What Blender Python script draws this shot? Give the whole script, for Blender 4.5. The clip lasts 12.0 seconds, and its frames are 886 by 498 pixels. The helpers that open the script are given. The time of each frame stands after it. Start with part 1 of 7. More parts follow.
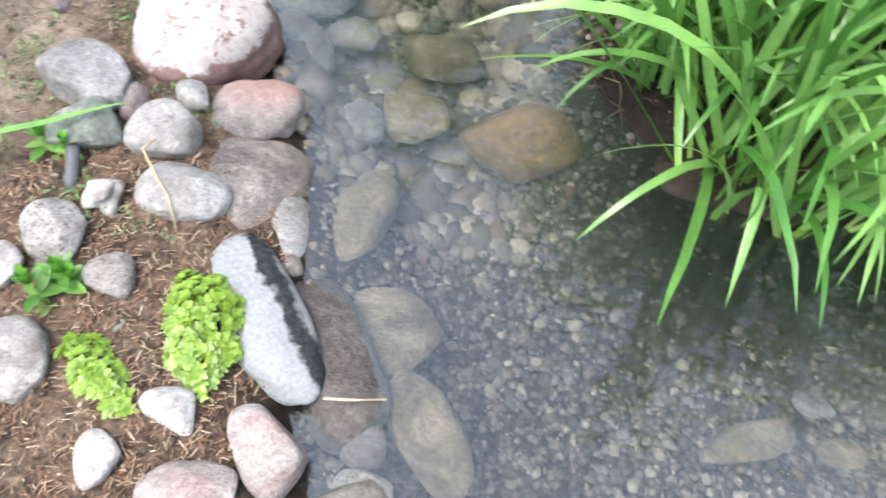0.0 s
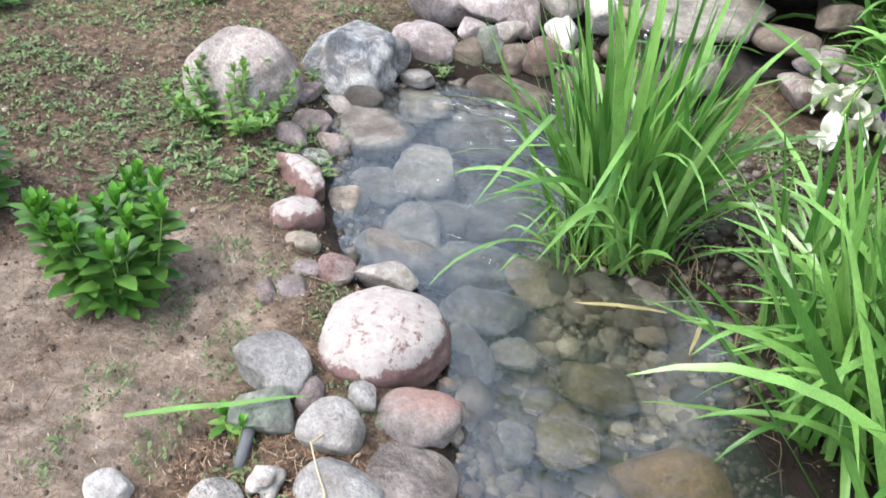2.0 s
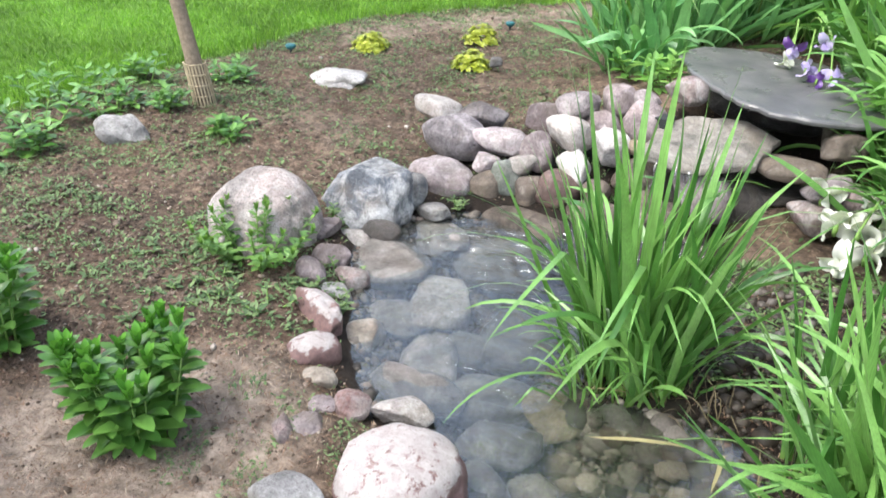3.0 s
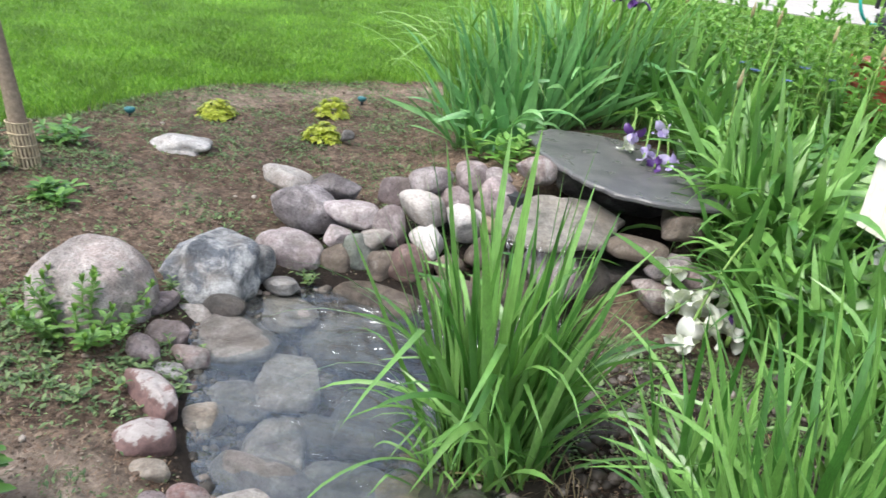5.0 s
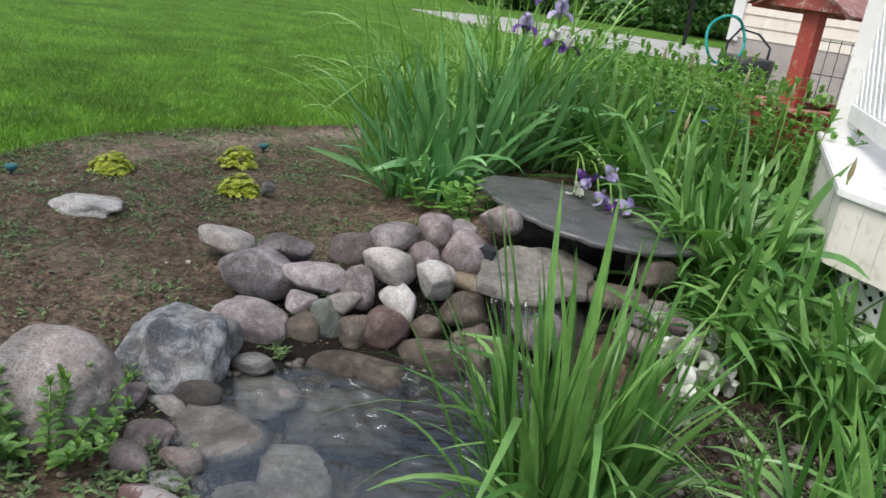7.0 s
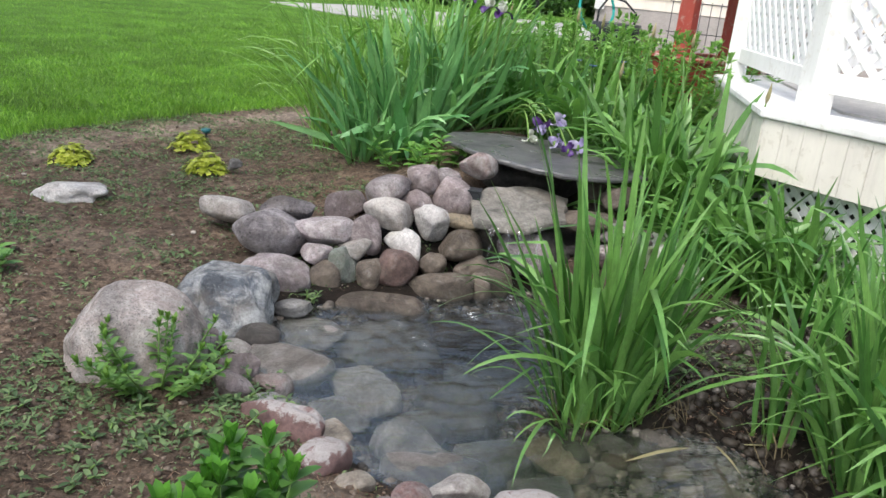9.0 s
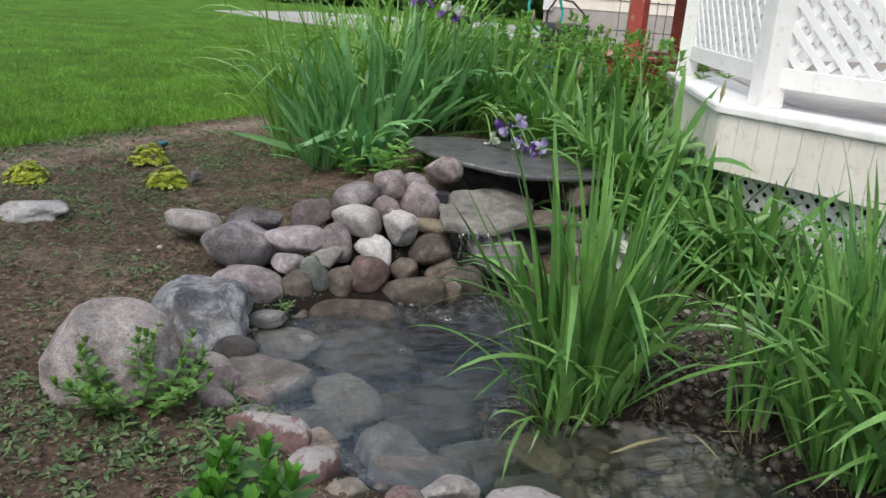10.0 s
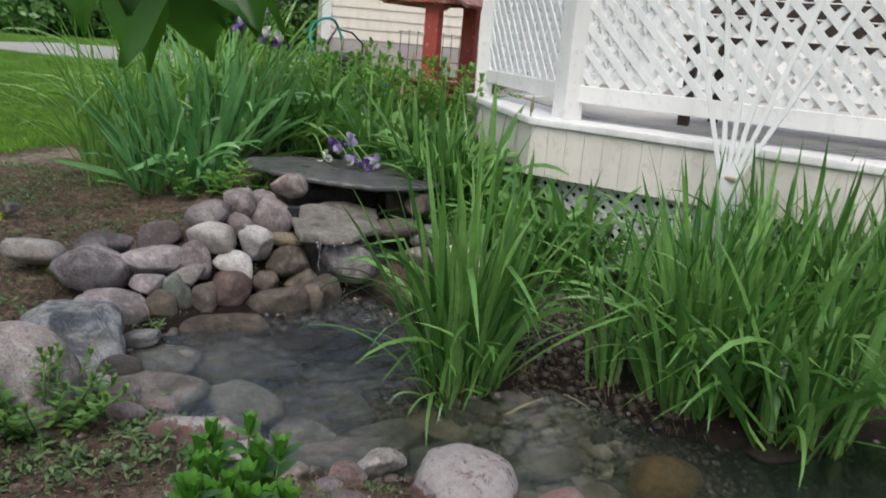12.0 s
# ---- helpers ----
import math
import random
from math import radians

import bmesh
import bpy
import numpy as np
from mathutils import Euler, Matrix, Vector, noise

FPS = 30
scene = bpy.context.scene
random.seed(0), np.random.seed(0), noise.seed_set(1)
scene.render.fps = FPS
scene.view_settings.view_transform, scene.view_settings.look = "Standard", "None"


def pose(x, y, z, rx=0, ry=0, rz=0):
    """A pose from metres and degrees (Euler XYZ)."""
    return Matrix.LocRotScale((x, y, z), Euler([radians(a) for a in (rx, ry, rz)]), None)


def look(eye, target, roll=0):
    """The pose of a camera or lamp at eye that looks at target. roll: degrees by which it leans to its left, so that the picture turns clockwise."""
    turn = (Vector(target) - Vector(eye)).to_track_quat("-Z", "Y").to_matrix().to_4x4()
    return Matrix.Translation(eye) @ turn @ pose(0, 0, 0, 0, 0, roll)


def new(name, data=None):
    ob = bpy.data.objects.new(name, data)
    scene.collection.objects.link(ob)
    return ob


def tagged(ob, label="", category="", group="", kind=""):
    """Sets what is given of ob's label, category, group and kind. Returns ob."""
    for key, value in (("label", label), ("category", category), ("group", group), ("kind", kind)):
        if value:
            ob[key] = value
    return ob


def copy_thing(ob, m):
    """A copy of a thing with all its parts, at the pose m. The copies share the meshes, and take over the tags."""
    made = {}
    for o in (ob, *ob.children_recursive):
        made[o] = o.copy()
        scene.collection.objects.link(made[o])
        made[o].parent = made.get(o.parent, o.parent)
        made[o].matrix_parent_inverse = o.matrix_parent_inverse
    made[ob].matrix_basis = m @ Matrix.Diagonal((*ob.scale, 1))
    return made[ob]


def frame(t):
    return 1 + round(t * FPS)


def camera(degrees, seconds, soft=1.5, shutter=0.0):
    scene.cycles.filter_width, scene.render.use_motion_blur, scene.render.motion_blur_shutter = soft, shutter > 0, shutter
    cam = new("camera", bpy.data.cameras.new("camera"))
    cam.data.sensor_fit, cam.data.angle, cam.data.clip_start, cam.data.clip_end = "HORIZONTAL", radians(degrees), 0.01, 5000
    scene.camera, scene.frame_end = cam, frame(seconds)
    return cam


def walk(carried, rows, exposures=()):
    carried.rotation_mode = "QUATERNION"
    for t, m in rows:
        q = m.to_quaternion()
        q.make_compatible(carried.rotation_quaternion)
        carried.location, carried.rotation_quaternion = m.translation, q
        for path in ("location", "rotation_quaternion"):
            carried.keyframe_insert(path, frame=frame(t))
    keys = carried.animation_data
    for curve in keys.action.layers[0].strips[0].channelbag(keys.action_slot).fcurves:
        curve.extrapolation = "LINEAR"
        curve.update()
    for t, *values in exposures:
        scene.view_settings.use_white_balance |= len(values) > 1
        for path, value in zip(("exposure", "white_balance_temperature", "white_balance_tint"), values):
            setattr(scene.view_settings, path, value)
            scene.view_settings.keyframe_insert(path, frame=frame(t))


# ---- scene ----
# ---- camera and its walk ----
cam = camera(57.0, 12.0, shutter=0.2)
EXPOSURES = [(0.0, 2.2), (0.5, 2.05), (1.0, 1.78), (1.5, 1.9), (3.2, 1.95), (4.8, 1.66), (5.5, 1.24), (6.0, 0.73), (6.5, 0.78), (8.5, 0.76), (9.0, 1.1), (9.5, 0.82), (10.0, 0.68), (10.5, 0.61), (11.0, 0.22), (11.5, 0.42), (12.0, 0.4)]
SKY_STRENGTH, SKY_SAT, SUN_STRENGTH = 0.14, 0.66, 1.1
PATH = [
    (0, (0.402, 0.131, 1.277), (0.352, 1.239, -0.387), 7.3),
    (0.5, (0.313, 0.111, 1.313), (0.023, 1.264, -0.295), 7.1),
    (1, (0.33, 0.113, 1.331), (-0.061, 1.452, -0.103), 6.9),
    (1.5, (0.343, 0.116, 1.352), (-0.072, 1.531, 0.0), 6.4),
    (2, (0.338, 0.126, 1.372), (-0.163, 1.635, 0.159), 3.8),
    (2.5, (0.345, 0.132, 1.396), (-0.256, 1.695, 0.303), 2.0),
    (3, (0.355, 0.128, 1.425), (-0.263, 1.763, 0.452), 1.8),
    (3.2, (0.354, 0.127, 1.413), (-0.276, 1.8, 0.516), 1.8),
    (4.8, (0.333, 0.18, 1.393), (-0.042, 1.98, 0.606), 6.3),
    (5, (0.31, 0.209, 1.377), (0.014, 2.027, 0.597), 7.4),
    (5.5, (0.187, 0.259, 1.342), (0.174, 2.136, 0.65), 10.5),
    (6, (0.09, 0.306, 1.345), (0.129, 2.21, 0.734), 8.7),
    (6.5, (-0.097, 0.357, 1.308), (-0.024, 2.252, 0.673), 8.9),
    (6.7, (-0.157, 0.377, 1.333), (-0.086, 2.265, 0.675), 9.1),
    (8.3, (-0.621, 0.038, 1.287), (-0.229, 1.901, 0.676), 3.5),
    (8.5, (-0.663, 0.044, 1.268), (-0.327, 1.913, 0.639), 4.3),
    (9, (-0.784, 0.006, 1.201), (-0.354, 1.854, 0.568), 5.8),
    (9.5, (-0.846, -0.066, 1.235), (-0.354, 1.769, 0.609), 5.5),
    (10, (-0.852, -0.001, 1.206), (-0.314, 1.824, 0.59), 4.5),
    (10.5, (-0.903, -0.064, 1.153), (-0.147, 1.744, 0.758), 5.4),
    (11, (-1.047, -0.282, 1.211), (-0.284, 1.535, 0.873), 3.4),
    (11.5, (-1.165, -0.145, 1.151), (-0.27, 1.614, 0.828), 4.1),
    (12, (-1.290, -0.080, 1.136), (-0.226, 1.539, 0.640), 5.0),
]
walk(cam, [(t, look(eye, aim, roll)) for t, eye, aim, roll in PATH], EXPOSURES)

# ---- light: an even evening sky, hardly any sun ----
SUN_EL, SUN_AZ = 60.0, 228.0
world = bpy.data.worlds.new("sky")
scene.world = world
world.use_nodes = True
wn = world.node_tree
wn.nodes.clear()
w_out = wn.nodes.new("ShaderNodeOutputWorld")
w_bg = wn.nodes.new("ShaderNodeBackground")
w_sky = wn.nodes.new("ShaderNodeTexSky")
w_sky.sky_type = "NISHITA"
w_sky.sun_disc = False
w_sky.sun_elevation = radians(SUN_EL)
w_sky.sun_rotation = radians(SUN_AZ)
w_sky.air_density, w_sky.dust_density, w_sky.ozone_density = 1.0, 3.0, 1.0
w_hsv = wn.nodes.new("ShaderNodeHueSaturation")
w_hsv.inputs["Saturation"].default_value = SKY_SAT
w_bg.inputs["Strength"].default_value = SKY_STRENGTH
wn.links.new(w_sky.outputs[0], w_hsv.inputs["Color"])
wn.links.new(w_hsv.outputs[0], w_bg.inputs["Color"])
wn.links.new(w_bg.outputs[0], w_out.inputs[0])
sun = new("sun", bpy.data.lights.new("sun", "SUN"))
sun.data.energy = SUN_STRENGTH
sun.data.angle = radians(38)
sun.data.color = (1.0, 0.985, 0.94)
az, el = radians(SUN_AZ), radians(SUN_EL)
sun.matrix_world = look((math.sin(az) * 9, math.cos(az) * 9, math.tan(el) * 9), (0, 0, 0))


# ---- small tools ----
def smooth01(v):
    v = np.clip(v, 0.0, 1.0)
    return v * v * (3 - 2 * v)


def mesh_from(name, verts, faces, mat=None, smooth=True):
    me = bpy.data.meshes.new(name)
    me.from_pydata([tuple(v) for v in verts], [], [tuple(f) for f in faces])
    if mat:
        me.materials.append(mat)
    if smooth:
        me.polygons.foreach_set("use_smooth", [True] * len(me.polygons))
    me.update()
    return me


def part(name, bm, mat, parent, label=""):
    """Link a bmesh as one mesh object under a thing or a part."""
    me = bpy.data.meshes.new(name)
    bm.to_mesh(me)
    bm.free()
    me.materials.append(mat)
    ob = new(name, me)
    ob.parent = parent
    if label:
        tagged(ob, label)
    return ob


def part_mesh(name, me, parent, m=None, label=""):
    ob = new(name, me)
    ob.parent = parent
    if m is not None:
        ob.matrix_basis = m
    if label:
        tagged(ob, label)
    return ob


def thing(name, place, label, category, group="", kind="", rz=0.0):
    ob = new(name)
    ob.empty_display_size = 0.1
    ob.matrix_basis = pose(*place, 0, 0, rz)
    return tagged(ob, label, category, group, kind)


def box_bm(lo, hi, bevel=0.0, bm=None):
    bm = bm or bmesh.new()
    c = [(a + b) / 2 for a, b in zip(lo, hi)]
    d = [abs(b - a) for a, b in zip(lo, hi)]
    got = bmesh.ops.create_cube(bm, size=1.0, matrix=Matrix.Translation(c) @ Matrix.Diagonal((*d, 1)))
    if bevel:
        edges = list({e for v in got["verts"] for e in v.link_edges})
        bmesh.ops.bevel(bm, geom=edges, offset=bevel, segments=2, affect="EDGES", profile=0.6)
    return bm


def beam_bm(a, b, width, depth, bevel=0.0, bm=None, up=(0, 0, 1)):
    """A squared board from a to b."""
    bm = bm or bmesh.new()
    a, b = Vector(a), Vector(b)
    z = (b - a).normalized()
    x = Vector(up).cross(z)
    if x.length < 1e-4:
        x = Vector((1, 0, 0))
    x.normalize()
    y = z.cross(x)
    m = Matrix((x, y, z)).transposed().to_4x4()
    m.translation = (a + b) / 2
    got = bmesh.ops.create_cube(bm, size=1.0, matrix=m @ Matrix.Diagonal((width, depth, (b - a).length, 1)))
    if bevel:
        edges = list({e for v in got["verts"] for e in v.link_edges})
        bmesh.ops.bevel(bm, geom=edges, offset=bevel, segments=1, affect="EDGES")
    return bm


def tube_bm(points, radii, sides=8, bm=None):
    """A round tube along points."""
    bm = bm or bmesh.new()
    points = [Vector(p) for p in points]
    if not hasattr(radii, "__len__"):
        radii = [radii] * len(points)
    rings = []
    side = Vector((1, 0.13, 0.07))
    for i, p in enumerate(points):
        d = (points[min(i + 1, len(points) - 1)] - points[max(i - 1, 0)]).normalized()
        u = (side - d * side.dot(d)).normalized()
        v = d.cross(u)
        rings.append([bm.verts.new(p + (u * math.cos(a) + v * math.sin(a)) * radii[i])
                      for a in (2 * math.pi * k / sides for k in range(sides))])
    for r0, r1 in zip(rings, rings[1:]):
        for k in range(sides):
            f = bm.faces.new((r0[k], r0[(k + 1) % sides], r1[(k + 1) % sides], r1[k]))
            f.smooth = True
    bm.faces.new(rings[0][::-1])
    bm.faces.new(rings[-1])
    return bm


def bezier3(a, b, c, n=8):
    a, b, c = Vector(a), Vector(b), Vector(c)
    return [a * (1 - t) ** 2 + b * 2 * t * (1 - t) + c * t * t for t in (i / n for i in range(n + 1))]


# ---- materials ----
class Nodes:
    def __init__(self, name, rough=0.8):
        self.mat = bpy.data.materials.new(name)
        self.mat.use_nodes = True
        self.nt = self.mat.node_tree
        self.nt.nodes.clear()
        self.out = self.add("ShaderNodeOutputMaterial")
        self.bsdf = self.add("ShaderNodeBsdfPrincipled")
        self.bsdf.inputs["Roughness"].default_value = rough
        self.bsdf.inputs["Specular IOR Level"].default_value = 0.22
        self.link(self.bsdf.outputs[0], self.out.inputs[0])
        self.tc = self.add("ShaderNodeTexCoord")

    def add(self, kind):
        return self.nt.nodes.new(kind)

    def link(self, a, b):
        self.nt.links.new(a, b)

    def coord(self, which="Object", scale=(1, 1, 1)):
        mp = self.add("ShaderNodeMapping")
        mp.inputs["Scale"].default_value = scale
        self.link(self.tc.outputs[which], mp.inputs["Vector"])
        return mp.outputs[0]

    def noise(self, scale, detail=4.0, rough=0.55, vec=None, distort=0.0):
        n = self.add("ShaderNodeTexNoise")
        n.inputs["Scale"].default_value = scale
        n.inputs["Detail"].default_value = detail
        n.inputs["Roughness"].default_value = rough
        n.inputs["Distortion"].default_value = distort
        self.link(vec or self.tc.outputs["Object"], n.inputs["Vector"])
        return n.outputs["Fac"]

    def cells(self, scale, vec=None, feature="F1"):
        n = self.add("ShaderNodeTexVoronoi")
        n.feature = feature
        n.inputs["Scale"].default_value = scale
        self.link(vec or self.tc.outputs["Object"], n.inputs["Vector"])
        return n

    def ramp(self, fac, *stops):
        r = self.add("ShaderNodeValToRGB")
        e = r.color_ramp.elements
        while len(e) < len(stops):
            e.new(0.5)
        for k, (pos, col) in enumerate(stops):
            e[k].position = pos
            e[k].color = (*col, 1) if hasattr(col, "__len__") else (col, col, col, 1)
        self.link(fac, r.inputs[0])
        return r.outputs[0]

    def mix(self, fac, a, b, mode="MIX"):
        m = self.add("ShaderNodeMix")
        m.data_type = "RGBA"
        m.blend_type = mode
        for k, v in ((0, fac), (6, a), (7, b)):
            if isinstance(v, (int, float)):
                m.inputs[k].default_value = v if k == 0 else (v, v, v, 1)
            elif isinstance(v, tuple):
                m.inputs[k].default_value = (*v, 1)
            else:
                self.link(v, m.inputs[k])
        return m.outputs[2]

    def math(self, op, a, b=0.0):
        m = self.add("ShaderNodeMath")
        m.operation = op
        for k, v in ((0, a), (1, b)):
            if isinstance(v, (int, float)):
                m.inputs[k].default_value = v
            else:
                self.link(v, m.inputs[k])
        return m.outputs[0]

    def rand(self, island=False):
        n = self.add("ShaderNodeNewGeometry" if island else "ShaderNodeObjectInfo")
        return n.outputs["Random Per Island" if island else "Random"]

    def attr(self, name):
        n = self.add("ShaderNodeAttribute")
        n.attribute_name = name
        return n.outputs["Fac"]

    def color(self, sock):
        self.link(sock, self.bsdf.inputs["Base Color"])

    def rough(self, sock):
        self.link(sock, self.bsdf.inputs["Roughness"])

    def bump(self, height, strength=0.4, dist=0.01):
        b = self.add("ShaderNodeBump")
        b.inputs["Strength"].default_value = strength
        b.inputs["Distance"].default_value = dist
        self.link(height, b.inputs["Height"])
        self.link(b.outputs[0], self.bsdf.inputs["Normal"])

    def vary(self, col, amount=0.3, island=False):
        """Brightness that differs from object to object."""
        v = self.math("ADD", self.math("MULTIPLY", self.rand(island), amount), 1.0 - amount / 2)
        return self.mix(1.0, col, v, "MULTIPLY")


def stone(name, a, b, dark=(0.09, 0.08, 0.08), speck=0.35, big=9.0, rough=0.78, pits=0.0):
    """Weathered granite: two tones in clear patches, dark flecks, pale crust, grime, and a wet foot at the waterline."""
    n = Nodes(name, rough)
    own = n.add("ShaderNodeVectorMath")
    own.operation = "ADD"
    n.link(n.tc.outputs["Object"], own.inputs[0])
    n.link(n.math("MULTIPLY", n.rand(), 37.0), own.inputs[1])
    v = own.outputs[0]
    patch = n.ramp(n.noise(big, 6, 0.68, v, 0.9), (0.4, a), (0.57, b))
    grain = n.noise(170, 3, 0.7, v)
    col = n.mix(n.ramp(grain, (0.36, 1.0), (0.47, 0.0)), patch, dark)
    col = n.mix(speck, patch, col)
    fleck = n.ramp(n.noise(34, 8, 0.78, v, 0.4), (0.33, 0.42), (0.42, 0.86), (0.54, 1.0), (0.68, 1.14))
    col = n.mix(1.0, col, fleck, "MULTIPLY")
    crust = n.ramp(n.noise(19, 8, 0.75, v, 0.7), (0.54, 0.0), (0.64, 0.5))
    col = n.mix(crust, col, tuple(min(0.62, 0.18 + c * 0.85) for c in a))
    fine = n.ramp(n.noise(90, 4, 0.75, v), (0.3, 0.72), (0.7, 1.2))
    col = n.mix(1.0, col, fine, "MULTIPLY")
    stain = n.ramp(n.noise(4.2, 5, 0.65, v, 1.2), (0.38, 0.62), (0.5, 1.0), (0.64, 1.24))
    col = n.mix(1.0, col, stain, "MULTIPLY")
    dirt = n.ramp(n.noise(6.5, 6, 0.7, v), (0.5, 0.0), (0.7, 0.6))
    col = n.mix(dirt, col, (0.17, 0.14, 0.11))
    if pits:
        hole = n.ramp(n.cells(38, v).outputs["Distance"], (0.12, 1.0), (0.3, 0.0))
        hole = n.mix(1.0, hole, n.ramp(n.noise(14, vec=v), (0.45, 0.0), (0.6, 1.0)), "MULTIPLY")
        col = n.mix(n.math("MULTIPLY", hole, pits), col, (0.06, 0.055, 0.055))
    geo = n.add("ShaderNodeNewGeometry")
    sep = n.add("ShaderNodeSeparateXYZ")
    n.link(geo.outputs["Position"], sep.inputs[0])
    level = n.math("ADD", sep.outputs[2], n.math("MULTIPLY", n.noise(30, 4, 0.6, v), 0.03))
    wet = n.ramp(level, (0.022, 1.0), (0.034, 0.0))
    col = n.mix(1.0, col, n.mix(wet, 1.0, 0.82), "MULTIPLY")
    n.rough(n.mix(wet, rough, 0.3))
    n.color(n.mix(1.0, n.vary(col, 0.5), (0.84, 0.84, 0.83), "MULTIPLY"))
    h = n.mix(0.3, n.noise(24, 8, 0.75, v), grain)
    n.bump(h, 1.0, 0.02)
    return n.mat


STONE = {
    "pink": stone("stone_pink", (0.5, 0.45, 0.435), (0.36, 0.27, 0.26), speck=0.3, big=15),
    "pinkgrey": stone("stone_pink_grey", (0.52, 0.47, 0.47), (0.38, 0.32, 0.33), speck=0.4, big=11),
    "mauve": stone("stone_mauve", (0.39, 0.33, 0.33), (0.25, 0.2, 0.2), speck=0.35),
    "taupe": stone("stone_taupe", (0.33, 0.29, 0.27), (0.22, 0.19, 0.185), speck=0.4, big=13, pits=0.4),
    "red": stone("stone_red", (0.23, 0.135, 0.125), (0.38, 0.32, 0.305), speck=0.25),
    "grey": stone("stone_grey", (0.45, 0.44, 0.43), (0.33, 0.32, 0.32), speck=0.35),
    "slate": stone("stone_slate", (0.2, 0.19, 0.17), (0.28, 0.26, 0.23), speck=0.2),
    "green": stone("stone_greenish", (0.44, 0.46, 0.42), (0.3, 0.35, 0.29), speck=0.25),
    "white": stone("stone_white", (0.62, 0.6, 0.58), (0.5, 0.47, 0.455), speck=0.25),
    "cream": stone("stone_cream", (0.6, 0.53, 0.45), (0.5, 0.42, 0.35), speck=0.12),
    "pale": stone("stone_pale", (0.5, 0.47, 0.44), (0.4, 0.36, 0.34), speck=0.3),
    "speck": stone("stone_speckled", (0.46, 0.43, 0.41), (0.38, 0.35, 0.34), speck=0.75, pits=0.6),
    "pitted": stone("stone_pitted", (0.38, 0.345, 0.355), (0.24, 0.215, 0.225), speck=0.5, pits=0.9),
    "tan": stone("stone_tan", (0.36, 0.3, 0.22), (0.27, 0.22, 0.16), speck=0.2),
    "orange": stone("stone_orange", (0.38, 0.24, 0.12), (0.28, 0.19, 0.1), speck=0.2),
    "brown": stone("stone_brown", (0.22, 0.18, 0.145), (0.145, 0.118, 0.098), speck=0.3, rough=0.5),
    "redbrown": stone("stone_red_brown", (0.24, 0.155, 0.135), (0.165, 0.115, 0.105), speck=0.3, rough=0.5),
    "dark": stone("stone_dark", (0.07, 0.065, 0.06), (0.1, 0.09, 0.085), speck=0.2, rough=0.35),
    "granite": stone("stone_granite", (0.47, 0.43, 0.41), (0.4, 0.34, 0.32), speck=0.6, big=14),
}


def striped_stone():
    """Pale lichened back, and a black band along one flank."""
    n = Nodes("stone_banded", 0.75)
    n.bsdf.inputs["Specular IOR Level"].default_value = 0.08
    sep = n.add("ShaderNodeSeparateXYZ")
    n.link(n.tc.outputs["Object"], sep.inputs[0])
    edge = n.math("ADD", sep.outputs[0], n.math("MULTIPLY", n.math("SUBTRACT", n.noise(17, 5, 0.6), 0.5), 0.07))
    pale = n.ramp(n.noise(130, 4, 0.7), (0.35, (0.19, 0.2, 0.205)), (0.6, (0.26, 0.27, 0.28)))
    black = n.ramp(n.noise(90, 4), (0.3, (0.012, 0.013, 0.015)), (0.7, (0.04, 0.042, 0.045)))
    col = n.mix(n.ramp(edge, (0.028, 0.0), (0.034, 1.0)), pale, black)
    rim = n.ramp(edge, (0.058, 0.0), (0.068, 0.8))
    n.color(n.mix(rim, col, (0.26, 0.25, 0.25)))
    n.bump(n.noise(120, 4, 0.7), 0.5, 0.004)
    return n.mat


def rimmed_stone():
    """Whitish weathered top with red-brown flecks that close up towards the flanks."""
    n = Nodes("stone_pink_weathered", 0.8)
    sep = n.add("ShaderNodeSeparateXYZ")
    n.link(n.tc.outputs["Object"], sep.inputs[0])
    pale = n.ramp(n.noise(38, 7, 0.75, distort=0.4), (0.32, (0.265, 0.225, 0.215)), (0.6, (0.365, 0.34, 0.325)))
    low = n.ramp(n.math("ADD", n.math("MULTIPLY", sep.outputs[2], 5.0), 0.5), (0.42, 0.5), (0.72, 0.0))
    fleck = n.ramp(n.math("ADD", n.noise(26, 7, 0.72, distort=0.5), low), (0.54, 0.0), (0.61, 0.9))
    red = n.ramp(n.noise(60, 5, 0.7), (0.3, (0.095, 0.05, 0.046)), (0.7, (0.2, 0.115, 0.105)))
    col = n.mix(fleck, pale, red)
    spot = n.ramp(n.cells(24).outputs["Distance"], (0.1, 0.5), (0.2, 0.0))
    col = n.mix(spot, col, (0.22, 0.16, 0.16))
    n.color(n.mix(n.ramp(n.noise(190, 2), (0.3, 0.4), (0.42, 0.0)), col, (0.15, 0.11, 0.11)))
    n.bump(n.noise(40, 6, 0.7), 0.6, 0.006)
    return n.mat


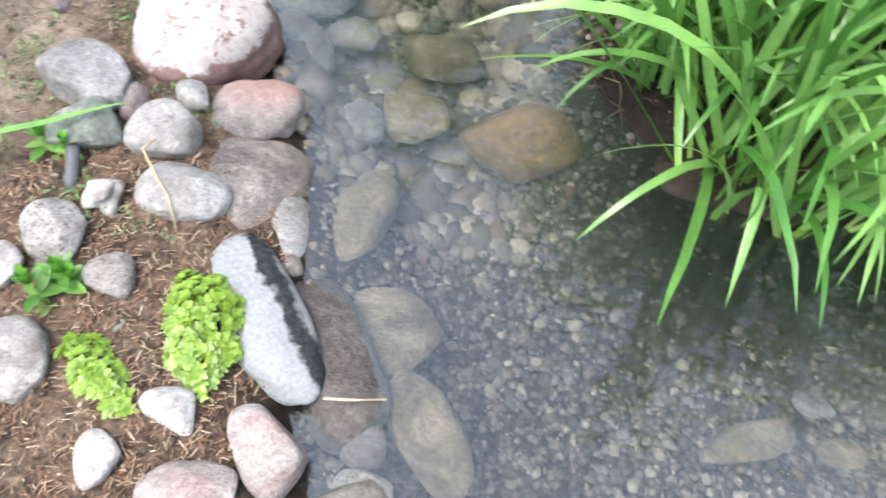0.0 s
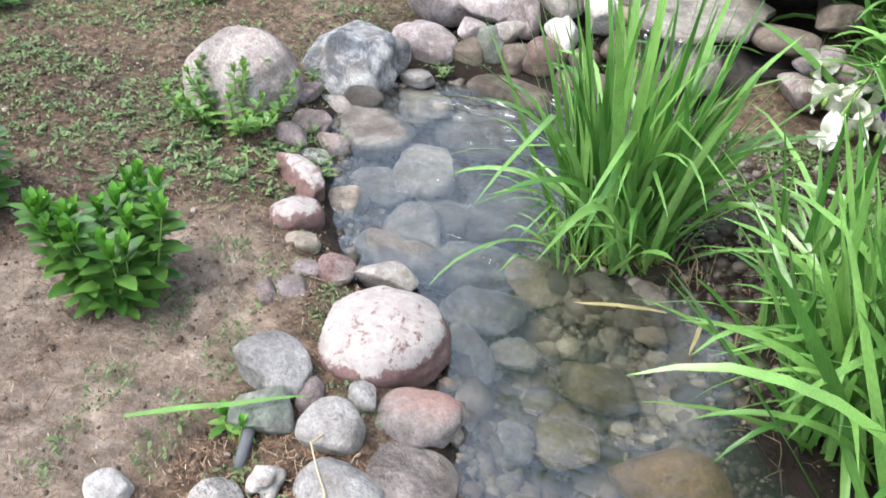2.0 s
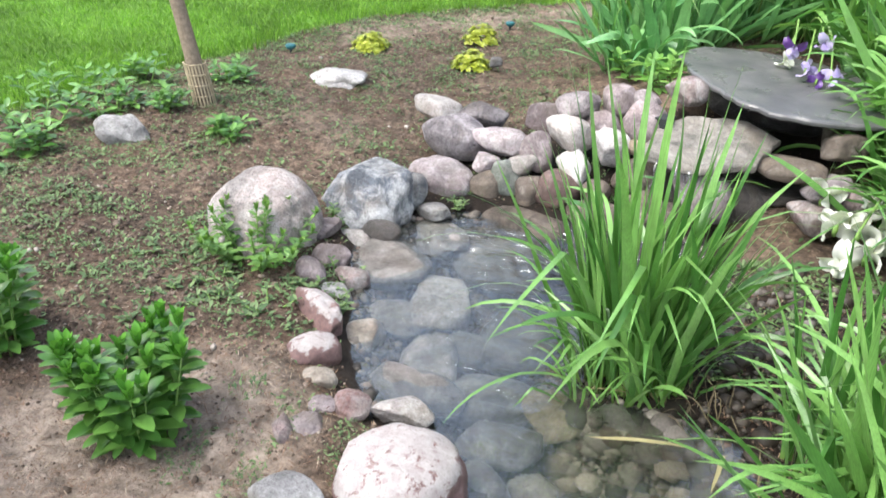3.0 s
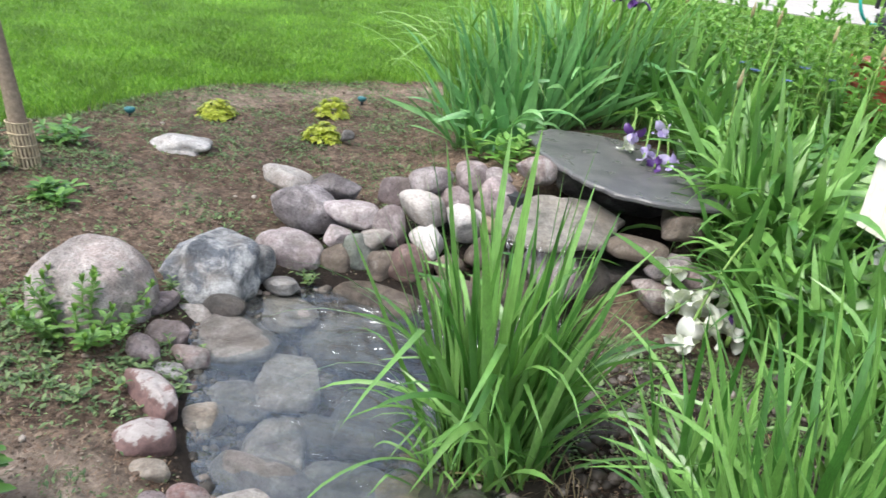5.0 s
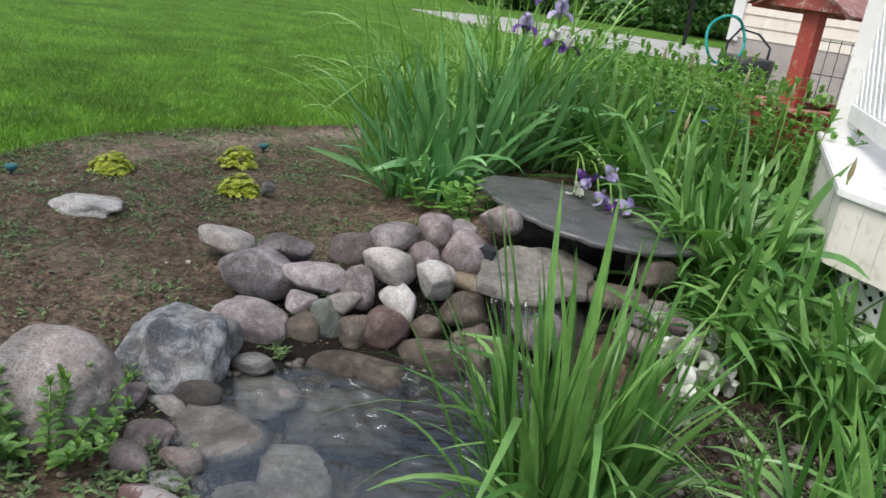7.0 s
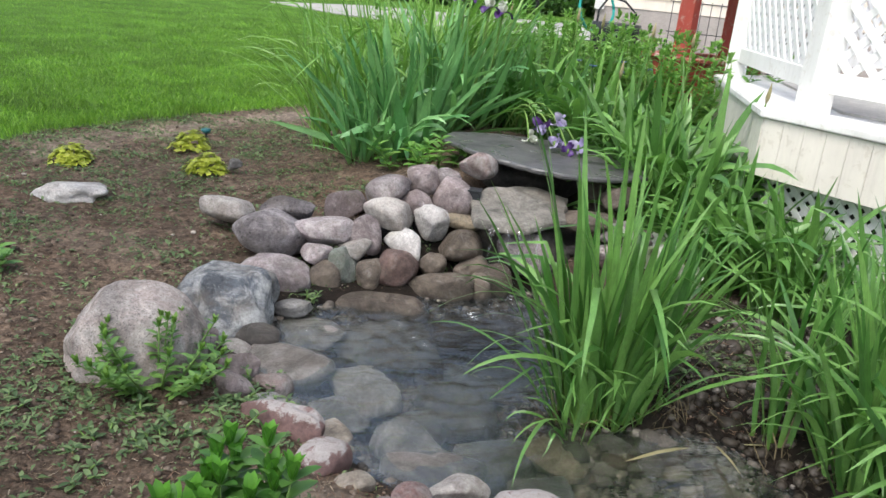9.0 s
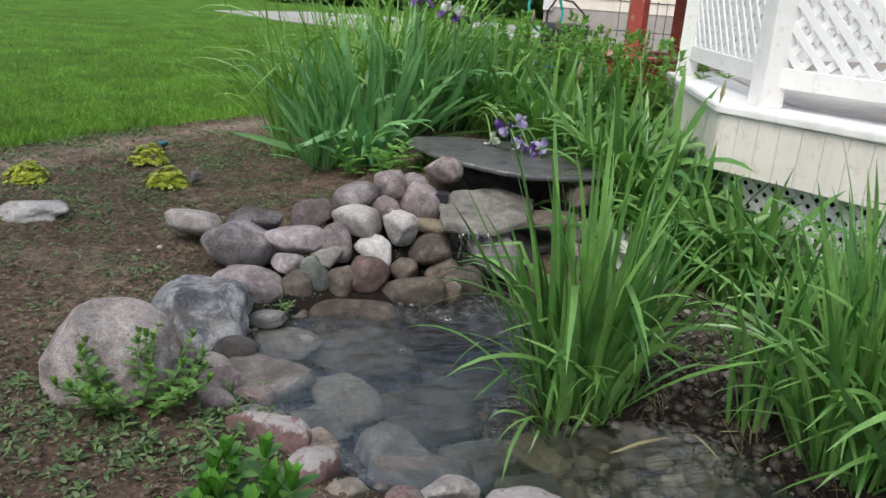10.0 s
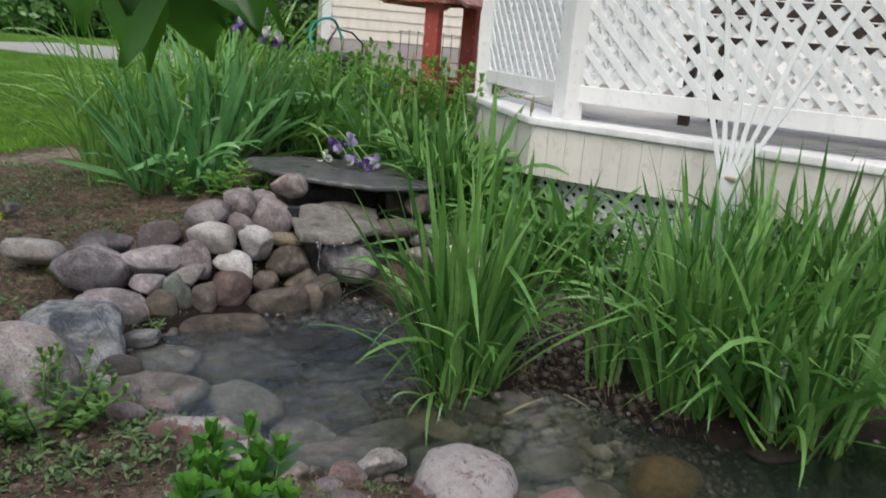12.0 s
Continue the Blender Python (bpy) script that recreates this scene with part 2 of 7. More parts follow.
def red_topped():
    """Grey-pink granite whose upturned face is stained brick red."""
    mat = stone("stone_red_topped", (0.47, 0.42, 0.41), (0.34, 0.3, 0.3), speck=0.3, big=12)
    n = Nodes("red_stain_tools")
    bpy.data.materials.remove(n.mat)
    nt = mat.node_tree
    n.nt = nt
    n.bsdf = next(k for k in nt.nodes if k.type == "BSDF_PRINCIPLED")
    n.tc = next(k for k in nt.nodes if k.type == "TEX_COORD")
    under = n.bsdf.inputs["Base Color"].links[0].from_socket
    sep = n.add("ShaderNodeSeparateXYZ")
    n.link(n.tc.outputs["Object"], sep.inputs[0])
    up = n.math("ADD", n.math("ADD", sep.outputs[2], n.math("MULTIPLY", sep.outputs[1], 0.35)), n.math("MULTIPLY", n.noise(30, 6, 0.7), 0.04))
    red = n.ramp(n.noise(70, 5, 0.7), (0.3, (0.24, 0.115, 0.095)), (0.7, (0.36, 0.225, 0.19)))
    n.color(n.mix(n.ramp(up, (0.045, 0.0), (0.075, 0.75)), under, red))
    return mat


STONE["redtop"] = red_topped()
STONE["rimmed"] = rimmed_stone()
STONE["marble"] = stone("stone_veined", (0.46, 0.465, 0.47), (0.135, 0.15, 0.175), speck=0.3, big=11, rough=0.65)
STONE["stripe"] = striped_stone()


def leaf_mat(name, a, b, tip=None, rough=0.34, glow=0.22, streak=True, island=False, tuft_shade=False):
    n = Nodes(name, rough)
    n.bsdf.inputs["Specular IOR Level"].default_value = 0.55
    col = n.ramp(n.rand(island), (0.1, a), (0.9, b))
    if streak:
        s = n.ramp(n.noise(1.0, 3, 0.6, vec=n.coord("Object", (420, 420, 3))), (0.35, 0.8), (0.65, 1.15))
        col = n.mix(1.0, col, s, "MULTIPLY")
    blotch = n.ramp(n.noise(14, 3), (0.3, 0.78), (0.7, 1.15))
    col = n.mix(1.0, col, blotch, "MULTIPLY")
    # Patchy tone stands in for shading on hummocks in the lawn.
    if tuft_shade:
        col = n.mix(1.0, col, n.ramp(n.noise(1.5, 5, 0.62, distort=0.6), (0.34, 0.6), (0.66, 1.2)), "MULTIPLY")
    if tip:
        sep = n.add("ShaderNodeSeparateXYZ")
        n.link(n.tc.outputs["Generated"], sep.inputs[0])
        col = n.mix(n.ramp(sep.outputs[2], (0.0, 0.6), (0.16, 0.0)), col, tip)
    col = n.mix(1.0, col, (0.86, 0.88, 0.86), "MULTIPLY")
    n.color(col)
    tr = n.add("ShaderNodeBsdfTranslucent")
    n.link(n.mix(1.0, col, (1.0, 1.15, 0.65), "MULTIPLY"), tr.inputs["Color"])
    mx = n.add("ShaderNodeMixShader")
    mx.inputs[0].default_value = glow
    n.link(n.bsdf.outputs[0], mx.inputs[1])
    n.link(tr.outputs[0], mx.inputs[2])
    n.link(mx.outputs[0], n.out.inputs[0])
    return n.mat


M_IRIS = leaf_mat("iris_leaf", (0.068, 0.195, 0.038), (0.23, 0.44, 0.115), tip=(0.3, 0.38, 0.07), rough=0.3)
M_IRIS_GREY = leaf_mat("bearded_iris_leaf", (0.115, 0.31, 0.105), (0.28, 0.54, 0.205), tip=(0.2, 0.22, 0.08))
M_ROOT = leaf_mat("dead_root", (0.07, 0.05, 0.03), (0.2, 0.155, 0.085), streak=False, glow=0.05, rough=0.8)
M_FEATHER = leaf_mat("feathery_leaf", (0.16, 0.35, 0.06), (0.31, 0.53, 0.13))
M_LILY = leaf_mat("daylily_leaf", (0.075, 0.205, 0.042), (0.225, 0.44, 0.11))
M_BUSH = leaf_mat("broad_leaf", (0.075, 0.2, 0.036), (0.165, 0.34, 0.07), streak=False, island=True)
M_BUSH_TOP = leaf_mat("young_leaf", (0.09, 0.26, 0.034), (0.15, 0.38, 0.05), streak=False, island=True)
M_SHRUB = leaf_mat("shrub_leaf", (0.1, 0.22, 0.05), (0.2, 0.36, 0.09), streak=False, island=True)
M_SHRUB_TOP = leaf_mat("shrub_shoot", (0.13, 0.26, 0.04), (0.22, 0.38, 0.08), streak=False, island=True)
M_PEREN = leaf_mat("border_leaf", (0.12, 0.29, 0.05), (0.3, 0.53, 0.135), streak=False, island=True, glow=0.32)
M_WEED = leaf_mat("weed_leaf", (0.07, 0.13, 0.045), (0.2, 0.29, 0.115), streak=False, island=True, rough=0.6)
M_SEDUM = leaf_mat("golden_sedum", (0.15, 0.27, 0.025), (0.28, 0.41, 0.05), streak=False, island=True)
M_GOLD = leaf_mat("golden_foliage", (0.38, 0.44, 0.04), (0.58, 0.61, 0.09), streak=False, island=True)
M_GRASS = leaf_mat("lawn_blade", (0.12, 0.275, 0.026), (0.26, 0.48, 0.054), streak=False, island=True, rough=0.5, tuft_shade=True)
M_TREE = leaf_mat("tree_leaf", (0.06, 0.16, 0.04), (0.16, 0.31, 0.08), streak=False, island=True)
M_NEAR = leaf_mat("branch_leaf", (0.05, 0.16, 0.018), (0.13, 0.34, 0.04), streak=False, glow=0.45)
M_DRYLEAF = leaf_mat("dry_leaf", (0.3, 0.26, 0.12), (0.42, 0.36, 0.2), streak=True, glow=0.1)


def plain(name, col, rough=0.7, var=0.18, scale=25, bump=0.15, metal=0.0):
    n = Nodes(name, rough)
    a = tuple(c * (1 - var) for c in col)
    b = tuple(min(1, c * (1 + var)) for c in col)
    c = n.ramp(n.noise(scale, 5, 0.65), (0.3, a), (0.7, b))
    fine = n.ramp(n.noise(scale * 9, 3), (0.3, 0.9), (0.7, 1.08))
    n.color(n.mix(1.0, c, fine, "MULTIPLY"))
    n.bsdf.inputs["Metallic"].default_value = metal
    if bump:
        n.bump(n.noise(scale * 5, 4), bump, 0.004)
    return n.mat


def painted(name, col, under, chips=0.5, scale=18, rough=0.5):
    n = Nodes(name, rough)
    c = n.ramp(n.noise(3, 5, 0.6), (0.3, tuple(v * 0.86 for v in col)), (0.7, col))
    worn = n.ramp(n.noise(scale, 8, 0.72, distort=0.5), (0.58 - 0.12 * chips, 0.0), (0.62 - 0.1 * chips, 1.0))
    c = n.mix(n.math("MULTIPLY", worn, min(1.0, chips + 0.3)), c, under)
    grime = n.ramp(n.noise(1.7, 6, 0.7, vec=n.coord("Object", (6, 6, 1))), (0.5, 0.0), (0.8, 0.3))
    n.color(n.mix(grime, c, (0.25, 0.23, 0.2)))
    n.bump(n.noise(70, 4), 0.15, 0.002)
    return n.mat


M_WHITE = painted("white_paint", (0.83, 0.82, 0.8), (0.6, 0.56, 0.5), chips=0.12)
M_VINYL = painted("white_lattice", (0.84, 0.84, 0.83), (0.7, 0.68, 0.64), chips=0.05)
M_CREAM = painted("cream_skirt", (0.78, 0.735, 0.66), (0.55, 0.5, 0.42), chips=0.15)
M_SIDING = painted("beige_siding", (0.84, 0.755, 0.65), (0.7, 0.6, 0.5), chips=0.02)
M_FOUND = plain("foundation", (0.42, 0.38, 0.35), 0.9, 0.12, 6)
M_RED = painted("red_paint_weathered", (0.42, 0.08, 0.06), (0.5, 0.42, 0.36), chips=0.1, scale=26)
M_RED_WORN = painted("red_paint_peeling", (0.42, 0.1, 0.08), (0.56, 0.48, 0.43), chips=0.45, scale=22)
M_SHINGLE = painted("faded_shingle", (0.3, 0.15, 0.14), (0.38, 0.3, 0.28), chips=0.45, scale=22, rough=0.85)
M_BLACK = plain("black_plastic", (0.03, 0.032, 0.035), 0.45, 0.2)
M_UNDERSHADE = plain("under_deck_shade", (0.05, 0.045, 0.04), 0.9)
M_BENCH = plain("dark_bench_wood", (0.06, 0.045, 0.035), 0.6, 0.25, 12)
M_BARK = plain("bark", (0.24, 0.19, 0.14), 0.9, 0.3, 60, 0.6)
M_GUARD = plain("trunk_guard_plastic", (0.4, 0.33, 0.22), 0.6, 0.1)
M_STEM = plain("green_stem", (0.16, 0.27, 0.07), 0.5, 0.2)
M_STRAW = plain("dry_straw", (0.42, 0.35, 0.23), 0.9, 0.2)
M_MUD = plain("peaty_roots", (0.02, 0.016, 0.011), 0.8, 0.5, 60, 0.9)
M_HOSE = plain("grey_hose", (0.1, 0.105, 0.115), 0.5, 0.15)
M_TEAL = plain("teal_hose", (0.02, 0.3, 0.26), 0.4, 0.1)
M_PURPLE = leaf_mat("violet_petal", (0.42, 0.34, 0.66), (0.56, 0.48, 0.76), streak=False, glow=0.35)
M_DEEP = leaf_mat("deep_violet_petal", (0.09, 0.03, 0.2), (0.16, 0.06, 0.3), streak=False, glow=0.25)
M_PETAL = leaf_mat("white_petal", (0.74, 0.74, 0.68), (0.84, 0.83, 0.8), streak=False, glow=0.25)
M_PINKPETAL = leaf_mat("magenta_petal", (0.5, 0.03, 0.2), (0.62, 0.06, 0.3), streak=False, glow=0.25)
M_BLUEPETAL = leaf_mat("blue_petal", (0.12, 0.17, 0.5), (0.2, 0.26, 0.62), streak=False, glow=0.25)
M_BLIND = plain("white_blind", (0.88, 0.88, 0.87), 0.6, 0.03, bump=0)
M_DECKFLOOR = plain("grey_deck_floor", (0.5, 0.48, 0.45), 0.7, 0.15, 8)
M_CONCRETE = plain("pale_concrete", (0.37, 0.36, 0.34), 0.9, 0.1, 2)
M_GLASS = plain("window_glass_dark", (0.05, 0.06, 0.06), 0.05, 0.1, bump=0)


def slate_mat():
    n = Nodes("wet_slate", 0.3)
    n.bsdf.inputs["Specular IOR Level"].default_value = 0.5
    c = n.ramp(n.noise(6, 7, 0.65, distort=0.8), (0.3, (0.055, 0.055, 0.058)), (0.7, (0.125, 0.122, 0.12)))
    c = n.mix(n.ramp(n.noise(2.2, 5), (0.52, 0.0), (0.75, 0.45)), c, (0.2, 0.19, 0.175))
    n.color(c)
    n.rough(n.ramp(n.noise(9, 4), (0.3, 0.22), (0.7, 0.5)))
    n.bump(n.noise(20, 6, 0.7), 0.35, 0.006)
    return n.mat


M_SLATE = slate_mat()


def ground_mat():
    n = Nodes("soil_and_turf", 0.95)
    pos = n.tc.outputs["Object"]
    dry = n.attr("dry")
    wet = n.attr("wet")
    lawn = n.attr("lawn")
    broad = n.noise(2.6, 6, 0.62)
    dark = n.ramp(n.noise(38, 5, 0.7), (0.3, (0.03, 0.022, 0.016)), (0.72, (0.28, 0.215, 0.162)))
    pale = n.ramp(n.noise(26, 5, 0.7), (0.25, (0.23, 0.19, 0.152)), (0.75, (0.45, 0.39, 0.33)))
    k = n.ramp(n.math("ADD", n.math("MULTIPLY", dry, 0.8), n.math("MULTIPLY", broad, 0.6)), (0.46, 0.0), (0.8, 1.0))
    soil = n.mix(k, dark, pale)
    crumbs = n.cells(75)
    pick = n.ramp(crumbs.outputs["Color"], (0.55, 0.0), (0.75, 0.55))
    soil = n.mix(n.mix(1.0, pick, n.ramp(crumbs.outputs["Distance"], (0.25, 1.0), (0.5, 0.0)), "MULTIPLY"), soil, (0.26, 0.2, 0.155))
    soil = n.mix(1.0, soil, n.ramp(n.noise(16, 6, 0.75), (0.34, 0.42), (0.66, 1.35)), "MULTIPLY")
    soil = n.mix(1.0, soil, n.ramp(n.noise(5.5, 6, 0.7, distort=0.5), (0.36, 0.74), (0.62, 1.2)), "MULTIPLY")
    mulch = n.ramp(n.noise(3.4, 6, 0.7), (0.52, 0.0), (0.66, 0.45))
    soil = n.mix(mulch, soil, n.ramp(n.noise(60, 4, 0.7), (0.3, (0.07, 0.04, 0.027)), (0.7, (0.19, 0.12, 0.085))))
    # Near-black where wet: damp soil, and shade painted under stones and irises.
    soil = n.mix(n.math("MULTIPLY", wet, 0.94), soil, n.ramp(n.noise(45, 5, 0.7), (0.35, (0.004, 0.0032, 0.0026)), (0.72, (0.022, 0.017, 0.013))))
    bed = n.cells(60, n.coord("Object", (1, 1, 0.6)))
    silt = n.ramp(bed.outputs["Color"], (0.2, (0.05, 0.045, 0.038)), (0.6, (0.14, 0.126, 0.107)), (0.92, (0.26, 0.235, 0.2)))
    silt = n.mix(1.0, silt, n.ramp(bed.outputs["Distance"], (0.25, 1.0), (0.6, 0.35)), "MULTIPLY")
    soil = n.mix(n.attr("floor"), soil, silt)
    turf = n.ramp(n.noise(1.0, 6, 0.68, vec=n.coord("Object", (34, 14, 20))), (0.3, (0.048, 0.122, 0.013)), (0.7, (0.11, 0.228, 0.028)))
    # Mown patchiness, with the shading of hummocks painted in.
    mow_shade = n.ramp(n.noise(1.5, 5, 0.62, distort=0.6), (0.34, 0.66), (0.66, 1.26))
    turf = n.mix(1.0, turf, mow_shade, "MULTIPLY")
    soil = n.mix(1.0, soil, (0.97, 0.91, 0.87), "MULTIPLY")
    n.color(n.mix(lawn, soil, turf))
    n.rough(n.ramp(wet, (0.0, 0.95), (1.0, 0.7)))
    n.bsdf.inputs["Specular IOR Level"].default_value = 0.2
    h = n.mix(0.6, n.noise(55, 7, 0.75), n.noise(12, 6, 0.7, distort=0.8))
    n.bump(h, 1.0, 0.04)
    return n.mat


def water_mat():
    """Clear water with a trace of silt: sky on the rippled surface, the bottom through it, shade painted in by mask."""
    n = Nodes("pond_water", 0.03)
    through_it = n.add("ShaderNodeBsdfRefraction")
    # The deep mask darkens the tint to stand in for shade and reflected irises.
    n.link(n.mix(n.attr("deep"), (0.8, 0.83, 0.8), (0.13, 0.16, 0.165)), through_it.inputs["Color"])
    through_it.inputs["Roughness"].default_value = 0.0
    through_it.inputs["IOR"].default_value = 1.1
    silt = n.add("ShaderNodeBsdfDiffuse")
    silt.inputs[0].default_value = (0.34, 0.39, 0.41, 1)
    body = n.add("ShaderNodeMixShader")
    n.link(n.ramp(n.noise(2.2, 4, 0.55), (0.35, 0.008), (0.7, 0.05)), body.inputs[0])
    n.link(through_it.outputs[0], body.inputs[1])
    n.link(silt.outputs[0], body.inputs[2])
    gloss = n.add("ShaderNodeBsdfGlossy")
    gloss.inputs["Roughness"].default_value = 0.07
    gloss.inputs["Color"].default_value = (0.9, 0.96, 1.0, 1)
    fres = n.add("ShaderNodeFresnel")
    fres.inputs["IOR"].default_value = 1.88
    mx = n.add("ShaderNodeMixShader")
    n.link(fres.outputs[0], mx.inputs[0])
    n.link(body.outputs[0], mx.inputs[1])
    n.link(gloss.outputs[0], mx.inputs[2])
    b = n.add("ShaderNodeBump")
    b.inputs["Strength"].default_value = 1.0
    b.inputs["Distance"].default_value = 0.022
    fine = n.noise(1.0, 3, 0.5, vec=n.coord("Object", (7, 26, 20)), distort=1.0)
    n.link(n.mix(1.0, fine, n.attr("ripple"), "MULTIPLY"), b.inputs["Height"])
    for s in (gloss, fres, through_it):
        n.link(b.outputs[0], s.inputs["Normal"])
    n.link(mx.outputs[0], n.out.inputs[0])
    return n.mat


def fall_mat():
    n = Nodes("falling_water", 0.05)
    tr = n.add("ShaderNodeBsdfTransparent")
    gl = n.add("ShaderNodeBsdfGlossy")
    gl.inputs["Roughness"].default_value = 0.12
    mx = n.add("ShaderNodeMixShader")
    n.link(n.ramp(n.noise(1.0, 3, vec=n.coord("Object", (190, 190, 62))), (0.45, 0.02), (0.62, 0.32)), mx.inputs[0])
    n.link(tr.outputs[0], mx.inputs[1])
    n.link(gl.outputs[0], mx.inputs[2])
    n.link(mx.outputs[0], n.out.inputs[0])
    return n.mat


M_GROUND, M_WATER, M_FALL = ground_mat(), water_mat(), fall_mat()


def pebble_mat(name, stops, rough=0.7):
    n = Nodes(name, rough)
    col = n.ramp(n.rand(True), *stops)
    col = n.mix(1.0, col, n.ramp(n.noise(120, 3), (0.3, 0.75), (0.7, 1.2)), "MULTIPLY")
    n.color(col)
    n.bump(n.noise(150, 3), 0.3, 0.002)
    return n.mat


M_PEBBLE = pebble_mat("pebbles", [(0.0, (0.04, 0.037, 0.034)), (0.3, (0.11, 0.095, 0.08)), (0.55, (0.17, 0.15, 0.13)), (0.8, (0.1, 0.07, 0.055)), (0.9, (0.22, 0.19, 0.155)), (1.0, (0.27, 0.24, 0.2))])
M_MUDSTONE = pebble_mat("mud_stones", [(0.0, (0.02, 0.016, 0.012)), (0.6, (0.055, 0.045, 0.035)), (0.9, (0.12, 0.105, 0.09)), (1.0, (0.2, 0.18, 0.16))], 0.45)
M_CLOD = pebble_mat("soil_clods", [(0.0, (0.05, 0.036, 0.027)), (0.7, (0.13, 0.098, 0.075)), (1.0, (0.2, 0.16, 0.125))], 0.95)
M_CRUMB = pebble_mat("soil_crumbs", [(0.0, (0.06, 0.045, 0.034)), (0.7, (0.17, 0.125, 0.095)), (0.95, (0.3, 0.24, 0.19)), (1.0, (0.42, 0.38, 0.33))], 0.95)
M_LITTER = pebble_mat("plant_litter", [(0.0, (0.13, 0.07, 0.045)), (0.6, (0.24, 0.15, 0.1)), (0.88, (0.34, 0.26, 0.17)), (1.0, (0.5, 0.43, 0.32))], 0.95)

# ---- the land: one sheet with the pond's basin, the mound and the lawn ----
SHORE = [(0.36, 0.22), (0.24, 0.46), (0.16, 0.62), (0.13, 0.83), (0.1, 1.02), (0.03, 1.2), (-0.08, 1.36), (-0.2, 1.53),
         (-0.4, 1.62), (-0.52, 1.76), (-0.62, 1.93), (-0.7, 2.1), (-0.82, 2.32), (-0.88, 2.5), (-0.8, 2.66), (-0.66, 2.8),
         (-0.4, 2.9), (-0.1, 2.92), (0.12, 2.98), (0.34, 3.0), (0.38, 2.7), (0.3, 2.4), (0.13, 2.12), (0.13, 1.96),
         (0.34, 1.94), (0.49, 1.9), (0.58, 1.78), (0.6, 1.6), (0.65, 1.42), (0.78, 1.3), (1.05, 1.22), (1.5, 1.1), (1.7, 0.6), (1.5, 0.1), (0.9, 0.0)]
BED = [(-3.6, 1.9), (-2.75, 2.7), (-2.62, 3.4), (-2.36, 4.0), (-2.3, 4.55), (-2.08, 5.12), (-1.72, 5.52), (-1.26, 5.95), (-0.72, 6.45),
       (0.0, 6.9), (0.7, 8.0), (1.4, 9.6), (2.9, 11.0), (9.0, 9.5), (9.0, -3.0), (-7.0, -4.0), (-7.0, 1.0)]


def signed(x, y, ring):
    """Distance to a closed line, below zero inside it."""
    x, y = np.asarray(x, float), np.asarray(y, float)
    best = np.full(x.shape, 1e9)
    inside = np.zeros(x.shape, bool)
    for (ax, ay), (bx, by) in zip(ring, ring[1:] + ring[:1]):
        dx, dy = bx - ax, by - ay
        t = np.clip(((x - ax) * dx + (y - ay) * dy) / (dx * dx + dy * dy), 0, 1)
        best = np.minimum(best, np.hypot(x - ax - t * dx, y - ay - t * dy))
        hit = ((ay > y) != (by > y)) & (x < dx * (y - ay) / (dy if dy else 1e-9) + ax)
        inside ^= hit
    return np.where(inside, -best, best)


def wobble(x, y, size, seed=0):
    """Smooth lumps of about that size, from -1 to 1."""
    r = np.random.RandomState(seed)
    out = 0.0
    for k in range(7):
        a, p = r.uniform(0, 2 * math.pi, 2)
        f = 2 * math.pi / size * r.uniform(0.55, 1.5)
        out = out + np.sin((x * math.cos(a) + y * math.sin(a)) * f + p)
    return out / 4.0


def land(x, y):
    x, y = np.asarray(x, float), np.asarray(y, float)
    d = signed(x, y, SHORE)
    rim = np.clip(d * 0.5, -0.03, 0.02)
    bank = rim + 0.045 * smooth01(d / 0.22) + 0.045 * smooth01((d - 0.3) / 1.2)
    mound = 0.3 * np.exp(-((x - 0.42) / 0.78) ** 2) * smooth01((y - 3.02) / 0.45) * (1 - smooth01((y - 4.7) / 1.4))
    mound = mound * (1 - 0.9 * smooth01(1.7 - 1.7 * np.hypot((x - 0.45) / 0.36, (y - 3.45) / 0.36)))
    lumps = 0.012 * wobble(x, y, 0.55, 1) + 0.006 * wobble(x, y, 0.17, 2) + 0.007 * wobble(x, y, 0.075, 3)
    lumps = lumps * smooth01(d / 0.25) * (1 - 0.8 * smooth01((np.hypot(x, y) - 6) / 4))
    out = bank + mound + lumps
    basin = rim - 0.18 * smooth01((-d - 0.02) / 0.24) + 0.012 * wobble(x, y, 0.25, 4) * smooth01(-d / 0.1)
    return np.where(d > 0, out, basin)


def gz(x, y):
    return float(land(np.array([x]), np.array([y]))[0])


def graded(lo, hi, step, far):
    mid = list(np.arange(lo, hi + step / 2, step))
    up, v, s = [], hi, step
    while v < far:
        s *= 1.22
        v += s
        up.append(v)
    down, v, s = [], lo, step
    while v > -far:
        s *= 1.22
        v -= s
        down.append(v)
    return np.array(down[::-1] + mid + up)


gx, gy = graded(-3.0, 2.2, 0.026, 900.0), graded(0.2, 6.4, 0.026, 900.0)
GX, GY = np.meshgrid(gx, gy)
GZ = land(GX, GY)
nx, ny = len(gx), len(gy)
cells = [(j * nx + i, j * nx + i + 1, (j + 1) * nx + i + 1, (j + 1) * nx + i) for j in range(ny - 1) for i in range(nx - 1)]
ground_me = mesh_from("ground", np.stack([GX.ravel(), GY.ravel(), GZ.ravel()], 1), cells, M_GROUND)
d_bed = signed(GX, GY, BED).ravel()
d_pond = signed(GX, GY, SHORE).ravel()
fx, fy = GX.ravel(), GY.ravel()
lawn_v = smooth01((d_bed + 0.03 * wobble(fx, fy, 0.4, 9)) / 0.06)
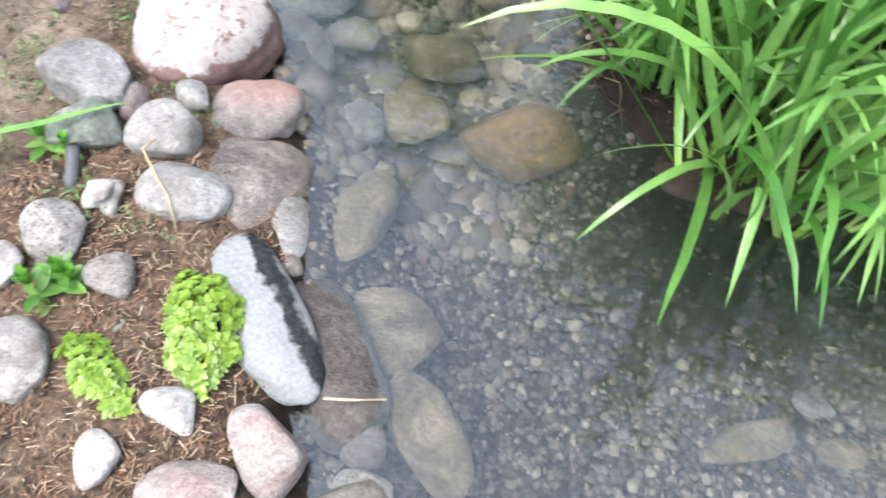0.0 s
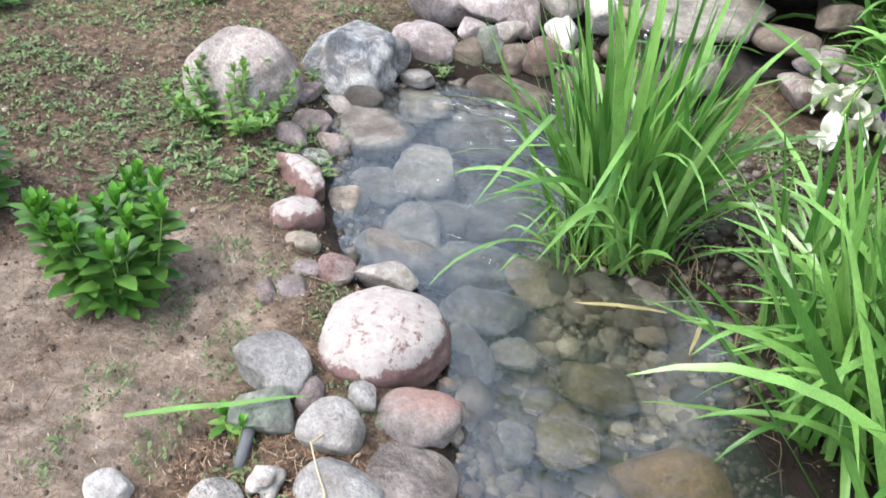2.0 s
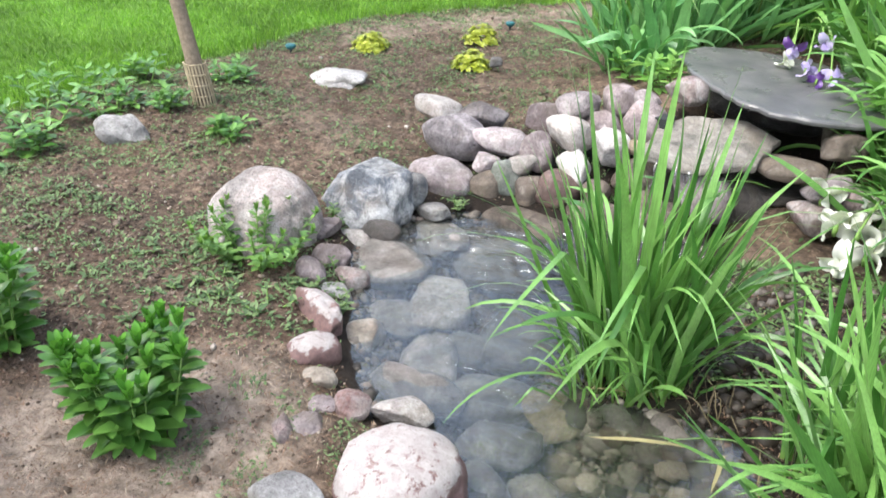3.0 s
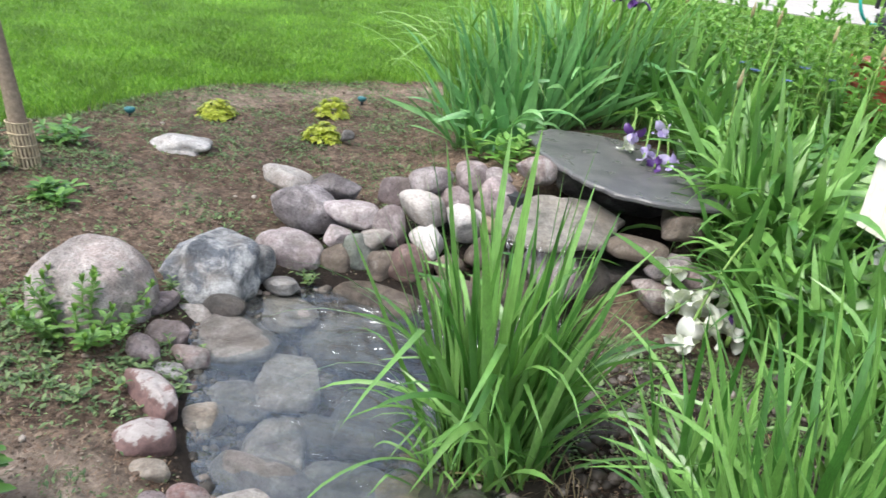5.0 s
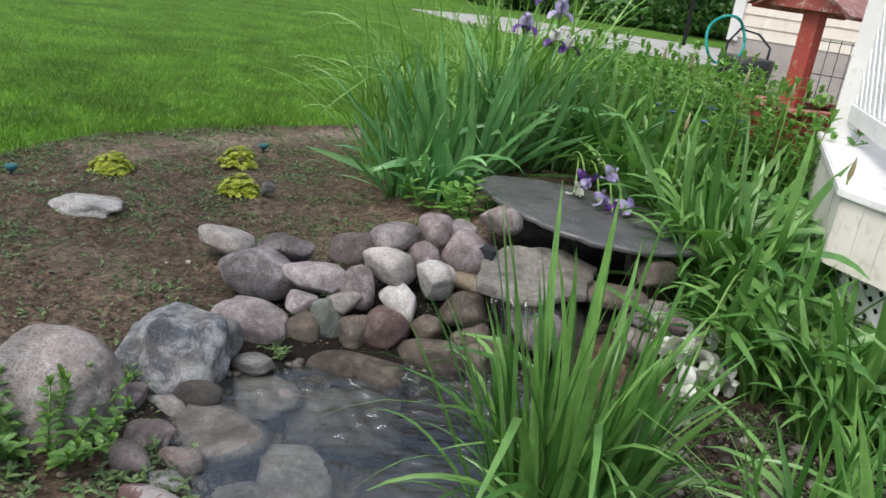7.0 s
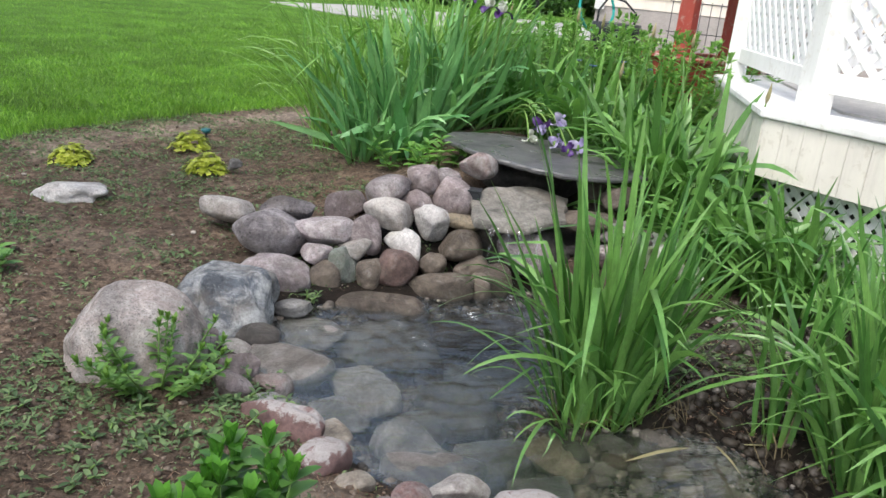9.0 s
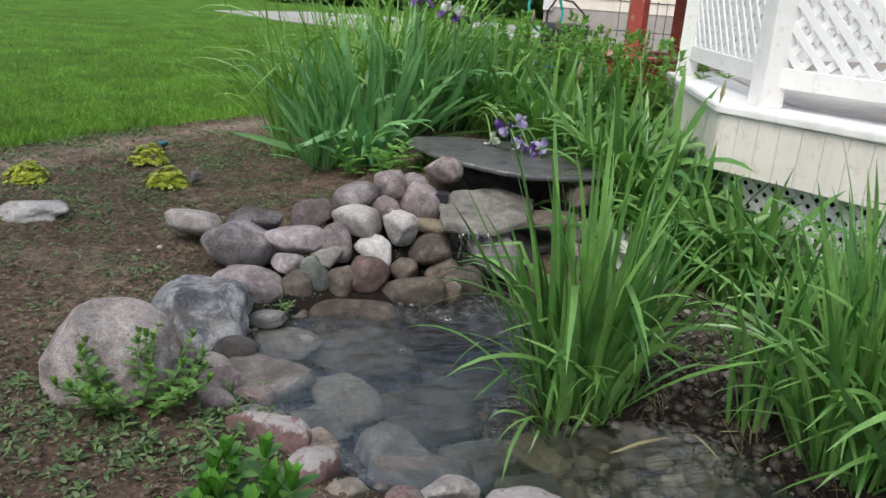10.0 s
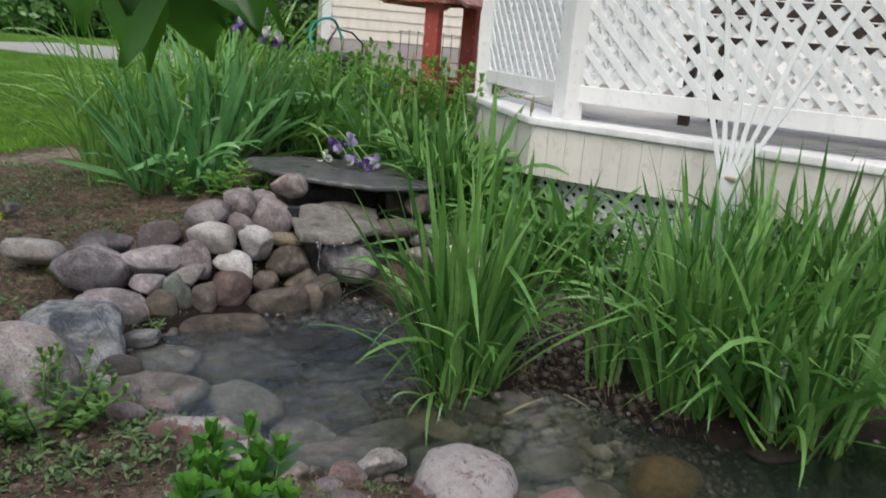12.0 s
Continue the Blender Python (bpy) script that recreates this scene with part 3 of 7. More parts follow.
dry_v = 0.12 * smooth01((fy - 2.8) / 0.8) + 0.62 * smooth01(1.3 - 1.3 * np.hypot((fx + 0.75) / 0.5, (fy - 1.3) / 0.6)) + smooth01(1 - np.hypot((fx + 0.95) / 0.75, (fy - 0.75) / 0.95)) + 0.2 * smooth01(1 - np.hypot((fx + 1.3) / 0.9, (fy - 3.2) / 0.9)) + 0.42 * smooth01(1 - np.abs(d_bed + 0.3) / 0.36) * smooth01((fy - 4.2) / 0.6)
# Damp soil, plus painted shade in the hollow, cobble gaps and under irises.
wet_shade_v = smooth01(2.0 - 2.0 * np.hypot((fx - 0.45) / 0.42, (fy - 3.5) / 0.42)) + 0.25 * smooth01(1.4 - 1.4 * np.hypot((fx + 1.65) / 0.42, (fy - 2.12) / 0.36)) + np.where(d_pond < 0, 0.85, 1 - smooth01(d_pond / 0.16)) + smooth01(1 - np.hypot((fx - 0.55) / 0.5, (fy - 2.2) / 0.55)) + smooth01(1.5 - 1.5 * np.hypot((fx + 0.3) / 0.8, (fy - 3.15) / 0.5)) + smooth01(2.0 - 2.0 * np.hypot((fx - 1.0) / 0.8, (fy - 2.0) / 1.1))
# floor fades under the right irises: dark mud with their shade painted in.
for key, val in (("lawn", lawn_v), ("dry", dry_v), ("wet", np.clip(wet_shade_v, 0, 1)), ("floor", smooth01((-d_pond - 0.02) / 0.1) * (1 - 0.85 * smooth01((fx - 0.58) / 0.25) * smooth01((fy - 0.8) / 0.25)))):
    at = ground_me.attributes.new(key, "FLOAT", "POINT")
    at.data.foreach_set("value", np.asarray(val, np.float32))
tagged(new("ground", ground_me), "bare brown garden soil running out into mown green lawn", "ground", kind="structure")

# water surface: rings running out from the fall, small cross waves elsewhere
wx, wy = np.arange(-1.0, 1.81, 0.0125), np.arange(0.0, 3.1, 0.0125)
WX, WY = np.meshgrid(wx, wy)
fall = np.hypot(WX - 0.15, WY - 2.9) + 0.05 * wobble(WX, WY, 0.35, 6) + 0.015 * wobble(WX, WY, 0.12, 16)
calm = np.exp(-np.maximum(fall - 0.15, 0) / 0.75)
WZ = calm * (0.007 * np.sin(fall * 66) * (0.6 + 0.5 * wobble(WX, WY, 0.4, 17)) + 0.008 * wobble(WX * 0.9 + WY * 0.5, WY * 1.9 - WX * 0.9, 0.16, 5)) + 0.0005 * wobble(WX, WY, 0.16, 18)
keep = signed(WX, WY, SHORE) < 0.09
nwx = len(wx)
quads = [(j * nwx + i, j * nwx + i + 1, (j + 1) * nwx + i + 1, (j + 1) * nwx + i)
         for j in range(len(wy) - 1) for i in range(nwx - 1) if keep[j, i] and keep[j + 1, i + 1] and keep[j, i + 1] and keep[j + 1, i]]
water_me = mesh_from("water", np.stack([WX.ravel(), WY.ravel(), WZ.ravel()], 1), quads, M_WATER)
# Tint painted by position, not depth: darker upper pool, shade under the irises.
pool_shade_v = 0.85 * smooth01(1.25 - 1.25 * np.hypot((WX - 0.02) / 0.42, (WY - 2.42) / 0.5)) + 0.85 * smooth01((WX - 0.48) / 0.34) * (0.02 + 0.98 * smooth01((WY - 0.72) / 0.4))
for key, val in (("ripple", np.clip(0.1 + 0.9 * calm, 0, 1)), ("deep", np.clip(pool_shade_v, 0, 0.9))):
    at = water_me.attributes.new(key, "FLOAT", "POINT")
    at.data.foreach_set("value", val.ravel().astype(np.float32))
water = tagged(new("water", water_me), "shallow clear pond water rippling below a small fall", "water", kind="structure")
water.visible_shadow = False


# ---- stones ----
def rock_mesh(size, seed, boxy=2.5, rough=0.1, fine=3, facets=7, cheeks=()):
    """A water-worn stone: an egg-shaped body with flattened cheeks, soft ridges between them and small chips."""
    r = random.Random(seed)
    bm = bmesh.new()
    bmesh.ops.create_icosphere(bm, subdivisions=fine, radius=1.0)
    off = Vector((r.uniform(-50, 50), r.uniform(-50, 50), r.uniform(-50, 50)))
    cuts = []
    for _ in range(r.randint(max(0, facets - 2), facets + 1) if facets else 0):
        c = Vector((r.gauss(0, 1), r.gauss(0, 1), r.gauss(0, 0.8))).normalized()
        cuts.append((c, r.uniform(0.56, 0.86), r.uniform(0.6, 0.9)))
    cuts += [(Vector(c).normalized(), lim, 0.92) for c, lim in cheeks]
    egg = r.uniform(-0.24, 0.24) if facets else 0.06
    lean = r.uniform(-0.16, 0.16) if facets else 0.0
    for v in bm.verts:
        n = v.co.normalized()
        k = (abs(n.x) ** boxy + abs(n.y) ** boxy + abs(n.z) ** boxy) ** (-1 / boxy)
        k *= 1 + rough * noise.noise(n * 1.1 + off) * 1.6 + rough * 0.5 * noise.noise(n * 2.7 + off)
        p = n * k
        p.y *= 1 + egg * p.x
        p.z *= 1 - 0.5 * egg * p.x
        p.x += lean * p.z
        for c, lim, flat in cuts:
            over = p.dot(c) - lim
            if over > 0:
                p -= c * over * flat
        chip = min(0.0, noise.noise(n * 3.6 + off * 1.3) + 0.32)
        v.co = p + n * (0.03 * noise.noise(n * 5.0 + off) + 0.013 * noise.noise(n * 12.0 + off) + 0.16 * rough / 0.12 * chip)
    bmesh.ops.smooth_vert(bm, verts=bm.verts, factor=0.35, use_axis_x=True, use_axis_y=True, use_axis_z=True)
    for ax in range(3):
        lo, hi = min(v.co[ax] for v in bm.verts), max(v.co[ax] for v in bm.verts)
        for v in bm.verts:
            v.co[ax] = (v.co[ax] - (lo + hi) / 2) * 2 / (hi - lo) * size[ax]
    for f in bm.faces:
        f.smooth = True
    return bm


def rock(name, kind, place, size, turn, label, group="", boxy=2.5, rough=0.12, fine=4, facets=6, seed=0, cheeks=()):
    me = bpy.data.meshes.new(name)
    bm = rock_mesh(size, seed + abs(round(place[0] * 1000) * 31 + round(place[1] * 1000) * 17), boxy, rough, fine, facets, cheeks)
    bm.to_mesh(me)
    bm.free()
    me.materials.append(STONE[kind])
    ob = new(name, me)
    ob.matrix_basis = pose(*place, *turn)
    return tagged(ob, label, "stone", group)


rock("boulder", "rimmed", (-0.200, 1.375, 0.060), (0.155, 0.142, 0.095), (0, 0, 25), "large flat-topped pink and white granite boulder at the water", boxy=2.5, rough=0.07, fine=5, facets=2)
rock("cobble", "red", (-0.425, 1.575, 0.045), (0.050, 0.048, 0.038), (0, 0, 26), "dark red rounded cobble on the pond bank", "cobbles on the bank")
rock("cobble", "pale", (-0.310, 1.632, 0.030), (0.085, 0.042, 0.035), (0, 0, 14), "pale grey broken cobble on the pond bank", "cobbles on the bank")
rock("cobble", "grey", (-0.385, 1.192, 0.090), (0.095, 0.067, 0.050), (0, 0, -4), "grey rounded cobble on the pond bank", "cobbles on the bank")
rock("cobble", "green", (-0.338, 1.060, 0.080), (0.066, 0.054, 0.040), (0, 0, 35), "greenish grey rounded cobble on the pond bank", "cobbles on the bank")
rock("cobble", "mauve", (-0.280, 1.159, 0.070), (0.031, 0.043, 0.025), (0, 0, 24), "dull mauve rounded cobble on the pond bank", "cobbles on the bank")
rock("cobble", "white", (-0.188, 1.085, 0.080), (0.066, 0.064, 0.050), (0, 0, 11), "pale whitish rounded cobble on the pond bank", "cobbles on the bank")
rock("cobble", "grey", (-0.172, 1.189, 0.070), (0.030, 0.036, 0.027), (0, 0, 24), "grey rounded cobble on the pond bank", "cobbles on the bank")
rock("cobble", "redtop", (-0.052, 1.204, 0.040), (0.099, 0.075, 0.053), (0, 0, 14), "red-topped granite rounded cobble on the pond bank", "cobbles on the bank", boxy=2.3, facets=2)
rock("cobble", "taupe", (0.000, 1.040, 0.000), (0.105, 0.130, 0.060), (0, 7, 14), "grey-brown broken stone stepping into the water", "cobbles on the bank", boxy=4.5, rough=0.12)
rock("cobble", "grey", (0.068, 0.955, -0.015), (0.072, 0.095, 0.045), (0, 8, -4), "grey lichened broken stone stepping into the water", "cobbles on the bank", boxy=4.0)
rock("cobble", "pale", (0.088, 0.887, 0.000), (0.030, 0.036, 0.018), (0, 0, 23), "pale grey rounded cobble on the pond bank", "cobbles on the bank")
rock("cobble", "grey", (-0.115, 0.965, 0.070), (0.086, 0.070, 0.049), (0, 0, 19), "smooth grey rounded cobble on the pond bank", "cobbles on the bank", boxy=2.3, rough=0.08, facets=2)
rock("cobble", "white", (-0.245, 0.924, 0.080), (0.032, 0.042, 0.026), (0, 0, 6), "pale whitish rounded cobble on the pond bank", "cobbles on the bank", rough=0.35)
rock("cobble", "speck", (-0.290, 0.826, 0.090), (0.053, 0.064, 0.045), (0, 0, 44), "white black-speckled rounded cobble on the pond bank", "cobbles on the bank")
rock("cobble", "white", (-0.375, 0.740, 0.080), (0.065, 0.043, 0.032), (0, 0, 18), "pale whitish rounded cobble on the pond bank", "cobbles on the bank")
rock("cobble", "white", (-0.495, 0.796, 0.090), (0.044, 0.036, 0.029), (0, 0, 25), "pale whitish rounded cobble on the pond bank", "cobbles on the bank")
rock("cobble", "speck", (-0.170, 0.760, 0.080), (0.042, 0.045, 0.036), (0, 0, 25), "white black-speckled rounded cobble on the pond bank", "cobbles on the bank")
rock("cobble", "speck", (-0.345, 0.520, 0.075), (0.029, 0.032, 0.023), (0, 0, 22), "white black-speckled rounded cobble on the pond bank", "cobbles on the bank")
rock("cobble", "white", (-0.262, 0.600, 0.075), (0.056, 0.072, 0.040), (0, 0, 9), "pale whitish rounded cobble on the pond bank", "cobbles on the bank")
rock("cobble", "green", (-0.120, 0.688, 0.060), (0.035, 0.030, 0.018), (0, 0, 11), "greenish grey rounded cobble on the pond bank", "cobbles on the bank")
rock("cobble", "white", (-0.002, 0.564, 0.070), (0.046, 0.037, 0.026), (0, 0, -4), "pale whitish rounded cobble on the pond bank", "cobbles on the bank")
rock("cobble", "white", (-0.079, 0.467, 0.070), (0.033, 0.046, 0.023), (0, 0, 21), "pale whitish rounded cobble on the pond bank", "cobbles on the bank")
rock("cobble", "pink", (0.145, 0.528, 0.045), (0.074, 0.056, 0.045), (0, 0, -28), "pink and white granite rounded cobble on the pond bank", "cobbles on the bank")
rock("cobble", "pink", (0.058, 0.442, 0.055), (0.078, 0.050, 0.036), (0, 0, 20), "pink and white granite rounded cobble on the pond bank", "cobbles on the bank")
rock("boulder", "stripe", (0.080, 0.763, 0.030), (0.076, 0.180, 0.045), (0, 0, 37), "long crescent stone, grey back with black band", boxy=2.3, rough=0.1, fine=4, facets=0)
rock("cobble", "pink", (0.291, 0.590, -0.030), (0.038, 0.043, 0.027), (0, 0, 11), "pink and white granite rounded cobble on the pond bank", "cobbles on the bank")
rock("cobble", "white", (0.305, 0.515, -0.020), (0.050, 0.033, 0.023), (0, 0, 10), "pale whitish rounded cobble on the pond bank", "cobbles on the bank")
rock("cobble", "pinkgrey", (0.034, 1.005, -0.030), (0.073, 0.085, 0.026), (0, 0, 7), "pinkish grey rounded cobble on the pond bank", "cobbles on the bank")
rock("cobble", "tan", (0.127, 0.885, -0.020), (0.033, 0.027, 0.016), (0, 0, -12), "tan rounded cobble on the pond bank", "cobbles on the bank")
rock("ledge_stone", "taupe", (0.192, 0.745, -0.030), (0.085, 0.185, 0.055), (0, 12, 34), "long grey-brown stone sloping under the water's edge", boxy=3.6, rough=0.14)
rock("ledge_stone", "pinkgrey", (0.262, 0.640, -0.045), (0.050, 0.075, 0.042), (0, 8, 20), "pinkish grey stone sloping under the water's edge", boxy=3.0, rough=0.14)
rock("ledge_stone", "slate", (0.300, 0.450, -0.030), (0.080, 0.075, 0.050), (0, 8, 40), "dark grey stone sloping under the water's edge", boxy=3.0, rough=0.14)
rock("submerged_stone", "tan", (0.185, 1.060, -0.060), (0.066, 0.135, 0.045), (0, 0, -6), "tan rounded stone lying under the water", "stones in the pond", fine=3)
rock("submerged_stone", "tan", (0.280, 0.815, -0.080), (0.115, 0.100, 0.045), (0, 0, 13), "tan rounded stone lying under the water", "stones in the pond", fine=3)
rock("submerged_stone", "tan", (0.395, 0.645, -0.070), (0.062, 0.125, 0.045), (0, 0, 38), "tan rounded stone lying under the water", "stones in the pond", fine=3)
rock("submerged_stone", "grey", (0.121, 1.329, -0.100), (0.066, 0.063, 0.038), (0, 0, 25), "grey rounded stone lying under the water", "stones in the pond", fine=3)
rock("submerged_stone", "tan", (0.247, 1.384, -0.110), (0.076, 0.076, 0.042), (0, 0, 25), "tan rounded stone lying under the water", "stones in the pond", boxy=5.0, rough=0.08, fine=3)
rock("submerged_stone", "tan", (0.277, 1.588, -0.120), (0.105, 0.066, 0.036), (0, 0, -5), "tan rounded stone lying under the water", "stones in the pond", fine=3)
rock("submerged_stone", "orange", (0.487, 1.348, -0.090), (0.133, 0.103, 0.062), (0, 0, 25), "orange-brown rounded stone lying under the water", "stones in the pond", fine=3)
for kind, x, y, z, a, b, c, turn, square in (
        ("pale", -0.715, 2.42, -0.045, 0.155, 0.19, 0.06, 24, 3.6), ("pale", -0.575, 2.13, -0.075, 0.115, 0.085, 0.05, 15, 2.8), ("pale", -0.455, 2.28, -0.095, 0.105, 0.165, 0.06, 8, 4.2),
        ("slate", -0.33, 2.62, -0.085, 0.21, 0.2, 0.06, 20, 3.4), ("pale", -0.62, 2.67, -0.055, 0.14, 0.1, 0.055, -30, 3.0), ("pale", -0.375, 1.97, -0.085, 0.09, 0.115, 0.055, 25, 2.5),
        ("cream", -0.59, 1.945, -0.04, 0.075, 0.1, 0.055, 20, 2.6), ("pale", -0.335, 1.79, -0.045, 0.14, 0.085, 0.05, -16, 2.8), ("slate", -0.155, 1.875, -0.09, 0.145, 0.1, 0.055, 12, 4.0),
        ("grey", -0.065, 1.71, -0.085, 0.115, 0.09, 0.05, 8, 2.8), ("tan", 0.045, 1.885, -0.08, 0.1, 0.1, 0.05, 30, 2.8), ("pale", 0.205, 1.91, -0.045, 0.078, 0.052, 0.038, -18, 2.5),
        ("slate", -0.17, 2.2, -0.13, 0.13, 0.14, 0.06, 10, 3.0), ("grey", -0.02, 2.42, -0.14, 0.16, 0.13, 0.06, -20, 2.8), ("brown", 0.02, 2.72, -0.09, 0.2, 0.1, 0.06, 10, 2.8),
        ("slate", -0.3, 2.1, -0.13, 0.08, 0.09, 0.05, 0, 2.6), ("brown", -0.36, 2.86, -0.035, 0.2, 0.1, 0.06, -8, 3.0), ("pale", -0.88, 2.46, -0.02, 0.075, 0.065, 0.05, 30, 2.8),
        ("grey", -0.045, 1.53, -0.085, 0.07, 0.1, 0.05, 20, 2.5), ("slate", 0.05, 1.62, -0.13, 0.07, 0.06, 0.04, 40, 2.5)):
    rock("submerged_stone", kind, (x, y, z), (a, b, c), (0, 0, turn), {"pale": "pale grey", "slate": "dark grey", "cream": "cream", "grey": "grey", "tan": "tan", "brown": "brown"}[kind] + " worn stone lying under the water", "stones in the pond", boxy=square, fine=4)
rock("submerged_stone", "tan", (0.970, 0.748, -0.130), (0.104, 0.038, 0.015), (0, 0, 22), "tan rounded stone lying under the water", "stones in the pond", fine=3)
rock("submerged_stone", "tan", (1.132, 0.752, -0.110), (0.047, 0.028, 0.013), (0, 0, 2), "tan rounded stone lying under the water", "stones in the pond", fine=3)
rock("submerged_stone", "grey", (1.097, 0.840, -0.120), (0.042, 0.027, 0.012), (0, 0, -12), "grey rounded stone lying under the water", "stones in the pond", fine=3)
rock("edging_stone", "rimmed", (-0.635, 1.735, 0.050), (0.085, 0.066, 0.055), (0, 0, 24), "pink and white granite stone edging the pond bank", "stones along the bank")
rock("edging_stone", "cream", (-0.561, 1.642, 0.050), (0.053, 0.036, 0.025), (0, 0, 17), "cream stone edging the pond bank", "stones along the bank")
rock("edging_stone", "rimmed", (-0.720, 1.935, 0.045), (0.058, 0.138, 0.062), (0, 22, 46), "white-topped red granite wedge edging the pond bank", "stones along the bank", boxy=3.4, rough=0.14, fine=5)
rock("edging_stone", "mauve", (-0.860, 2.120, 0.045), (0.050, 0.066, 0.052), (0, 0, 35), "dull mauve stone edging the pond bank", "stones along the bank")
rock("edging_stone", "mauve", (-0.845, 2.240, 0.040), (0.066, 0.045, 0.046), (0, 0, 15), "dull mauve stone edging the pond bank", "stones along the bank")
rock("edging_stone", "pink", (-0.745, 2.195, 0.005), (0.060, 0.056, 0.046), (0, 0, 25), "pinkish grey stone edging the pond bank", "stones along the bank")
rock("edging_stone", "pink", (-0.527, 1.409, 0.070), (0.028, 0.047, 0.022), (0, 0, 24), "pink and white granite stone edging the pond bank", "stones along the bank", boxy=3.5, rough=0.2)
rock("edging_stone", "mauve", (-0.488, 1.454, 0.050), (0.048, 0.046, 0.028), (0, 0, 24), "dull mauve stone edging the pond bank", "stones along the bank")
rock("edging_stone", "mauve", (-0.499, 1.545, 0.050), (0.040, 0.037, 0.022), (0, 0, 24), "dull mauve stone edging the pond bank", "stones along the bank")
rock("edging_stone", "grey", (-0.755, 2.085, 0.000), (0.060, 0.052, 0.040), (0, 0, 25), "grey stone edging the pond bank", "stones along the bank")
rock("bank_stone", "grey", (-2.095, 2.715, 0.125), (0.118, 0.085, 0.075), (0, 0, 20), "grey notched stone lying on bare soil", boxy=3.0, rough=0.24, facets=8)
rock("flat_stone", "white", (-1.633, 3.773, 0.125), (0.160, 0.080, 0.050), (0, 0, 10), "whitish flat stone half sunk in soil", boxy=2.8, rough=0.3, facets=4, seed=5)
rock("boulder", "granite", (-1.135, 2.285, 0.1), (0.195, 0.19, 0.178), (0, 0, -14), "large rounded pale granite boulder on the bank", boxy=2.3, rough=0.07, fine=5, facets=0,
     cheeks=(((-0.8, -0.2, 0.55), 0.88), ((0.35, -0.85, 0.35), 0.86)))
rock("boulder", "marble", (-0.925, 2.66, 0.03), (0.185, 0.185, 0.155), (0, 0, -18), "large blue-grey white-veined boulder sloping into the water", boxy=3.4, rough=0.12, fine=5, facets=3,
     cheeks=(((0.12, -0.8, 0.6), 0.6), ((0.0, 0.1, 1.0), 0.78), ((-0.9, -0.3, 0.3), 0.74), ((0.75, -0.35, 0.55), 0.82), ((-0.3, -0.7, 0.75), 0.72)))
rock("boulder", "marble", (-0.815, 2.76, 0.06), (0.085, 0.09, 0.1), (-10, 0, -16), "blue-grey white-veined boulder beside the wall", boxy=3.0, rough=0.14, facets=5)
rock("bank_stone", "mauve", (-0.968, 2.383, 0.060), (0.061, 0.087, 0.031), (0, 0, -12), "dull mauve stone wedged between boulders")
rock("cobble", "pale", (-0.936, 3.424, 0.176), (0.120, 0.088, 0.056), (-10, 5, -24), "pale grey rounded cobble stacked beside the waterfall", "cobbles of the waterfall wall")
rock("cobble", "pitted", (-0.756, 3.186, 0.160), (0.144, 0.121, 0.099), (-11, 24, -27), "pitted grey rounded cobble stacked beside the waterfall", "cobbles of the waterfall wall")
rock("cobble", "pitted", (-0.678, 3.378, 0.207), (0.118, 0.089, 0.059), (-10, -8, -21), "pitted grey rounded cobble stacked beside the waterfall", "cobbles of the waterfall wall")
rock("cobble", "pinkgrey", (-0.556, 3.136, 0.188), (0.140, 0.068, 0.062), (-10, -6, -22), "pinkish grey rounded cobble stacked beside the waterfall", "cobbles of the waterfall wall")
rock("cobble", "mauve", (-0.423, 3.494, 0.195), (0.092, 0.083, 0.074), (-10, -3, -22), "dull mauve rounded cobble stacked beside the waterfall", "cobbles of the waterfall wall")
rock("cobble", "pinkgrey", (-0.284, 3.291, 0.328), (0.106, 0.086, 0.066), (-11, -31, -17), "pinkish grey rounded cobble stacked beside the waterfall", "cobbles of the waterfall wall")
rock("cobble", "mauve", (-0.127, 3.331, 0.365), (0.073, 0.073, 0.073), (-10, -3, -22), "dull mauve rounded cobble stacked beside the waterfall", "cobbles of the waterfall wall")
rock("cobble", "pinkgrey", (-0.018, 3.350, 0.382), (0.059, 0.051, 0.042), (-10, 7, -24), "pinkish grey rounded cobble stacked beside the waterfall", "cobbles of the waterfall wall")
rock("cobble", "pale", (-0.286, 3.213, 0.257), (0.104, 0.086, 0.068), (-10, 10, -25), "pale grey rounded cobble stacked beside the waterfall", "cobbles of the waterfall wall")
rock("cobble", "mauve", (-0.161, 3.249, 0.290), (0.072, 0.065, 0.057), (-10, -3, -22), "dull mauve rounded cobble stacked beside the waterfall", "cobbles of the waterfall wall")
rock("cobble", "mauve", (0.004, 3.280, 0.318), (0.094, 0.087, 0.079), (-10, 11, -25), "dull mauve rounded cobble stacked beside the waterfall", "cobbles of the waterfall wall")
rock("cobble", "pink", (0.130, 3.403, 0.430), (0.085, 0.073, 0.061), (-10, 14, -25), "pink and white granite rounded cobble stacked beside the waterfall", "cobbles of the waterfall wall")
rock("cobble", "white", (-0.103, 3.179, 0.226), (0.075, 0.078, 0.080), (-10, -3, -22), "pale whitish rounded cobble stacked beside the waterfall", "cobbles of the waterfall wall")
rock("cobble", "tan", (0.036, 3.185, 0.232), (0.072, 0.054, 0.035), (-10, -0, -23), "tan rounded cobble stacked beside the waterfall", "cobbles of the waterfall wall")
rock("cobble", "brown", (0.007, 3.104, 0.158), (0.096, 0.082, 0.068), (-10, -7, -22), "damp brown rounded cobble stacked beside the waterfall", "cobbles of the waterfall wall")
rock("cobble", "white", (-0.218, 3.108, 0.162), (0.089, 0.076, 0.064), (-10, 21, -27), "pale whitish rounded cobble stacked beside the waterfall", "cobbles of the waterfall wall")
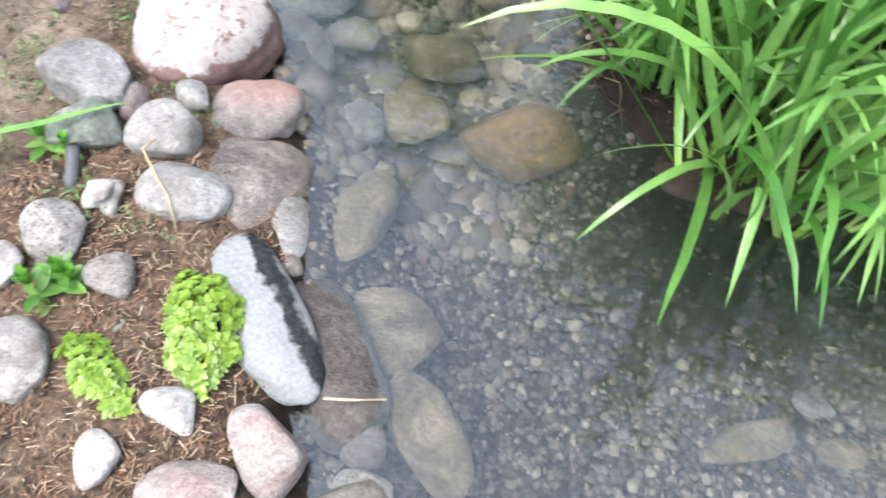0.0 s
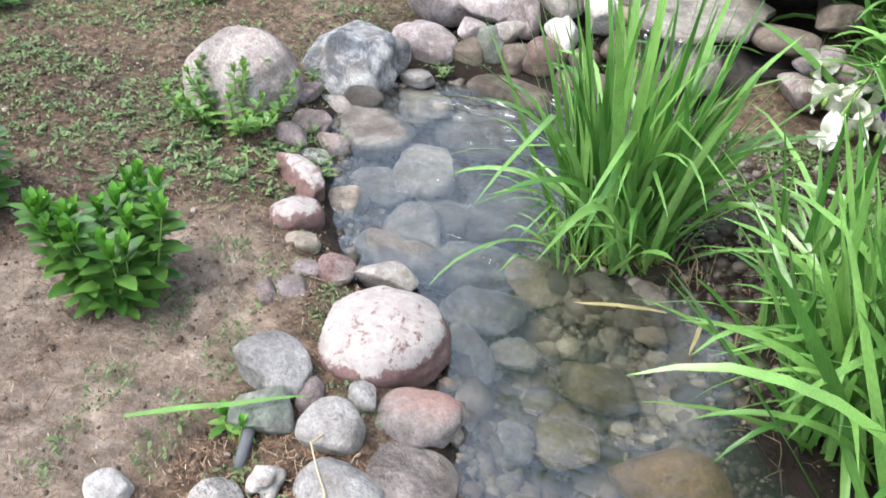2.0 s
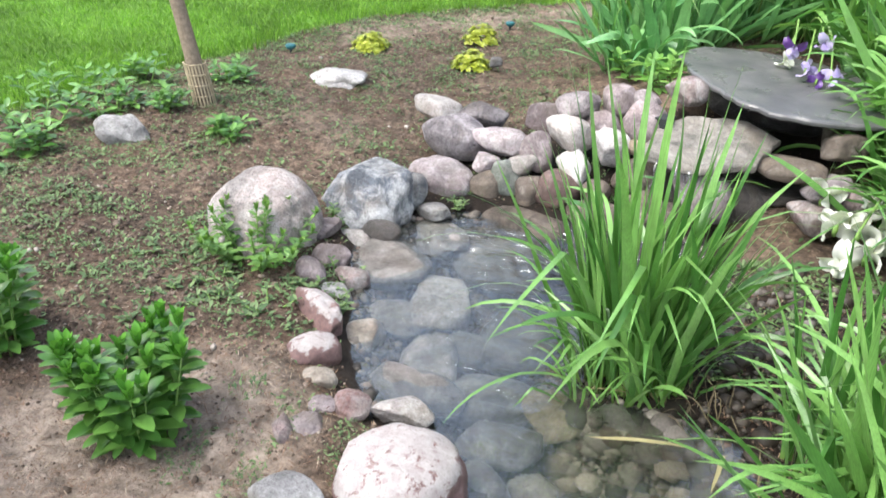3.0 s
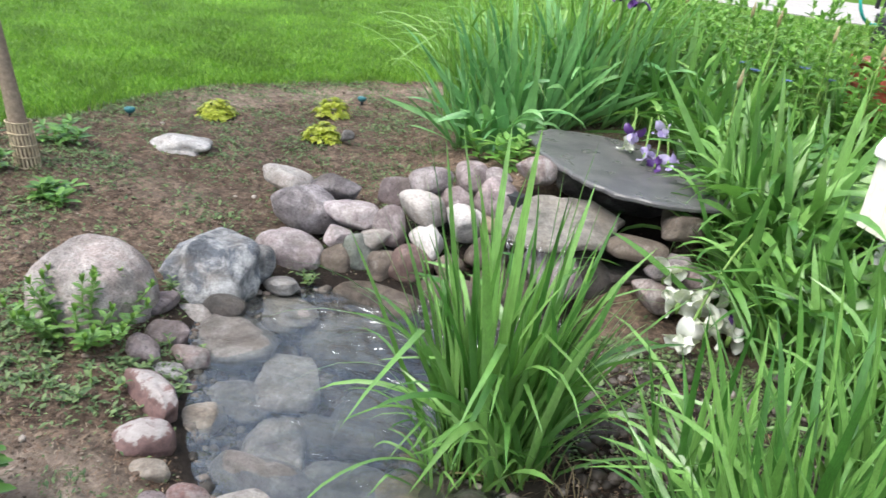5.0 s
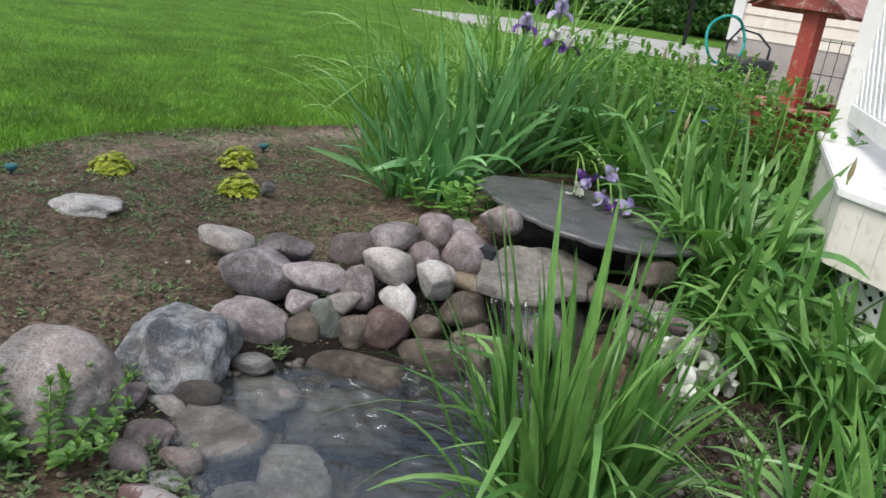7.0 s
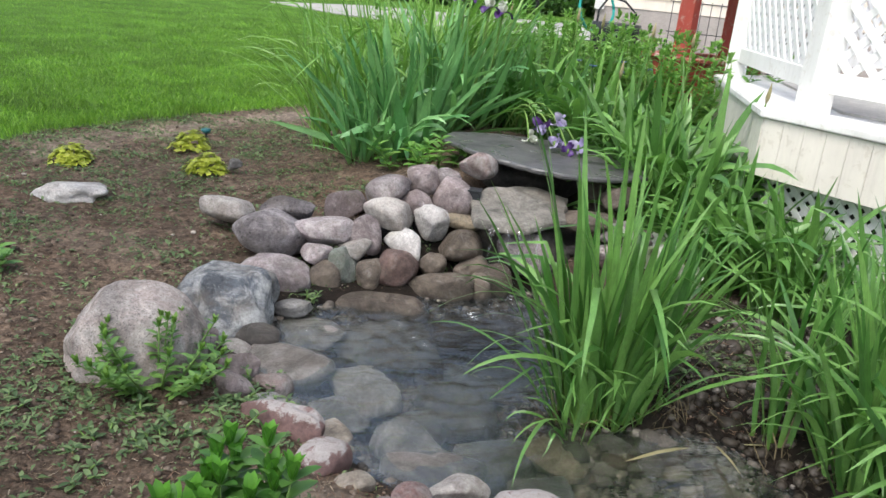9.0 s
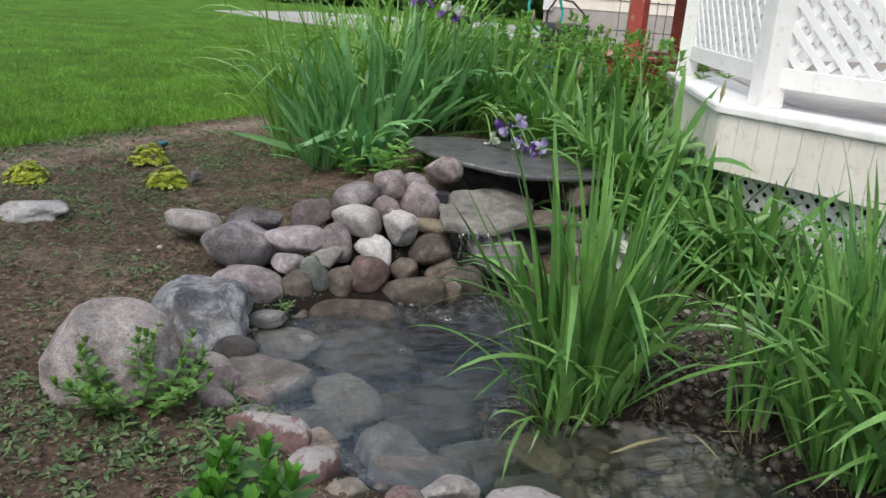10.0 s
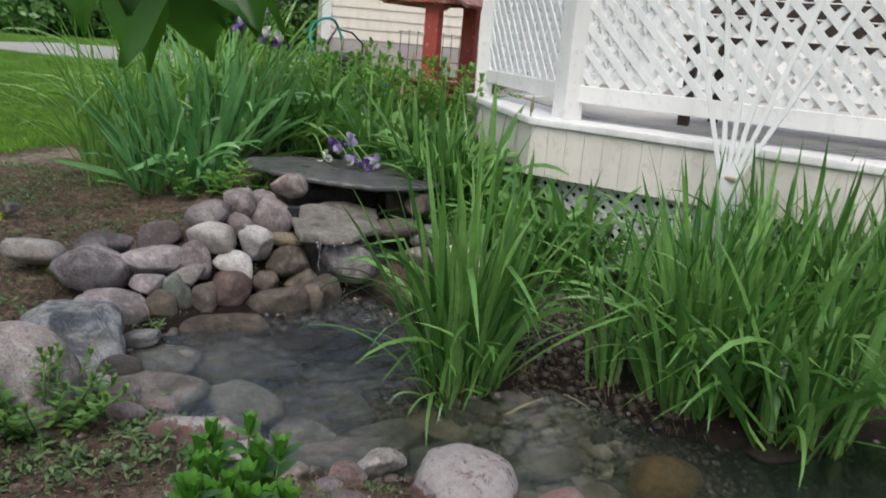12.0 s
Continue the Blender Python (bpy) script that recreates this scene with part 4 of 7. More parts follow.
rock("cobble", "mauve", (-0.371, 3.128, 0.180), (0.068, 0.077, 0.085), (-12, -38, -15), "dull mauve rounded cobble stacked beside the waterfall", "cobbles of the waterfall wall")
rock("cobble", "pinkgrey", (-0.584, 3.062, 0.120), (0.074, 0.058, 0.042), (-10, -3, -22), "pinkish grey rounded cobble stacked beside the waterfall", "cobbles of the waterfall wall")
rock("cobble", "pale", (-0.429, 3.079, 0.135), (0.078, 0.065, 0.051), (-10, -11, -21), "pale grey rounded cobble stacked beside the waterfall", "cobbles of the waterfall wall")
rock("cobble", "green", (-0.475, 3.026, 0.088), (0.056, 0.066, 0.077), (-10, -15, -20), "greenish grey rounded cobble stacked beside the waterfall", "cobbles of the waterfall wall")
rock("cobble", "brown", (-0.543, 2.989, 0.054), (0.065, 0.064, 0.063), (-10, 7, -24), "damp brown rounded cobble stacked beside the waterfall", "cobbles of the waterfall wall")
rock("cobble", "brown", (-0.376, 2.997, 0.061), (0.053, 0.061, 0.069), (-10, 5, -24), "damp brown rounded cobble stacked beside the waterfall", "cobbles of the waterfall wall")
rock("cobble", "redbrown", (-0.263, 3.023, 0.084), (0.084, 0.083, 0.081), (-10, 7, -24), "damp reddish brown rounded cobble stacked beside the waterfall", "cobbles of the waterfall wall")
rock("cobble", "brown", (-0.122, 3.031, 0.092), (0.063, 0.059, 0.055), (-10, 2, -23), "damp brown rounded cobble stacked beside the waterfall", "cobbles of the waterfall wall")
rock("cobble", "brown", (0.044, 3.026, 0.088), (0.073, 0.060, 0.048), (-10, -15, -20), "damp brown rounded cobble stacked beside the waterfall", "cobbles of the waterfall wall")
rock("cobble", "brown", (0.069, 2.956, 0.023), (0.055, 0.064, 0.072), (-10, -3, -22), "damp brown rounded cobble stacked beside the waterfall", "cobbles of the waterfall wall")
rock("cobble", "brown", (-0.102, 2.954, 0.022), (0.144, 0.075, 0.068), (-10, -9, -21), "damp brown rounded cobble stacked beside the waterfall", "cobbles of the waterfall wall")
rock("cobble", "pinkgrey", (-0.735, 2.97, 0.04), (0.138, 0.105, 0.1), (-10, 12, -25), "pinkish grey rounded cobble stacked beside the waterfall", "cobbles of the waterfall wall")
rock("cobble", "grey", (-0.684, 2.759, 0.015), (0.089, 0.063, 0.036), (-10, -19, -19), "grey rounded cobble stacked beside the waterfall", "cobbles of the waterfall wall")
rock("cobble", "brown", (-0.267, 2.850, 0.005), (0.083, 0.057, 0.031), (-10, -0, -23), "damp brown rounded cobble stacked beside the waterfall", "cobbles of the waterfall wall")
rock("cobble", "dark", (-0.794, 2.533, 0.020), (0.080, 0.060, 0.040), (-10, -3, -22), "wet black rounded cobble stacked beside the waterfall", "cobbles of the waterfall wall")
rock("cobble", "pinkgrey", (0.284, 3.079, 0.136), (0.122, 0.109, 0.096), (-10, -3, -22), "pinkish grey rounded cobble stacked beside the waterfall", "cobbles of the waterfall wall")
rock("fall_stone", "brown", (0.720, 3.200, 0.365), (0.085, 0.063, 0.050), (0, 0, 16), "damp brown stone below the slate slab", "stones round the fall")
rock("fall_stone", "brown", (0.560, 3.140, 0.265), (0.130, 0.080, 0.045), (0, 0, -27), "damp brown stone below the slate slab", "stones round the fall")
rock("fall_stone", "pinkgrey", (0.690, 3.100, 0.225), (0.100, 0.075, 0.055), (0, 0, 27), "pinkish grey stone below the slate slab", "stones round the fall")
rock("fall_stone", "mauve", (0.782, 3.120, 0.200), (0.091, 0.081, 0.049), (0, 0, 15), "dull mauve stone below the slate slab", "stones round the fall")
rock("fall_stone", "pink", (0.662, 3.039, 0.140), (0.094, 0.090, 0.063), (0, 0, 3), "pink and white granite stone below the slate slab", "stones round the fall")
rock("fall_stone", "slate", (1.060, 3.094, 0.140), (0.143, 0.090, 0.054), (0, 0, 25), "dark grey stone below the slate slab", "stones round the fall")
rock("fall_stone", "slate", (0.993, 3.170, 0.200), (0.110, 0.064, 0.039), (0, 0, 26), "dark grey stone below the slate slab", "stones round the fall")
rock("fall_stone", "slate", (1.130, 2.947, 0.120), (0.091, 0.053, 0.032), (0, 0, 24), "dark grey stone below the slate slab", "stones round the fall")


def slab(name, outline, top, thick, mat, label, tilt=(0, 0), seed=3):
    """A flat stone with an uneven broken edge."""
    r = random.Random(seed)
    pts = []
    for (ax, ay), (bx, by) in zip(outline, outline[1:] + outline[:1]):
        k = max(2, int(math.hypot(bx - ax, by - ay) / 0.04))
        for i in range(k):
            f = i / k
            pts.append((ax + (bx - ax) * f + r.uniform(-0.008, 0.008), ay + (by - ay) * f + r.uniform(-0.008, 0.008)))
    cx, cy = sum(p[0] for p in pts) / len(pts), sum(p[1] for p in pts) / len(pts)
    bm = bmesh.new()
    rings = []
    for inset, drop in ((0.94, 0.0), (0.985, 0.002), (1.0, 0.008), (1.0, thick * 0.7), (0.97, thick)):
        ring = []
        for x, y in pts:
            X, Y = cx + (x - cx) * inset, cy + (y - cy) * inset
            z = top - drop + (X - cx) * tilt[0] + (Y - cy) * tilt[1] + 0.006 * noise.noise(Vector((X * 5, Y * 5, seed)))
            ring.append(bm.verts.new((X - cx, Y - cy, z)))
        rings.append(ring)
    for a, b in zip(rings, rings[1:]):
        for i in range(len(pts)):
            j = (i + 1) % len(pts)
            bm.faces.new((a[i], b[i], b[j], a[j]))
    bm.faces.new(rings[0])
    bm.faces.new(rings[-1][::-1])
    bmesh.ops.triangulate(bm, faces=[f for f in bm.faces if len(f.verts) > 4])
    bmesh.ops.recalc_face_normals(bm, faces=bm.faces)
    me = bpy.data.meshes.new(name)
    bm.to_mesh(me)
    bm.free()
    me.materials.append(mat)
    ob = new(name, me)
    ob.matrix_basis = pose(cx, cy, 0)
    return tagged(ob, label, "stone slab")


slab("slate_slab", [(0.04, 3.82), (0.12, 3.98), (0.34, 4.04), (0.6, 3.97), (0.85, 3.78), (0.94, 3.52), (0.86, 3.24), (0.74, 3.19), (0.58, 3.15), (0.44, 3.18), (0.33, 3.26), (0.22, 3.4), (0.12, 3.56)],
     0.46, 0.026, M_SLATE, "broad dark slate slab roofing the head of the waterfall", (-0.02, 0.0), 4)
slab("spill_stone", [(0.04, 3.02), (0.05, 3.2), (0.16, 3.33), (0.38, 3.34), (0.5, 3.25), (0.43, 3.06), (0.25, 2.98)],
     0.318, 0.03, STONE["slate"], "grey flat spill stone of the waterfall, wet at its lip", (0.01, 0.24), 8)
# Lower flat stone is near-black to paint shade into the hollow.
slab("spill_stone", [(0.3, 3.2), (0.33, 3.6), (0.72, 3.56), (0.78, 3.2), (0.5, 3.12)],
     0.16, 0.04, STONE["dark"], "flat stone painted dark as shade under the slate slab", (0.02, 0.0), 11)
# added stones close the hollow under the slate and behind the fall, painted shade-dark
rock("hollow_stone", "dark", (0.5, 3.78, 0.3), (0.34, 0.2, 0.1), (0, 0, 10), "stone painted dark for the shade in the hollow under the slate")
rock("hollow_stone", "dark", (0.27, 3.16, 0.12), (0.24, 0.1, 0.16), (0, 0, 0), "wet stone painted dark for the shade behind the falling water")
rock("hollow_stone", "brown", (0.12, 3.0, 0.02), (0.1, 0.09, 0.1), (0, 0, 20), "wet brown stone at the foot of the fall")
rock("support_stone", "brown", (0.78, 3.42, 0.32), (0.1, 0.1, 0.1), (0, 0, 40), "mauve stone propping the slate slab")
rock("support_stone", "slate", (0.86, 3.6, 0.3), (0.1, 0.12, 0.13), (0, 0, 20), "dark stone propping the slate slab")

filter_box = thing("pump_box", (0.08, 3.235, 0.295), "small black plastic pump box among the cobbles", "pump box", rz=-20)
part("body", box_bm((-0.026, -0.03, -0.02), (0.026, 0.03, 0.062), 0.005), M_BLACK, filter_box)
part("lid", box_bm((-0.029, -0.033, 0.0625), (0.029, 0.033, 0.07), 0.002), M_BLACK, filter_box)

# the falling water: narrow curling threads from the lip
fall_ob = thing("waterfall", (0.17, 2.98, 0.0), "thin threads of clear water falling over the spill stone", "waterfall", kind="structure")
for k, (x, w) in enumerate(((-0.075, 0.012), (-0.06, 0.005), (-0.04, 0.007), (-0.012, 0.004), (0.0, 0.009), (0.03, 0.005), (0.045, 0.013), (0.06, 0.004), (0.085, 0.006), (0.12, 0.009), (0.135, 0.004))):
    vs, fs = [], []
    steps = 14
    for i in range(steps + 1):
        s = i / steps
        z = 0.275 - 0.287 * s * s
        y = 0.03 - 0.1 * s
        ww = w * (1 - 0.45 * s) * (1 + 0.2 * math.sin(9 * s + k))
        dx = 0.009 * s * math.sin(7 * s + 2 * k) + 0.004 * math.sin(19 * s + 5 * k)
        vs += [(x + dx - ww / 2, y, z), (x + dx, y - 0.006, z), (x + dx + ww / 2, y, z)]
    for i in range(steps):
        a = 3 * i
        fs += [(a, a + 1, a + 4, a + 3), (a + 1, a + 2, a + 5, a + 4)]
    part_mesh("thread", mesh_from("thread", vs, fs, M_FALL), fall_ob)


# ---- leaves ----
def blade_mesh(name, length, width, lean, bend, power, twist, mat, kink=0.0, seed=0, segs=8):
    """A folded sword leaf that leaves the ground at lean degrees from upright and bends over by bend degrees."""
    r = random.Random(seed)
    vs, fs = [], []
    p = Vector((0, 0, 0))
    step = length / segs
    for i in range(segs + 1):
        s = i / segs
        a = lean + bend * s ** power
        if kink and s > kink:
            a += 75
        a = radians(a)
        d = Vector((math.sin(a), 0, math.cos(a)))
        w = width * (0.55 + 0.45 * min(1, s * 3.5)) * max(0.0, 1 - s ** 3.0) ** 0.75 * 0.5
        t = radians(twist * s)
        side = Vector((0, math.cos(t), 0)) + Vector((math.cos(a), 0, -math.sin(a))) * math.sin(t)
        n = d.cross(side)
        if i == segs:
            vs.append(p.copy())
        else:
            vs += [p - side * w + n * w * 0.18, p.copy(), p + side * w + n * w * 0.18]
        p = p + d * step + Vector((0, r.uniform(-1, 1) * 0.004, 0))
    for i in range(segs - 1):
        a = 3 * i
        fs += [(a, a + 1, a + 4, a + 3), (a + 1, a + 2, a + 5, a + 4)]
    a, tip = 3 * (segs - 1), 3 * segs
    fs += [(a, a + 1, tip), (a + 1, a + 2, tip)]
    return mesh_from(name, vs, fs, mat)


def blade_set(mat, length, width, kinds, seed):
    """Meshes of one sort of leaf; kinds: how many stand up, arch over, and hang broken."""
    r = random.Random(seed)
    out = {"up": [], "arch": [], "bent": []}
    for k in range(kinds[0]):
        out["up"].append(blade_mesh("leaf", length * r.uniform(0.75, 1.12), width * r.uniform(0.75, 1.2), r.uniform(0, 5), r.uniform(3, 34), r.uniform(1.4, 2.6), r.uniform(-80, 80), mat, 0, seed + k))
    for k in range(kinds[1]):
        out["arch"].append(blade_mesh("leaf", length * r.uniform(0.75, 1.1), width * r.uniform(0.7, 1.1), r.uniform(4, 12), r.uniform(70, 140), r.uniform(1.2, 2.2), r.uniform(-60, 60), mat, 0, seed + 50 + k, 10))
    for k in range(kinds[2]):
        out["bent"].append(blade_mesh("leaf", length * r.uniform(0.75, 1.05), width * r.uniform(0.8, 1.1), r.uniform(2, 10), r.uniform(15, 40), 1.5, r.uniform(-40, 40), mat, r.uniform(0.45, 0.7), seed + 90 + k, 9))
    return out


IRIS = blade_set(M_IRIS, 0.86, 0.025, (14, 12, 6), 11)
IRIS_WIDE = blade_set(M_IRIS, 0.74, 0.024, (12, 12, 7), 211)
GREY_IRIS = blade_set(M_IRIS_GREY, 0.72, 0.042, (14, 8, 2), 411)
GREY_LOW = blade_set(M_IRIS_GREY, 0.42, 0.056, (3, 8, 2), 441)
TALL = blade_set(M_FEATHER, 1.14, 0.017, (8, 12, 3), 511)
LILY = blade_set(M_LILY, 0.62, 0.04, (5, 10, 3), 611)
DROOP = blade_set(M_IRIS, 0.46, 0.013, (3, 9, 4), 711)
MINI = blade_set(M_IRIS, 0.22, 0.012, (4, 6, 2), 811)


def clump(name, label, place, spread, count, sets, shares, seed, splay=22, scale=(0.85, 1.1), category="iris", group="", toward=None):
    """A clump of sword leaves: shares of upright, arching and broken ones."""
    r = random.Random(seed)
    base = thing(name, (place[0], place[1], gz(*place[:2]) if len(place) < 3 else place[2]), label, category, group)
    kinds = ["up"] * int(100 * shares[0]) + ["arch"] * int(100 * shares[1]) + ["bent"] * int(100 * shares[2])
    for _ in range(count):
        a, q = r.uniform(0, 2 * math.pi), math.sqrt(r.random())
        x, y = math.cos(a) * q * spread[0], math.sin(a) * q * spread[1]
        out = math.degrees(math.atan2(y, x)) + r.gauss(0, 45)
        if toward is not None and r.random() < 0.22:
            out = toward + r.gauss(0, 35)
        kind = r.choice(kinds)
        tilt = abs(r.gauss(0, 1)) * splay * (0.3 + 0.7 * q) * (0.8 if kind == "up" else 0.6)
        s = r.uniform(*scale)
        z = gz(place[0] + x, place[1] + y) - gz(*place[:2]) if len(place) < 3 else 0
        m = pose(x, y, max(z, -0.12) - 0.015, 0, 0, out) @ pose(0, 0, 0, 0, tilt, 0) @ pose(0, 0, 0, 0, 0, r.gauss(0, 40)) @ Matrix.Diagonal((s, s, s, 1))
        part_mesh("leaf", r.choice(sets[kind]), base, m)
    return base


clump("iris_clump", "tall bright green iris clump rooted in the pond edge", (0.21, 2.02, -0.01), (0.14, 0.09), 175, IRIS, (0.72, 0.21, 0.07), 21, 16, (0.58, 1.06))
clump("iris_skirt", "thin drooping outer leaves round the foot of the irises", (0.2, 1.99, -0.005), (0.16, 0.09), 46, DROOP, (0.1, 0.75, 0.15), 28, 36, (0.7, 1.2), toward=215)
clump("iris_clump", "bright green iris clump leaning over the water", (0.79, 1.58, 0.0), (0.1, 0.14), 128, IRIS_WIDE, (0.6, 0.29, 0.11), 22, 27, (0.82, 1.06), toward=190)
clump("iris_clump", "dense green iris clump among many on the bank", (0.95, 1.56, 0.02), (0.17, 0.2), 138, IRIS_WIDE, (0.6, 0.31, 0.09), 23, 28, (0.82, 1.06), toward=210)
clump("iris_clump", "dense green iris clump among many on the bank", (1.22, 1.9), (0.18, 0.16), 130, IRIS, (0.62, 0.33, 0.05), 24, 20, (0.68, 0.94))
clump("iris_clump", "thin upright iris clump at the muddy water's edge", (0.655, 1.8, 0.0), (0.06, 0.05), 20, IRIS, (0.85, 0.12, 0.03), 25, 12, scale=(0.6, 0.88))
clump("iris_clump", "dense green iris clump close to the deck", (1.58, 1.82), (0.17, 0.17), 120, IRIS, (0.66, 0.29, 0.05), 29, 22, (0.72, 0.98))
clump("iris_clump", "dense green iris clump close to the deck", (1.74, 1.36), (0.17, 0.17), 120, IRIS, (0.66, 0.29, 0.05), 39, 22, (0.72, 1.0))
clump("iris_clump", "green iris clump drooping over dark water", (1.0, 1.24, 0.0), (0.2, 0.1), 74, IRIS_WIDE, (0.3, 0.5, 0.2), 26, 34, toward=240)
clump("iris_clump", "green iris clump drooping over dark water", (1.4, 1.45), (0.2, 0.2), 110, IRIS_WIDE, (0.5, 0.42, 0.08), 27, 28, (0.82, 1.08))
clump("bearded_iris_clump", "large grey-green bearded iris clump behind the slate", (0.0, 4.42), (0.3, 0.14), 120, GREY_IRIS, (0.84, 0.14, 0.02), 31, 42, (0.7, 1.1))
clump("bearded_iris_clump", "large grey-green bearded iris clump behind the slate", (0.34, 4.55), (0.24, 0.14), 95, GREY_IRIS, (0.84, 0.14, 0.02), 32, 38, (0.75, 1.1))
clump("bearded_iris_clump", "grey-green bearded iris fan spreading over bare soil", (-0.26, 4.28), (0.12, 0.1), 46, GREY_IRIS, (0.8, 0.18, 0.02), 37, 44, (0.5, 0.85), toward=200)
clump("bearded_iris_offset", "low grey-green iris leaves arching over the soil", (-0.12, 4.12), (0.16, 0.07), 26, GREY_LOW, (0.2, 0.72, 0.08), 38, 40, (0.7, 1.1), toward=215)
clump("tall_grass_clump", "feathery arching light green clump behind the irises", (0.0, 4.85), (0.34, 0.2), 200, TALL, (0.42, 0.55, 0.03), 33, 24, (0.75, 1.05), "ornamental grass")
clump("tall_grass_clump", "feathery arching light green clump beside the irises", (-0.36, 4.72), (0.16, 0.16), 120, TALL, (0.4, 0.57, 0.03), 36, 26, (0.65, 0.92), "ornamental grass")
clump("tall_grass_clump", "tall arching light green clump behind the irises", (0.36, 5.1), (0.25, 0.2), 150, TALL, (0.42, 0.55, 0.03), 34, 24, (0.78, 1.04), "ornamental grass")
for k, (x, y, n, sc) in enumerate(((1.0, 3.5, 90, 1.0), (0.98, 3.3, 60, 0.8), (1.18, 3.25, 70, 0.75), (0.9, 4.0, 90, 0.95), (1.22, 3.8, 100, 1.0), (1.4, 4.2, 90, 1.0), (1.05, 4.35, 90, 1.0), (1.1, 2.9, 95, 0.88), (0.72, 4.5, 80, 0.95), (1.2, 2.6, 70, 0.68), (1.3, 3.0, 50, 0.6), (1.55, 4.55, 90, 1.05), (1.7, 4.75, 90, 1.1), (1.13, 3.32, 60, 1.15), (1.0, 3.08, 50, 1.05), (1.28, 2.75, 50, 0.95))):
    clump("daylily_clump", "arching green daylily foliage beside the deck", (x, y), (0.14, 0.14), n, LILY, (0.28, 0.66, 0.06), 51 + k, 26, (0.85 * sc, 1.1 * sc), "daylily", "daylilies beside the deck")
for k, (x, y, n) in enumerate(((0.1, 1.9, 16), (0.33, 1.97, 10))):
    clump("iris_offset", "short spreading iris offsets at the waterline", (x, y, -0.005), (0.07, 0.05), n, MINI, (0.3, 0.55, 0.15), 71 + k, 35, (0.8, 1.5), "iris")

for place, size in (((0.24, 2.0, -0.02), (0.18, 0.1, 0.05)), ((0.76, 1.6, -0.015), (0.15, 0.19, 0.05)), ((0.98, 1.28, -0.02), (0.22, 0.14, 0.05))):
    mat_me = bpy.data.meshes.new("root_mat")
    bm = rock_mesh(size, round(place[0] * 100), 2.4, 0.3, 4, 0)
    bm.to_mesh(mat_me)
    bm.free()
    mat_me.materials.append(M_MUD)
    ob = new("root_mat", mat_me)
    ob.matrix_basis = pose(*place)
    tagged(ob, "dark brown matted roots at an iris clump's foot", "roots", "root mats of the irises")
ROOTS = blade_set(M_ROOT, 0.17, 0.004, (2, 8, 5), 911)
for k, (x, y, n) in enumerate(((0.3, 2.0, 34), (0.12, 1.98, 28), (0.46, 1.92, 14), (0.64, 1.66, 34), (0.72, 1.46, 26))):
    clump("dead_leaves", "matted brown roots and dead leaves at the iris feet", (x, y, 0.0), (0.09, 0.07), n, ROOTS, (0.1, 0.6, 0.3), 171 + k, 62, (0.5, 1.2), "dead leaves")


# ---- leafy plants ----
def leaf_into(vs, fs, base, d, up, length, width, cup=0.18, droop=0.2):
    """A pointed oval leaf with a folded midrib."""
    d, up = d.normalized(), up.normalized()
    side = d.cross(up).normalized()
    n0 = len(vs)
    prof = ((0.0, 0.12), (0.28, 0.85), (0.6, 1.0), (0.86, 0.6), (1.0, 0.0))
    for s, w in prof:
        c = base + d * (length * s) - up * (length * droop * s * s)
        if w == 0.0:
            vs.append(c)
        else:
            vs += [c - side * width * w / 2 + up * width * cup * w, c, c + side * width * w / 2 + up * width * cup * w]
    for i in range(3):
        a = n0 + 3 * i
        fs += [(a, a + 1, a + 4, a + 3), (a + 1, a + 2, a + 5, a + 4)]
    a, tip = n0 + 9, n0 + 12
    fs += [(a, a + 1, tip), (a + 1, a + 2, tip)]


def leafy_plant(name, label, place, height, stems, spread, leaf, seed, mats, category="plant", top=True, rows=7, lean=14, z=None, low=0.12):
    r = random.Random(seed)
    base = thing(name, (place[0], place[1], gz(*place) if z is None else z), label, category)
    for _ in range(stems):
        tops = ([], [])
        a, q = r.uniform(0, 2 * math.pi), math.sqrt(r.random())
        foot = Vector((math.cos(a) * q * spread, math.sin(a) * q * spread, -0.01))
        t = radians(lean * q + r.uniform(0, 5))
        d = Vector((math.cos(a) * math.sin(t), math.sin(a) * math.sin(t), math.cos(t)))
        h = height * r.uniform(0.7, 1.05)
        vs, fs = [], []
        part("stem", tube_bm([foot, foot + d * h * 0.5, foot + d * h * 0.98], [0.0035, 0.003, 0.0018], 5), M_STEM, base)
        turn = r.uniform(0, 360)
        for k in range(rows):
            s = low + (0.95 - low) * k / (rows - 1)
            size = leaf * (0.75 + 0.4 * math.sin(math.pi * min(1, s * 1.05))) * r.uniform(0.8, 1.15)
            for m in range(2 if s < 0.85 else 3):
                b = radians(turn + k * 90 + m * (180 if s < 0.85 else 120) + r.uniform(-15, 15))
                rise = 0.15 + 0.55 * s + r.uniform(-0.15, 0.15)
                out = Vector((math.cos(b), math.sin(b), rise))
                up = Vector((-math.cos(b) * rise, -math.sin(b) * rise, 1))
                leaf_into(vs, fs, foot + d * h * s, out, up, size, size * 0.44)
        part_mesh("foliage", mesh_from("foliage", vs, fs, mats[0]), base)
        if top:
            for m in range(6):
                b = radians(m * 60 + r.uniform(-15, 15))
                out = Vector((math.cos(b) * 0.45, math.sin(b) * 0.45, 1)) + d * 0.5
                leaf_into(tops[0], tops[1], foot + d * h * 0.96, out, Vector((-math.cos(b), -math.sin(b), 0.4)), leaf * r.uniform(0.6, 0.95), leaf * 0.32, droop=0.05)
            part_mesh("shoot_tip", mesh_from("shoot_tip", tops[0], tops[1], mats[1]), base, label="fresh light green shoot tip")["kind"] = "stuff"
    return base


